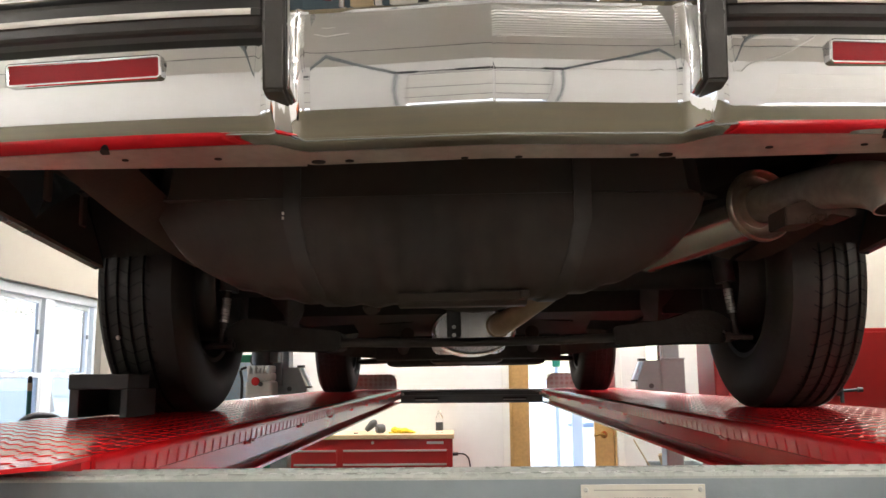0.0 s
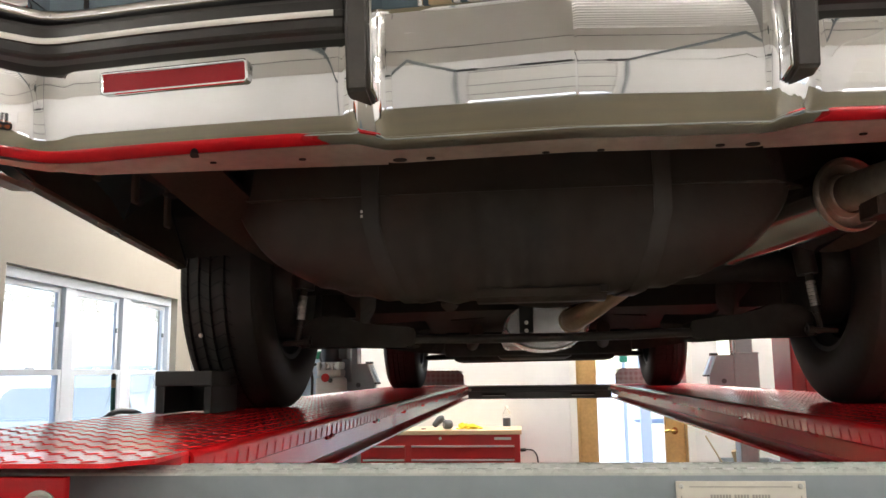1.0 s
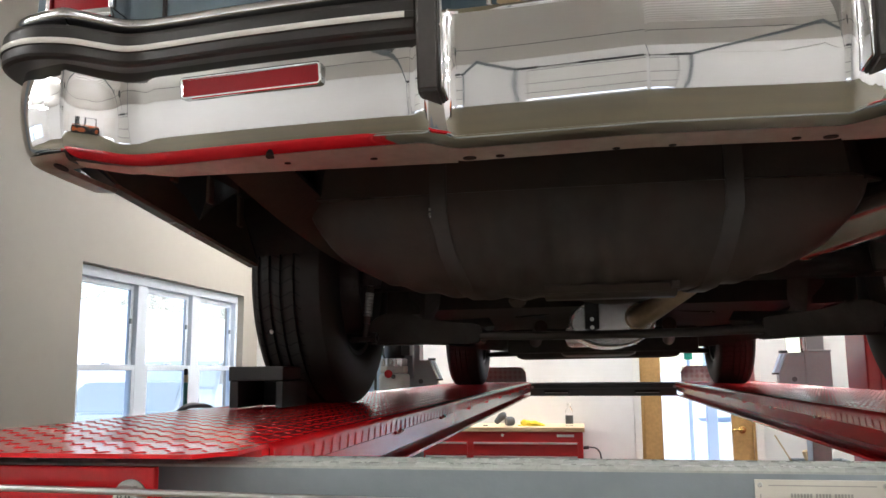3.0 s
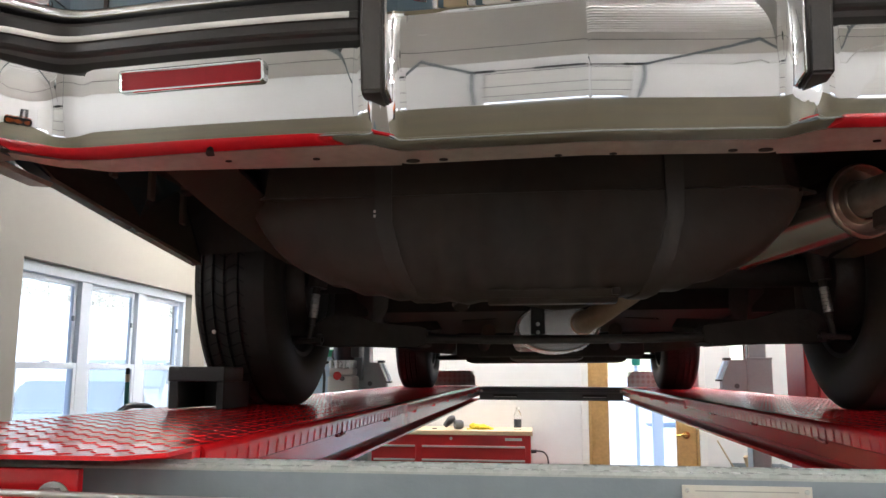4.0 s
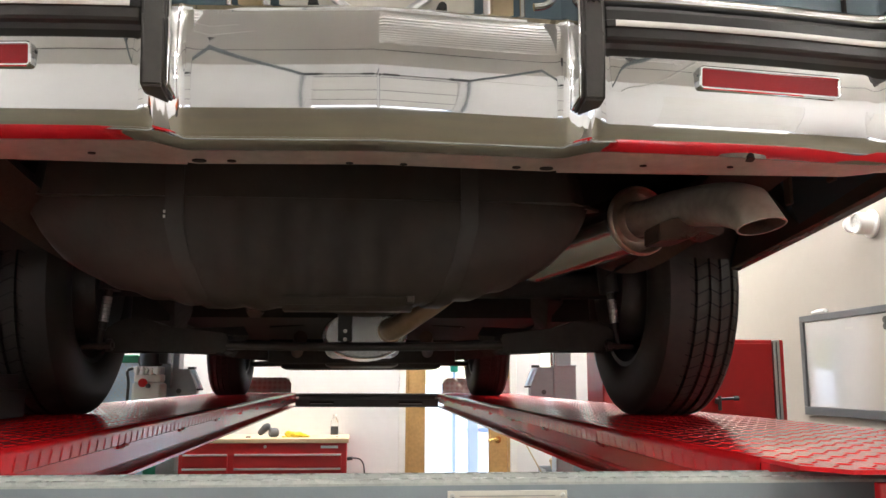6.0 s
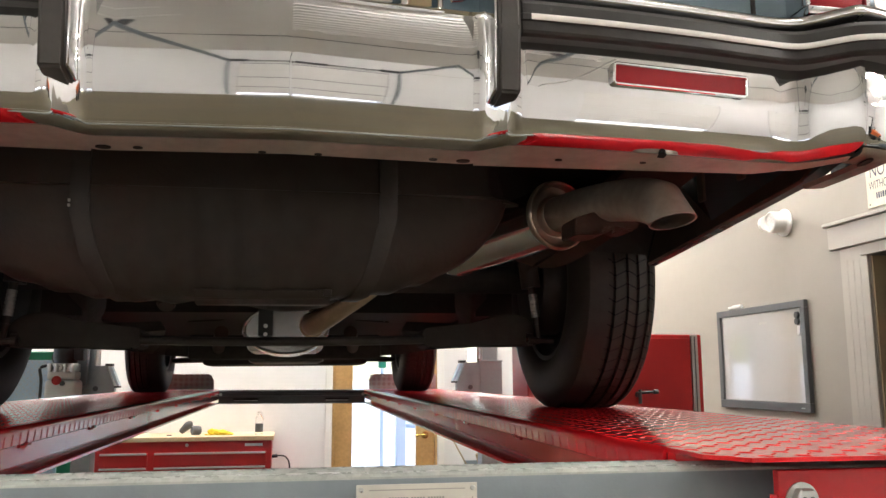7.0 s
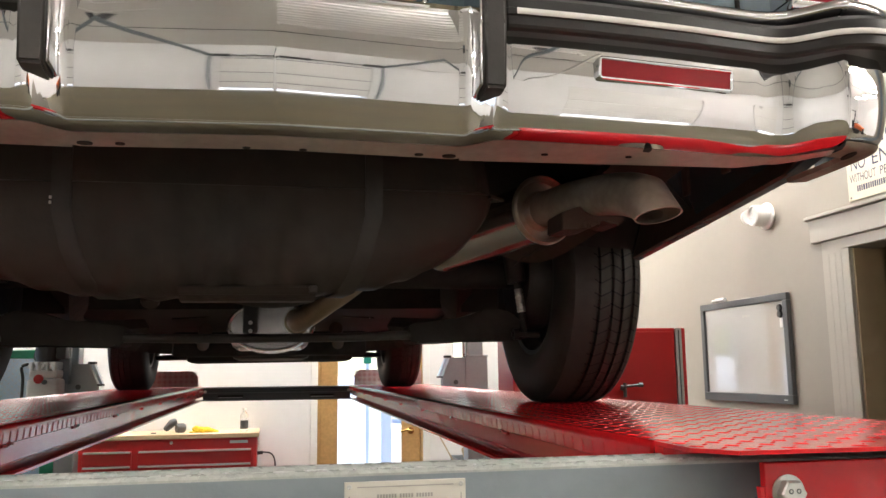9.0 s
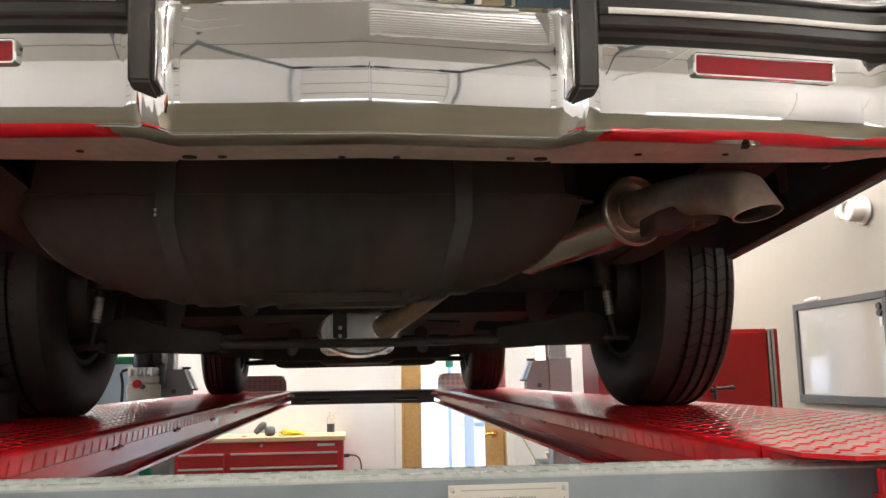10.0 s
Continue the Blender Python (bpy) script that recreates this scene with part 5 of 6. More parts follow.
for x in np.linspace(-0.90, 0.90, 15):
    c = -1.088 + 0.03 * (abs(x) / 0.9) ** 2
    rings.append([bm.verts.new((x, c + dy, z)) for dy, z in ((0.03, 1.87), (0.0, 1.93), (-0.004, 2.05), (0.02, 2.16), (0.07, 2.19))])
skin(bm, rings, False)
tail = part("tail_panel", bm, M_PAINT, car, "", 40)
for sx in (-1, 1):
    part("lid_gap", boxed(sx * 0.700 - 0.003, sx * 0.700 + 0.003, -1.076, -1.072, 1.93, 2.14), M_HOLE, tail)
    tl = part("tail_lamp", boxed(min(sx * 0.765, sx * 0.862), max(sx * 0.765, sx * 0.862), -1.118, -1.065, 1.978, 2.11, 0.010), M_LENS, car, "red tail lamp lens", 40)
    a, b = sorted((sx * 0.758, sx * 0.869))
    bm = BM()
    box(bm, a, b, -1.126, -1.07, 1.962, 1.977, 0.004)
    box(bm, min(a, a + 0.008), max(a, a + 0.008), -1.122, -1.07, 1.9775, 2.115, 0.003)
    box(bm, b - 0.008, b, -1.122, -1.07, 1.9775, 2.115, 0.003)
    part("lamp_bezel", bm, M_CHROME, tl, "", 40)
bm = BM()
rings = []
for y, z, w in ((-1.05, 2.18, 0.86), (-0.2, 2.26, 0.90), (0.35, 2.62, 0.62), (1.3, 2.68, 0.60), (1.95, 2.30, 0.80), (3.0, 2.24, 0.90), (3.85, 2.14, 0.88)):
    rings.append([bm.verts.new((x * w, y, z - 0.05 * abs(x) ** 3)) for x in np.linspace(-1, 1, 9)])
skin(bm, rings, False)
part("upper_body", bm, M_PAINT, car, "", 60)
part("front_panel", boxed(-0.88, 0.88, 3.86, 3.93, 1.66, 2.12, 0.02), M_PAINT, car)

# underbody
U = M_UNDER
for sx in (-1, 1):
    part("toe_board", boxed(min(sx * 0.6005, sx * 0.875), max(sx * 0.6005, sx * 0.875), 0.425, 0.438, 1.62, 1.90), M_UNDER_DULL, car)
bm = BM()
prism(bm, [(-1.06, 1.845), (-0.30, 1.845), (-0.30, 1.86), (0.60, 1.86), (0.60, 1.645), (2.42, 1.645), (2.42, 1.80), (3.90, 1.80), (3.90, 1.815), (2.40, 1.815), (2.40, 1.66), (0.62, 1.66), (0.62, 1.875), (-0.32, 1.875), (-0.32, 1.86), (-1.06, 1.86)], "x", -0.60, 0.60)
part("floor_pan", bm, M_UNDER_DULL, car)
for sx in (-1, 1):
    part("side_floor", boxed(min(sx * 0.6005, sx * 0.84), max(sx * 0.6005, sx * 0.84), -1.06, -0.40, 1.845, 1.86), M_UNDER_DULL, car)
    part("side_floor", boxed(min(sx * 0.6005, sx * 0.84), max(sx * 0.6005, sx * 0.84), 0.44, 2.42, 1.645, 1.66), M_UNDER_DULL, car)
for sx in (-1, 1):
    bm = BM()
    sweep(bm, spline([(sx * 0.60, -1.06, 1.785), (sx * 0.59, -0.80, 1.745), (sx * 0.56, -0.50, 1.715), (sx * 0.53, -0.20, 1.78), (sx * 0.53, 0.10, 1.80)], 5), 0.052, 4, True, 1.1)
    part("frame_rail", bm, M_RUSTY, car, "rusty brown frame rail")
    bm = BM()
    sweep(bm, spline([(sx * 0.53, 0.105, 1.80), (sx * 0.53, 0.15, 1.80), (sx * 0.60, 0.50, 1.66), (sx * 0.68, 0.9, 1.625), (sx * 0.68, 2.0, 1.615), (sx * 0.48, 2.4, 1.60), (sx * 0.45, 3.8, 1.64)], 5), 0.052, 4, True, 1.1)
    part("frame_rail", bm, M_UNDER_DULL, car)
    bm = BM()
    plane_quad(bm, [(sx * 0.645, -1.05, 1.775), (sx * 0.72, -1.05, 1.81), (sx * 0.60, -0.42, 1.735), (sx * 0.515, -0.44, 1.655)])
    plane_quad(bm, [(sx * 0.72, -1.05, 1.81), (sx * 0.80, -1.04, 1.845), (sx * 0.70, -0.40, 1.80), (sx * 0.60, -0.42, 1.735)])
    td = part("trunk_drop", bm, M_RUSTY, car, "", 60)
    bm = BM()
    sweep(bm, [(sx * 0.668, -0.83, 1.746), (sx * 0.690, -0.80, 1.757)], 0.008, 8, True, 0.5)
    part("drain_slot", bm, M_HOLE, td)
    # shock absorber with a ribbed bright lower body
    bm = BM()
    sweep(bm, [(sx * 0.637, -0.135, 1.515), (sx * 0.632, -0.13, 1.56)], 0.007, 12)
    sweep(bm, [(sx * 0.632, -0.13, 1.56), (sx * 0.622, -0.125, 1.66)], 0.0095, 14)
    sb = part("shock_body", bm, U, car, "black shock absorber body", 40)
    bm = BM()
    prof = [(0.0, 0.0)]
    for k in range(7):
        prof += [(k * 0.009, 0.0100), (k * 0.009 + 0.001, 0.0118), (k * 0.009 + 0.006, 0.0118), (k * 0.009 + 0.007, 0.0100)]
    revolve(bm, prof + [(0.064, 0.0)], (sx * 0.6305, -0.129, 1.578), (-sx * 0.1, 0.05, 1), 16)
    part("ribbed_sleeve", bm, M_STEEL, sb, "bright ribbed steel sleeve", 40)
    bm = BM()
    sweep(bm, [(sx * 0.621, -0.125, 1.655), (sx * 0.600, -0.11, 1.86)], 0.025, 14)
    part("shock_sleeve", bm, U, car, "", 40)
    bm = BM()
    sweep(bm, [(sx * 0.60, -0.135, 1.522), (sx * 0.672, -0.14, 1.518)], 0.007, 8)
    sweep(bm, [(sx * 0.605, -0.135, 1.522), (sx * 0.617, -0.135, 1.522)], 0.015, 12)
    part("shock_bolt", bm, U, car)
    # lower control arm
    bm = BM()
    sweep(bm, [(sx * 0.60, -0.06, 1.545), (sx * 0.50, 0.06, 1.545), (sx * 0.40, 0.50, 1.58)], [0.030, 0.034, 0.034], 6, True, 0.95)
    part("control_arm", bm, M_UNDER_DULL, car)
    bm = BM()
    prism(bm, [(sx * x, z) for x, z in ((0.352, 1.503), (0.338, 1.512), (0.337, 1.545), (0.352, 1.554), (0.400, 1.558), (0.468, 1.560), (0.495, 1.572), (0.530, 1.586), (0.575, 1.589), (0.605, 1.580), (0.632, 1.560), (0.640, 1.508), (0.365, 1.507), (0.362, 1.503))], "y", -0.116, 0.02)
    bmesh.ops.bevel(bm, geom=[e for e in bm.edges], offset=0.005, segments=2, affect="EDGES")
    part("arm_box", bm, M_UNDER_DULL, car, "dusty boxed suspension arm", 40)
    # coil spring
    bm = BM()
    sweep(bm, [(sx * 0.47 + math.cos(a) * 0.06, 0.04 + math.sin(a) * 0.06, 1.66 + a * 0.0068) for a in np.linspace(0, 25, 90)], 0.0075, 7)
    part("coil_spring", bm, M_UNDER_DULL, car, "", 60)
bm = BM()
sweep(bm, spline([(-0.655, -0.08, 1.524), (-0.36, -0.10, 1.524), (-0.2, -0.11, 1.520), (0.0, -0.11, 1.519), (0.2, -0.11, 1.520), (0.36, -0.10, 1.524), (0.655, -0.08, 1.524)], 5), 0.0115, 10)
part("sway_bar", bm, U, car, "", 60)
bm = BM()
sweep(bm, [(-0.70, 0, 1.69), (-0.17, 0, 1.69), (-0.14, 0, 1.69), (-0.10, 0, 1.69), (-0.05, 0, 1.69), (0.0, 0, 1.69), (0.05, 0, 1.69), (0.10, 0, 1.69), (0.14, 0, 1.69), (0.17, 0, 1.69), (0.70, 0, 1.69)], [0.038, 0.038, 0.056, 0.075, 0.086, 0.09, 0.086, 0.075, 0.056, 0.038, 0.038], 24)
part("rear_axle", bm, M_UNDER_DULL, car, "", 40)
for sx in (-1, 1):
    bm = BM()
    revolve(bm, [(0, 0.0), (0, 0.13), (0.02, 0.145), (0.07, 0.145), (0.07, 0.0)], (sx * 0.655, 0, 1.685), (sx, 0, 0), 30)
    part("brake_drum", bm, U, car, "", 40)

# fuel tank: two pressed halves with a flange, straps, drain rib
bm = BM()


def tank_point(q, y, grow, z0, z1):
    """A point of the lower half: q runs from -1 to 1 across the car."""
    half = 0.475 - grow - (0.27 * max(0.0, y + 0.79) if q > 0 else 0.0)
    drop = (1 - abs(q) ** 3) ** 0.47 if abs(q) < 1 else 0
    deep = z0 - z1
    rib = 0.0025 * math.cos(q * 47) * max(0.0, min(1.0, (deep - 0.03) / 0.12)) * (1 if abs(q) < 0.75 else 0)
    press = 0.009 * math.tanh(2.2 * math.cos(q * 47)) * max(0.0, 1 - (abs(q) / 0.40) ** 4) * max(0.0, min(1.0, (-0.70 - y) / 0.08)) * max(0.0, min(1.0, (deep - 0.02) / 0.08))
    return Vector((-0.095 + q * half, y - press + 0.03 * abs(q) ** 3, z0 - deep * drop + rib))


tank_rows = ((-0.812, -0.004, 1.7378), (-0.811, -0.004, 1.690), (-0.804, -0.002, 1.628), (-0.792, 0.002, 1.586), (-0.772, 0.006, 1.562), (-0.735, 0.014, 1.557), (-0.68, 0.022, 1.563), (-0.55, 0.03, 1.578), (-0.42, 0.038, 1.595), (-0.33, 0.045, 1.62), (-0.30, 0.05, 1.66), (-0.29, 0.03, 1.735))
rings = [[bm.verts.new(tank_point(-1 + 2 * k / 96, y, grow, 1.738, bottom)) for k in range(97)] for y, grow, bottom in tank_rows]
skin(bm, rings, False)
tank = part("fuel_tank", bm, M_TANK, car, "dark brown fuel tank pressing", 60)
bm = BM()
prism(bm, [(-0.575, -0.775), (-0.54, -0.8135), (0.345, -0.8135), (0.385, -0.775), (0.25, -0.30), (-0.56, -0.30)], "z", 1.7372, 1.7400)
prism(bm, [(-0.592, -0.762), (-0.560, -0.795), (-0.555, -0.73)], "z", 1.7320, 1.7371)
prism(bm, [(0.406, -0.762), (0.372, -0.795), (0.365, -0.73)], "z", 1.7320, 1.7371)
part("flange", bm, M_TANK, tank)
bm = BM()
rings = []
for z, g in ((1.7401, 0.0), (1.80, 0.006), (1.838, 0.03)):
    rings.append([bm.verts.new(p) for p in ((-0.566 + g, -0.775 + g, z), (-0.535 + g, -0.8115 + g, z), (0.342 - g, -0.8115 + g, z), (0.376 - g, -0.775 + g, z), (0.245 - g, -0.31, z), (-0.555 + g, -0.31, z))])
skin(bm, rings, True)
bm.faces.new(rings[-1])
part("upper_half", bm, M_TANK, tank)
for cx, lean in ((-0.325, 0.060), (0.165, -0.060)):
    bm = BM()
    line = [(Vector((cx, -0.8120, 1.835)), 0.0), (Vector((cx, -0.8125, 1.745)), 0.0)]
    for i, (y, grow, bottom) in enumerate(tank_rows[1:10]):
        x = cx + lean * min(1.0, i / 4)
        q = (x + 0.095) / (0.475 - grow - (0.27 * max(0.0, y + 0.79) if x > -0.095 else 0.0))
        line.append((tank_point(q, y, grow, 1.738, bottom), x))
    rings = []
    for c, x in line:
        dy, dz = (-1, 0) if c.z > 1.64 else ((-0.6, -0.8) if c.z > 1.59 and c.y < -0.75 else (0, -1))
        rings.append([bm.verts.new((c.x + w, c.y + dy * h, c.z + dz * h)) for w, h in ((-0.015, -0.001), (-0.0148, 0.0022), (-0.0125, 0.0030), (0.0125, 0.0030), (0.0148, 0.0022), (0.015, -0.001))])
    skin(bm, rings, False)
    part("tank_strap", bm, M_STRAP, tank, "rust-brown steel strap", 60)
bm = BM()
for z in (1.708, 1.700):
    box(bm, -0.341, -0.3375, -0.8165, -0.8135, z, z + 0.0045)
part("paint_fleck", bm, M_STRIPE, tank)
bm = BM()
prism(bm, [(-0.786, 1.5770), (-0.7905, 1.5745), (-0.7790, 1.5610), (-0.757, 1.5535), (-0.735, 1.5525), (-0.73, 1.566)], "x", -0.150, 0.070)
bmesh.ops.bevel(bm, geom=[e for e in bm.edges], offset=0.0015, segments=2, affect="EDGES")
box(bm, 0.058, 0.072, -0.7935, -0.7860, 1.5640, 1.5765, 0.002)
revolve(bm, [(0, 0), (0, 0.016), (0.006, 0.013), (0.006, 0)], (-0.20, -0.722, 1.556), (0, -0.6, -1), 14)
part("drain_rib", bm, M_TANK, tank)

# rear muffler with rolled end, tail pipe turned down
mc, ma = Vector((0.481, -0.757, 1.719)), Vector((-0.262, 0.965, -0.016))
bm = BM()
revolve(bm, [(0.008, 0.057), (0.10, 0.0570), (0.385, 0.0565), (0.392, 0.0595), (0.402, 0.0600), (0.408, 0.056), (0.414, 0.045), (0.416, 0.0)], mc, ma, 48)
muf = part("rear_muffler", bm, M_MUFFSHELL, car, "stained aluminised muffler", 40)
bm = BM()
revolve(bm, [(0.010, 0.0575), (0.007, 0.0625), (0.001, 0.0645), (-0.005, 0.0640), (-0.008, 0.0610), (-0.006, 0.0580), (0.001, 0.0560), (0.007, 0.0540)], mc, ma, 48)
part("rolled_rim", bm, M_RIM, muf, "heat-tanned rolled rim", 60)
bm = BM()
revolve(bm, [(0.007, 0.0540), (0.011, 0.046), (0.010, 0.038), (0.002, 0.0365), (-0.004, 0.0355), (-0.006, 0.0335), (0.012, 0.0325), (0.014, 0.0)], mc, ma, 40)
part("end_cap", bm, M_RIM, muf, "", 40)
tip = spline([(0.482, -0.742, 1.722), (0.497, -0.86, 1.716), (0.515, -0.96, 1.704), (0.524, -1.03, 1.690), (0.533, -1.080, 1.670), (0.540, -1.112, 1.645)], 7)


def mouth(x, y):
    """Height of the slanting cut that ends the pipe."""
    return 1.652 + (x - 0.533) * 0.12 - (y + 1.09) * 0.42


full = BM()
allr = [[v.co.copy() for v in r] for r in sweep(full, tip, [0.031 + 0.0045 * k / (len(tip) - 1) for k in range(len(tip))], 28, False)]
full.free()
keep = [k for k, r in enumerate(allr) if all(c.z > mouth(c.x, c.y) + 0.002 for c in r)]
last = keep[-1]
fall = (tip[last] - tip[last - 3]).normalized()
fall = (fall + Vector((0, 0.0, -0.8))).normalized()
end_ring = [c + fall * ((c.z - mouth(c.x, c.y)) / -fall.z) for c in allr[last]]
mid_ring = [(a + b) / 2 for a, b in zip(allr[last], end_ring)]
outer_rings = [allr[k] for k in keep] + [mid_ring, end_ring]
centre = sum(end_ring, Vector()) / len(end_ring)
inner_end = [centre + (c - centre) * 0.93 for c in end_ring]
inner_up = [c + (allr[last - 4][k] - end_ring[k]) for k, c in enumerate(inner_end)]
bm = BM()
skin(bm, [[bm.verts.new(c) for c in r] for r in outer_rings + [inner_end, inner_up]], True)
part("tail_pipe", bm, M_PIPE, muf, "dull grey turned-down tail pipe", 50)
bm = BM()
prism(bm, [(0.450, 1.680), (0.449, 1.652), (0.488, 1.6535), (0.505, 1.658), (0.519, 1.670), (0.530, 1.664), (0.548, 1.661), (0.558, 1.667), (0.556, 1.678), (0.540, 1.690), (0.48, 1.690)], "y", -0.935, -0.865)
bmesh.ops.bevel(bm, geom=[e for e in bm.edges], offset=0.002, segments=2, affect="EDGES")
for k in range(34):
    x, z = 0.499 + rnd.uniform(-0.018, 0.018), rnd.uniform(1.6555, 1.6675)
    sweep(bm, [(x, -0.9365, z), (x + rnd.uniform(-0.002, 0.002), -0.934, z)], rnd.uniform(0.0008, 0.0018), 5)
part("hanger_clamp", bm, M_RUSTY, muf, "rusty welded hanger clamp")

# middle exhaust: bright oval muffler end, black hanger, pipe over the axle
bm = BM()
oc, rings = Vector((-0.002, 0.2, 1.566)), []
for y, k in ((0.195, 0.90), (0.188, 0.955), (0.190, 0.985), (0.197, 1.0), (0.206, 0.995), (0.215, 0.97), (0.60, 0.97), (0.62, 0.8)):
    rings.append([bm.verts.new((oc.x + math.cos(a) * 0.122 * k, y, oc.z + math.sin(a) * 0.070 * k)) for a in (2 * math.pi * j / 36 for j in range(36))])
skin(bm, rings, True)
bm.faces.new(rings[0])
om = part("oval_muffler", bm, M_MUFFLER, car, "bright oval muffler end", 40)
bm = BM()
box(bm, -0.078, -0.038, 0.150, 0.158, 1.545, 1.70, 0.003)
box(bm, -0.070, -0.046, 0.150, 0.158, 1.518, 1.545, 0.003)
hg = part("hanger", bm, M_BLACK, om, "black strap hanger")
for z in (1.573, 1.550):
    bm = BM()
    revolve(bm, [(0, 0), (0, 0.0058), (0.004, 0.0048), (0.004, 0)], (-0.058, 0.150, z), (0, -1, 0), 12)
    part("hanger_bolt", bm, M_STEEL, hg)
bm = BM()
sweep(bm, spline([(0.070, 0.20, 1.578), (0.075, 0.14, 1.578), (0.100, 0.09, 1.590), (0.145, 0.04, 1.620), (0.19, -0.01, 1.650), (0.235, -0.06, 1.69), (0.30, -0.1, 1.78)], 6), 0.031, 20)
revolve(bm, [(0, 0.029), (0, 0.036), (0.012, 0.036), (0.012, 0.029)], (0.070, 0.186, 1.578), (0, 1, 0), 24)
part("over_axle_pipe", bm, M_TANPIPE, om, "tan stained exhaust pipe", 60)

# engine underside, crossmember, pan, pipes
part("gearbox_crossmember", boxed(-0.42, 0.42, 1.55, 1.68, 1.512, 1.62, 0.015), M_UNDER_DULL, car, "", 40)
part("crossmember", boxed(-0.46, 0.46, 2.55, 2.95, 1.50, 1.60, 0.03), M_UNDER_DULL, car, "", 40)
bm = BM()
box(bm, -0.15, 0.14, 1.05, 1.50, 1.532, 1.60, 0.02)
pan = part("transmission_pan", bm, M_ALU, car, "bare metal transmission pan", 40)
for k in range(5):
    bm = BM()
    revolve(bm, [(0, 0), (0, 0.007), (0.006, 0.006), (0.006, 0)], (-0.125 + 0.06 * k, 1.07, 1.5325), (0, 0, -1), 8)
    part("pan_bolt", bm, M_STEEL, pan)
bm = BM()
box(bm, -0.20, 0.20, 2.25, 3.2, 1.506, 1.66, 0.03)
part("oil_pan", bm, U, car, "", 40)
for sx in (-1, 1):
    bm = BM()
    sweep(bm, spline([(sx * 0.24, 1.0, 1.60), (sx * 0.27, 1.3, 1.575), (sx * 0.30, 1.7, 1.56), (sx * 0.32, 2.4, 1.57)], 6), 0.026, 12)
    part("front_pipe", bm, M_RUSTY, car, "", 60)
    bm = BM()
    sweep(bm, [(sx * 0.35, 2.70, 1.545), (sx * 0.64, 2.84, 1.535)], [0.035, 0.025], 8, True, 0.6)
    sweep(bm, [(sx * 0.35, 2.98, 1.545), (sx * 0.64, 2.86, 1.535)], [0.03, 0.025], 8, True, 0.6)
    part("front_arm", bm, U, car)
    bm = BM()
    plane_quad(bm, [(sx * 0.20 + 0.01, 0.33, 1.600), (sx * 0.30 + 0.01, 0.36, 1.596), (sx * 0.30 + 0.01, 0.40, 1.604), (sx * 0.19 + 0.01, 0.37, 1.606)])
    part("heat_shield", bm, M_MUFFLER, car)
    part("rocker", boxed(min(sx * 0.78, sx * 0.87), max(sx * 0.78, sx * 0.87), 0.45, 2.40, 1.585, 1.66, 0.02), M_UNDER, car)


LEANING.clear()


def wheel(x, y, s, label, rubber=M_TYRE):
    """Steel wheel with a grooved tyre; s points outward."""
    w = 0.102
    R = 0.335
    c = (x, y, DECK + R - 0.006)
    bm = BM()
    revolve(bm, [(-0.085, 0.19), (-0.088, 0.205), (-0.070, 0.20), (-0.05, 0.17), (0.02, 0.165), (0.03, 0.10), (0.05, 0.06), (0.05, 0.0)], c, (s, 0, 0), 40)
    revolve(bm, [(0.05, 0.0), (0.055, 0.10), (0.04, 0.15), (0.06, 0.18), (0.088, 0.205), (0.085, 0.19)], c, (s, 0, 0), 40)
    rim = part("wheel", bm, M_DARKGREY, car, label, 40)
    prof = [(-0.088, 0.202), (-0.098, 0.215), (-0.104, 0.245), (-0.104, 0.275), (-0.098, 0.302), (-0.089, 0.320), (-0.080, 0.328)]
    for g in (-0.021, 0.012, 0.039, 0.067):
        prof += [(g - 0.0045, R - 0.0015 - abs(g) * 0.06), (g - 0.003, R - 0.009 - abs(g) * 0.06), (g + 0.003, R - 0.009 - abs(g) * 0.06), (g + 0.0045, R - 0.0015 - abs(g) * 0.06)]
    prof += [(-a, r) for a, r in reversed(prof[:7])]
    bm = BM()
    revolve(bm, prof, c, (s, 0, 0), 96)
    for v in bm.verts:
        if v.co.z < DECK + 0.001:
            v.co.z = DECK + 0.001
    ty = part("tyre", bm, rubber, rim, "black grooved road tyre", 28)
    # centre the tyre's own axes on the axle for its tread material
    ty.data.transform(Matrix.Translation(BASE[car.name] - Vector(c)))
    ty.location = Vector(c) - BASE[car.name]
    return rim


wheel(-0.778, 0.0, -1, "black tyre on a dark steel wheel")
wheel(0.785, 0.0, 1, "dusty black tyre on a dark steel wheel", M_TYRE_DUSTY)
wheel(-0.768, 2.845, -1, "black tyre on a dark steel wheel")
wheel(0.762, 2.845, 1, "black tyre on a dark steel wheel")
bm = BM()
revolve(bm, [(0, 0), (0, 0.0055), (0.003, 0.004), (0.003, 0)], (-0.812, -0.326, 1.527), (0, -1, -0.3), 9)
part("paint_fleck", bm, M_STRIPE, car)

# ---------------------------------------------------------------- loose things
# hollow black wheel chock behind the west rear tyre
ck = thing("wheel_chock", (-0.84, -0.36, DECK), "hollow black plastic wheel chock against the tyre", "wheel chock")
bm = BM()
top, fy, by = 1.446, -0.392, -0.225
box(bm, -0.884, -0.863, fy, by, DECK + 0.003, top - 0.033, 0.002)
box(bm, -0.774, -0.757, fy, by, DECK + 0.003, top - 0.033, 0.002)
box(bm, -0.886, -0.755, fy - 0.004, by - 0.05, top - 0.033, top, 0.003)
box(bm, -0.863, -0.774, by - 0.012, by, DECK + 0.003, top - 0.033)
part("body", bm, M_BLACK, ck)

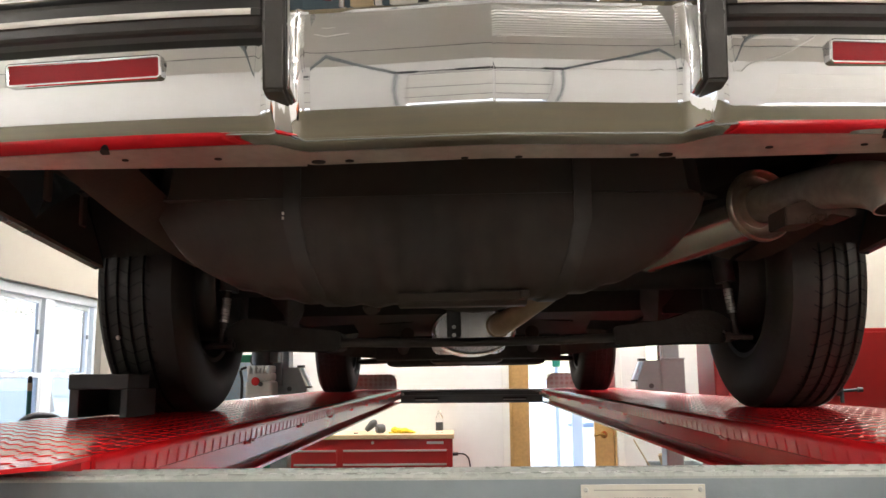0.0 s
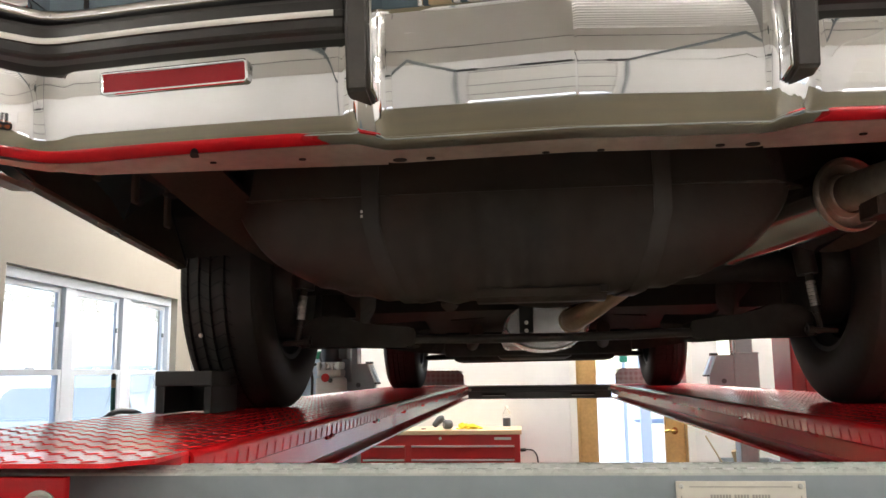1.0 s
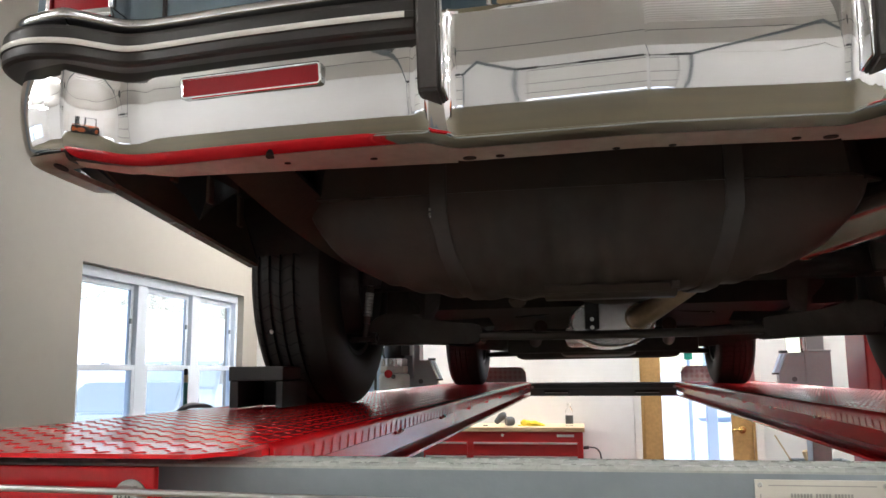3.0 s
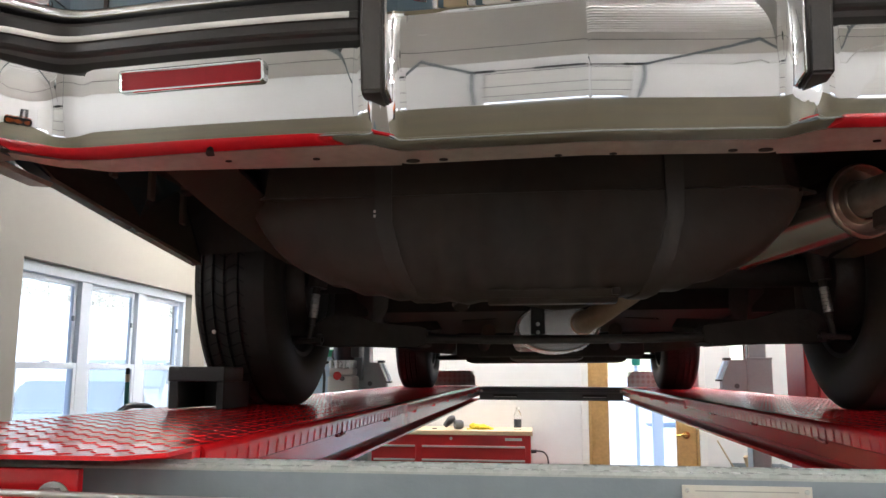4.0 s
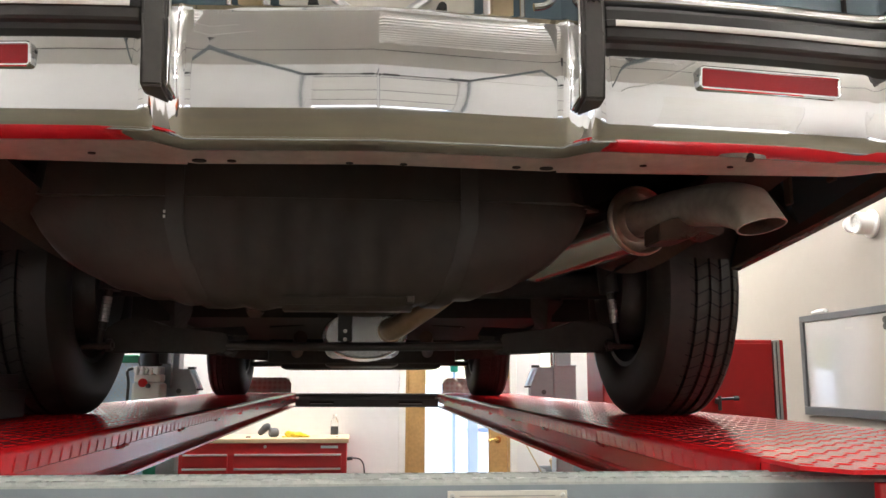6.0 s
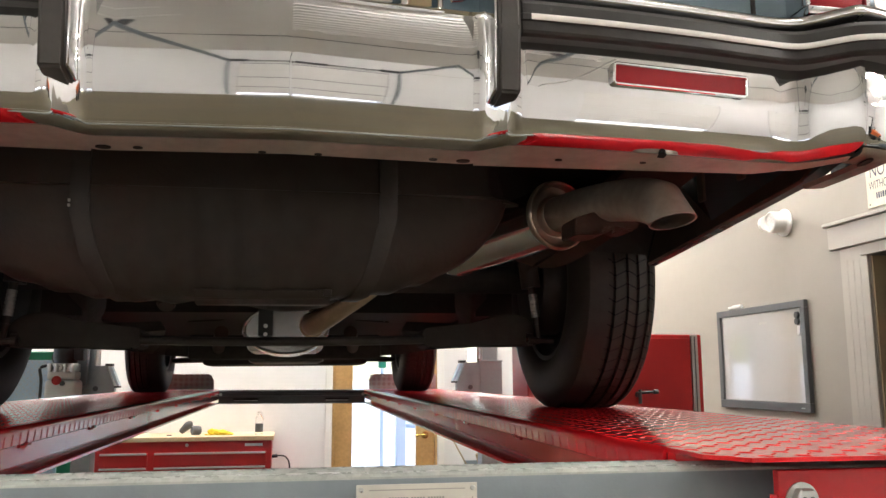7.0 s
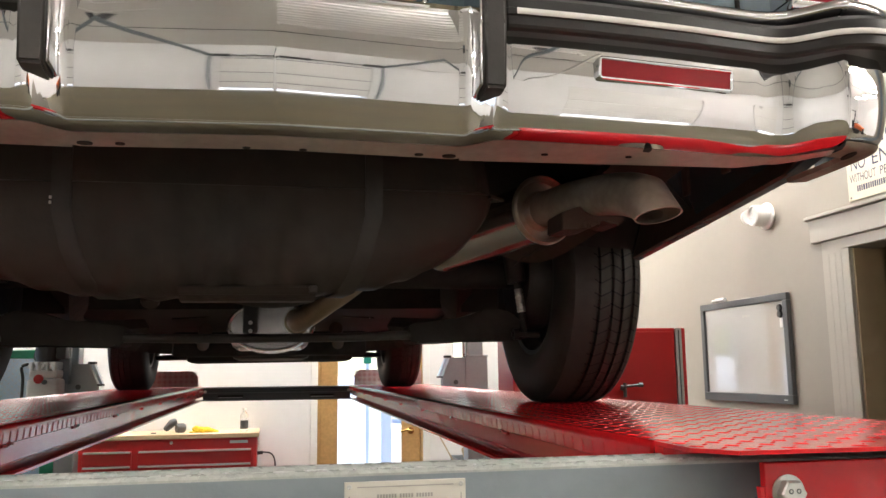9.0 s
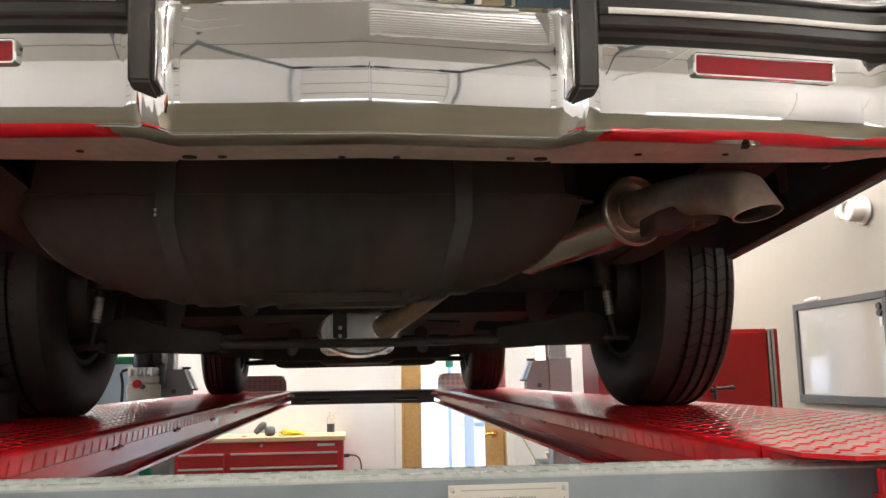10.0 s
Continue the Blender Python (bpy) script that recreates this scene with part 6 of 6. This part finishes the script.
# workbench with red drawers and a birch top
wb = thing("workbench", (-0.72, 4.78, 0), "red steel tool workbench with a birch top", "workbench")
F = 4.535
part("body", boxed(-1.40, -0.095, F + 0.004, 5.03, 0.12, 0.945, 0.006), M_CABRED, wb)
part("worktop", boxed(-1.415, -0.080, F - 0.012, 5.035, 0.946, 0.981, 0.004), M_WOODTOP, wb, "pale birch wooden worktop")
for a, b in ((-1.37, -1.02), (-0.975, -0.135)):
    z = 0.865
    for hgt in (0.10, 0.115, 0.15, 0.2):
        dr = part("drawer", boxed(a, b, F - 0.010, F + 0.0035, z - hgt, z, 0.003), M_CABRED, wb)
        part("handle", boxed(a + 0.006, b - 0.006, F - 0.024, F - 0.0105, z - 0.016, z - 0.001, 0.004), M_ALU, dr, "aluminium pull rail")
        z -= hgt + 0.008
part("maker_badge", boxed(-0.30, -0.165, F - 0.0015, F + 0.0035, 0.905, 0.925, 0.001), M_ALU, wb, "plain silver badge")
bm = BM()
revolve(bm, [(0, 0), (0, 0.012), (0.006, 0.012), (0.006, 0)], (-0.735, F + 0.003, 0.918), (0, -1, 0), 14)
part("lock", bm, M_STEEL, wb)
for cx in (-1.33, -0.17):
    for cy in (4.62, 4.95):
        bm = BM()
        revolve(bm, [(-0.02, 0), (-0.02, 0.055), (0.02, 0.055), (0.02, 0)], (cx, cy, 0.056), (1, 0, 0), 18)
        box(bm, cx - 0.03, cx + 0.03, cy - 0.03, cy + 0.03, 0.112, 0.121)
        part("caster", bm, M_BLACK, wb)

gl = BM()
for c, r, sq in (((-0.555, 4.72, 0.998), 0.040, 0.8), ((-0.50, 4.70, 0.997), 0.045, 0.55), ((-0.45, 4.72, 0.99), 0.035, 0.5), ((-0.42, 4.70, 0.985), 0.022, 0.5), ((-0.592, 4.69, 0.985), 0.022, 0.4), ((-0.52, 4.67, 1.005), 0.018, 0.9)):
    seg = []
    bmesh.ops.create_icosphere(gl, subdivisions=3, radius=r, matrix=Matrix.Translation(c) @ Matrix.Diagonal((1.2, 0.9, sq, 1)))
for v in gl.verts:
    v.co += Vector(noise.noise_vector(v.co * 34)) * 0.010
    v.co.z = max(v.co.z, 0.9815)
tagged(part("work_gloves", gl, M_YELLOW, None, "", 60), "yellow cloth work gloves on the worktop", "gloves")
tl = BM()
sweep(tl, spline([(-0.805, 4.70, 1.004), (-0.78, 4.70, 1.03), (-0.745, 4.70, 1.062), (-0.715, 4.70, 1.068)], 5), [0.016, 0.020, 0.023, 0.025, 0.026, 0.027, 0.028, 0.030, 0.032, 0.032, 0.031, 0.030, 0.028, 0.025, 0.02, 0.015], 12)
revolve(tl, [(-0.035, 0), (-0.035, 0.034), (-0.02, 0.038), (0.02, 0.038), (0.035, 0.03), (0.035, 0)], (-0.685, 4.68, 1.020), (0.9, 0.4, 0), 18)
sweep(tl, [(-0.72, 4.69, 1.05), (-0.69, 4.68, 1.01)], 0.016, 10)
box(tl, -0.905, -0.865, 4.66, 4.675, 0.9815, 0.990, 0.003)
tagged(part("cordless_tool", tl, M_DARKGREY, None, "", 50), "small dark grey power tool on the worktop", "tool")
bt = thing("water_bottle", (-0.20, 4.70, 0.981), "clear plastic water bottle with a dark label", "bottle")
bm = BM()
revolve(bm, [(0.0005, 0), (0.0005, 0.028), (0.004, 0.031), (0.10, 0.031), (0.125, 0.030), (0.155, 0.014), (0.165, 0.012), (0.165, 0.0)], (-0.20, 4.70, 0.981), (0, 0, 1), 24)
part("body", bm, M_CLEAR, bt, "", 40)
bm = BM()
revolve(bm, [(0.02, 0.0316), (0.085, 0.0316)], (-0.20, 4.70, 0.981), (0, 0, 1), 24)
part("label_band", bm, M_DARKGREY, bt, "dark printed label band", 60)
bm = BM()
revolve(bm, [(0.166, 0), (0.166, 0.0145), (0.182, 0.0145), (0.182, 0)], (-0.20, 4.70, 0.981), (0, 0, 1), 20)
part("cap", bm, M_TRIM, bt, "white screw cap", 40)
bm = BM()
sweep(bm, spline([(-0.09, 4.80, 0.80), (-0.04, 4.80, 0.805), (0.02, 4.84, 0.785), (0.05, 4.9, 0.70), (0.05, 4.99, 0.45), (0.03, 5.02, 0.3)], 6), 0.006, 8)
sweep(bm, [(-0.0945, 4.80, 0.80), (-0.05, 4.80, 0.803)], 0.014, 8)
tagged(part("extension_cable", bm, M_BLACK, None, "", 60), "black power cord hanging beside the workbench", "cord")

# tall red tool cabinet beside the lift
tc_ = thing("tool_cabinet", (1.79, 2.4, 0), "tall glossy red steel tool cabinet", "cabinet")
part("body", boxed(1.276, 2.297, 2.115, 2.42, 0.10, 1.667, 0.008), M_CABRED, tc_)
for a, b in ((1.336, 1.733), (1.739, 2.222)):
    part("door", boxed(a, b, 2.101, 2.1145, 0.14, 1.646, 0.004), M_CABRED, tc_)
part("side_rail", boxed(2.226, 2.265, 2.094, 2.1145, 0.12, 1.665, 0.006), M_ALU, tc_, "polished aluminium side rail")
part("side_rail_groove", boxed(2.241, 2.247, 2.0915, 2.0938, 0.13, 1.655), M_DARKGREY, tc_)
for cx in (1.33, 2.24):
    for cy in (2.18, 2.35):
        bm = BM()
        revolve(bm, [(-0.02, 0), (-0.02, 0.05), (0.02, 0.05), (0.02, 0)], (cx, cy, 0.051), (1, 0, 0), 16)
        part("caster", bm, M_BLACK, tc_)
bm = BM()
sweep(bm, [(1.87, 2.06, 1.345), (1.97, 2.055, 1.352)], 0.008, 10)
sweep(bm, [(1.97, 2.055, 1.352), (1.995, 2.055, 1.353)], 0.013, 12)
sweep(bm, [(1.893, 2.06, 1.288), (1.893, 2.06, 1.364)], 0.010, 10)
sweep(bm, [(1.893, 2.1005, 1.334), (1.893, 2.06, 1.334)], 0.012, 10)
part("lever_latch", bm, M_DARKGREY, tc_, "dark lever latch on the door")

# whiteboard on the east wall
wd = thing("whiteboard", (XE, 2.71, 1.22), "glossy whiteboard in a charcoal frame on the wall", "whiteboard")
ya, yb, za, zb = 2.207, 3.217, 1.221, 1.888
for a, b, c, d in ((ya, yb, zb - 0.045, zb), (ya, yb, za, za + 0.055), (ya, ya + 0.045, za + 0.0552, zb - 0.0452), (yb - 0.045, yb, za + 0.0552, zb - 0.0452)):
    part("frame_side", boxed(XE - 0.032, XE - 0.002, a, b, c, d, 0.004), M_FRAME, wd)
part("writing_surface", boxed(XE - 0.018, XE - 0.004, ya + 0.046, yb - 0.046, za + 0.056, zb - 0.046), M_BOARD, wd)
for z in (1.80, 1.762):
    part("magnet", (lambda b: (revolve(b, [(0, 0), (0, 0.022), (0.012, 0.020), (0.012, 0)], (XE - 0.0182, ya + 0.085, z), (-1, 0, 0), 16), b)[1])(BM()), M_BLACK, wd)
part("keys", boxed(XE - 0.024, XE - 0.0185, ya + 0.062, ya + 0.09, 1.68, 1.735, 0.003), M_ALU, wd)
bm = BM()
for k in range(4):
    box(bm, XE - 0.0188, XE - 0.0183, 2.62 + 0.022 * k, 2.636 + 0.022 * k, 1.77 - 0.004 * (k % 2), 1.782)
part("faint_writing", bm, M_INK, wd)["kind"] = "stuff"
bm = BM()
sweep(bm, [(XE - 0.02, 2.90, 1.905), (XE - 0.02, 3.01, 1.905)], 0.014, 10)
sweep(bm, [(XE - 0.02, 3.01, 1.903), (XE - 0.02, 3.06, 1.902)], 0.010, 10)
part("marker_pen", bm, M_TRIM, wd)
part("badge", boxed(XE - 0.0335, XE - 0.032, ya + 0.05, ya + 0.085, 1.243, 1.249), M_ALU, wd)

# enamel warning sign over the doorway
sg = thing("warning_sign", (XE, 1.34, 2.32), "old cream enamel sign with navy lettering", "sign")
part("plate", boxed(XE - 0.012, XE - 0.004, 1.06, 1.62, 2.318, 2.692, 0.002), M_SIGN, sg)


def wall_text(text, y_left, y_right, z, size):
    """Letters on the east wall, read from inside the room, fitted between two places."""
    cu = bpy.data.curves.new("lettering", "FONT")
    cu.body, cu.size, cu.extrude = text, 1.0, 0.0
    tmp = bpy.data.objects.new("lettering", cu)
    me = bpy.data.meshes.new_from_object(tmp)
    bpy.data.objects.remove(tmp)
    xs, ys = [v.co.x for v in me.vertices], [v.co.y for v in me.vertices]
    sx, sy = (y_left - y_right) / (max(xs) - min(xs)), size / (max(ys) - min(ys))
    bm = BM()
    bm.from_mesh(me)
    for v in bm.verts:
        v.co = Vector((XE - 0.0128, y_left - (v.co.x - min(xs)) * sx, z + (v.co.y - min(ys)) * sy))
    return part("lettering", bm, M_NAVY, sg)


wall_text("DANGER", 1.575, 1.105, 2.583, 0.078)
wall_text("NO", 1.585, 1.475, 2.478, 0.072)
wall_text("ENTRY", 1.425, 1.095, 2.478, 0.072)
wall_text("WITHOUT", 1.60, 1.405, 2.412, 0.046)
wall_text("PERMISSION", 1.375, 1.085, 2.412, 0.046)
bm = BM()
y = 1.55
while y > 1.12:
    w = rnd.uniform(0.008, 0.013)
    box(bm, XE - 0.0128, XE - 0.0121, y - w, y, 2.360, 2.392)
    y -= w + 0.006
part("small_line", bm, M_NAVY, sg)["kind"] = "stuff"
for yy, zz in ((1.60, 2.335), (1.08, 2.335), (1.34, 2.335), (1.60, 2.675), (1.08, 2.675)):
    part("screw", (lambda b: (revolve(b, [(0, 0), (0, 0.005), (0.003, 0.004), (0.003, 0)], (XE - 0.012, yy, zz), (-1, 0, 0), 10), b)[1])(BM()), M_DARKGREY, sg)

# round white wall vent
hs = thing("wall_vent", (XE, 2.38, 2.38), "white round plastic pipe vent on the wall", "vent")
bm = BM()
revolve(bm, [(0, 0), (0, 0.085), (0.012, 0.085), (0.02, 0.066), (0.10, 0.066), (0.105, 0.058), (0.09, 0.056), (0.09, 0.0)], (XE - 0.001, 2.38, 2.385), (-1, 0.05, 0.02), 28)
part("pipe", bm, M_TRIM, hs, "", 40)
bm = BM()
for k in range(14):
    a, r = k * 2.4, 0.012 * math.sqrt(k)
    sweep(bm, [(XE - 0.094, 2.385 + math.cos(a) * r, 2.387 + math.sin(a) * r), (XE - 0.097, 2.385 + math.cos(a) * r, 2.387 + math.sin(a) * r)], 0.004, 6)
part("mesh_insert", bm, M_ALU, hs)
bm = BM()
revolve(bm, [(0, 0), (0, 0.05), (0.03, 0.045), (0.03, 0)], (XE - 0.055, 2.49, 2.40), (0, 1, 0), 18)
part("side_boss", bm, M_TRIM, hs, "", 40)

# hose and broom handle by the west side of the lift
bm = BM()
sweep(bm, spline([(-1.60, 0.55, 0.9), (-1.60, 0.64, 1.20), (-1.60, 0.78, 1.292), (-1.60, 0.92, 1.305), (-1.60, 1.06, 1.275), (-1.60, 1.16, 1.15), (-1.60, 1.2, 0.9)], 8), 0.011, 12)
sweep(bm, [(-1.60, 0.55, 0.9), (-1.60, 0.52, 0.02)], 0.011, 12)
sweep(bm, [(-1.60, 1.2, 0.9), (-1.60, 1.22, 0.02)], 0.011, 12)
tagged(part("air_hose", bm, M_HOSE, None, "", 60), "looped dark blue rubber air hose standing beside the lift", "hose")
br = thing("broom", (-1.66, 0.95, 0), "broom standing with a teal and tan handle", "broom")
bm = BM()
sweep(bm, [(-1.66, 0.96, 0.10), (-1.66, 0.93, 1.395)], 0.0085, 12)
part("handle", bm, M_TEAL, br, "", 40)
bm = BM()
sweep(bm, [(-1.66, 0.93, 1.396), (-1.66, 0.929, 1.425)], 0.0088, 12)
part("grip_band", bm, M_TAN, br, "tan band under the tip", 40)
bm = BM()
sweep(bm, [(-1.66, 0.929, 1.4255), (-1.66, 0.928, 1.445), (-1.66, 0.928, 1.450)], [0.0087, 0.0082, 0.004], 12)
part("tip", bm, M_BLACK, br, "", 40)
bm = BM()
box(bm, -1.80, -1.52, 0.92, 1.0, 0.04, 0.10, 0.01)
box(bm, -1.79, -1.53, 0.93, 0.99, 0.0, 0.04)
part("brush_head", bm, M_BLACK, br)

# grey bin with wooden offcuts near the north wall
bn = thing("scrap_bin", (1.72, 4.75, 0), "grey bin with wooden offcuts sticking out", "bin")
bm = BM()
rings = []
for z, k in ((0.0, 0.85), (0.70, 1.0), (0.72, 1.04), (0.715, 0.98), (0.05, 0.82)):
    rings.append([bm.verts.new((1.74 + dx * 0.20 * k, 4.78 + dy * 0.16 * k, z)) for dx, dy in ((-1, -1), (1, -1), (1, 1), (-1, 1))])
skin(bm, rings, True)
bm.faces.new(rings[0])
bm.faces.new(rings[-1])
part("body", bm, M_GREY, bn)
for a, b, r in (((1.60, 4.72, 0.55), (1.38, 4.66, 0.92), 0.006), ((1.62, 4.72, 0.5), (1.66, 4.66, 0.86), 0.02), ((1.70, 4.75, 0.5), (1.60, 4.68, 0.80), 0.025), ((1.72, 4.72, 0.5), (1.78, 4.68, 0.82), 0.022)):
    bm = BM()
    sweep(bm, [a, b], r, 5)
    part("offcut", bm, M_TAN, bn)

# small orange tractor standing at the east end of the hall


def tractor(x, y, yaw):
    t = thing("tractor", (x, y, 0), "small orange tractor parked at the end of the hall", "tractor")
    place = Matrix.Translation((x, y, 0)) @ Matrix.Rotation(yaw, 4, "Z")

    def put(name, bm, mat, parent=t, label="", smooth=None):
        bm.transform(place)
        return part(name, bm, mat, parent, label, smooth)
    bm = BM()
    prism(bm, [(0.25, 0.62), (1.45, 0.58), (1.50, 0.90), (1.38, 1.02), (0.25, 1.12)], "x", -0.27, 0.27)
    bmesh.ops.bevel(bm, geom=bm.edges[:], offset=0.03, segments=2, affect="EDGES")
    put("hood", bm, M_ORANGE, t, "orange painted hood", 40)
    put("grille", boxed(-0.2, 0.2, 1.478, 1.50, 0.64, 0.90, 0.006), M_BLACK)
    put("chassis", boxed(-0.16, 0.16, -0.75, 1.40, 0.40, 0.60, 0.02), M_DARKGREY)
    put("platform", boxed(-0.42, 0.42, -0.35, 0.30, 0.58, 0.63, 0.01), M_BLACK)
    bm = BM()
    box(bm, -0.22, 0.22, -0.55, -0.12, 0.80, 0.90, 0.03)
    box(bm, -0.22, 0.22, -0.62, -0.54, 0.86, 1.22, 0.03)
    put("seat", bm, M_BLACK, t, "black padded seat")
    put("seat_post", boxed(-0.12, 0.12, -0.45, -0.2, 0.60, 0.81, 0.01), M_DARKGREY)
    for sx in (-1, 1):
        bm = BM()
        sweep(bm, spline([(sx * 0.47, -0.98, 0.62), (sx * 0.47, -0.85, 0.93), (sx * 0.47, -0.5, 1.05), (sx * 0.47, -0.15, 0.93), (sx * 0.47, -0.02, 0.68)], 5), 0.12, 6, True, 0.25)
        put("fender", bm, M_ORANGE, t, "", 40)
        bm = BM()
        revolve(bm, [(-0.13, 0.26), (-0.14, 0.40), (-0.11, 0.46), (0.11, 0.46), (0.14, 0.40), (0.13, 0.26)], (sx * 0.52, -0.5, 0.462), (1, 0, 0), 32, True)
        rw = put("rear_tyre", bm, M_BLACK, t, "", 40)
        bm = BM()
        revolve(bm, [(-0.06, 0), (-0.06, 0.262), (0.06, 0.262), (0.06, 0)], (sx * 0.52, -0.5, 0.462), (1, 0, 0), 24)
        put("rear_rim", bm, M_ORANGE, t, "", 40)
        bm = BM()
        revolve(bm, [(-0.08, 0.0), (-0.08, 0.25), (-0.05, 0.29), (0.05, 0.29), (0.08, 0.25), (0.08, 0.0)], (sx * 0.42, 1.15, 0.292), (1, 0, 0), 28)
        put("front_wheel", bm, M_BLACK, t, "", 40)
        put("roll_bar_leg", boxed(sx * 0.33 - 0.03, sx * 0.33 + 0.03, -0.80, -0.74, 0.58, 1.95, 0.008), M_BLACK)
    put("roll_bar_top", boxed(-0.36, 0.36, -0.80, -0.74, 1.951, 2.01, 0.008), M_BLACK)
    bm = BM()
    sweep(bm, [(0, 0.32, 1.0), (0, 0.12, 1.22)], 0.02, 8)
    revolve(bm, [(-0.012, 0.16), (0, 0.172), (0.012, 0.16), (0, 0.148)], (0, 0.12, 1.22), (0, -0.6, 0.75), 28, True)
    put("steering_wheel", bm, M_BLACK, t, "", 40)


tractor(6.75, -5.35, radians(20))
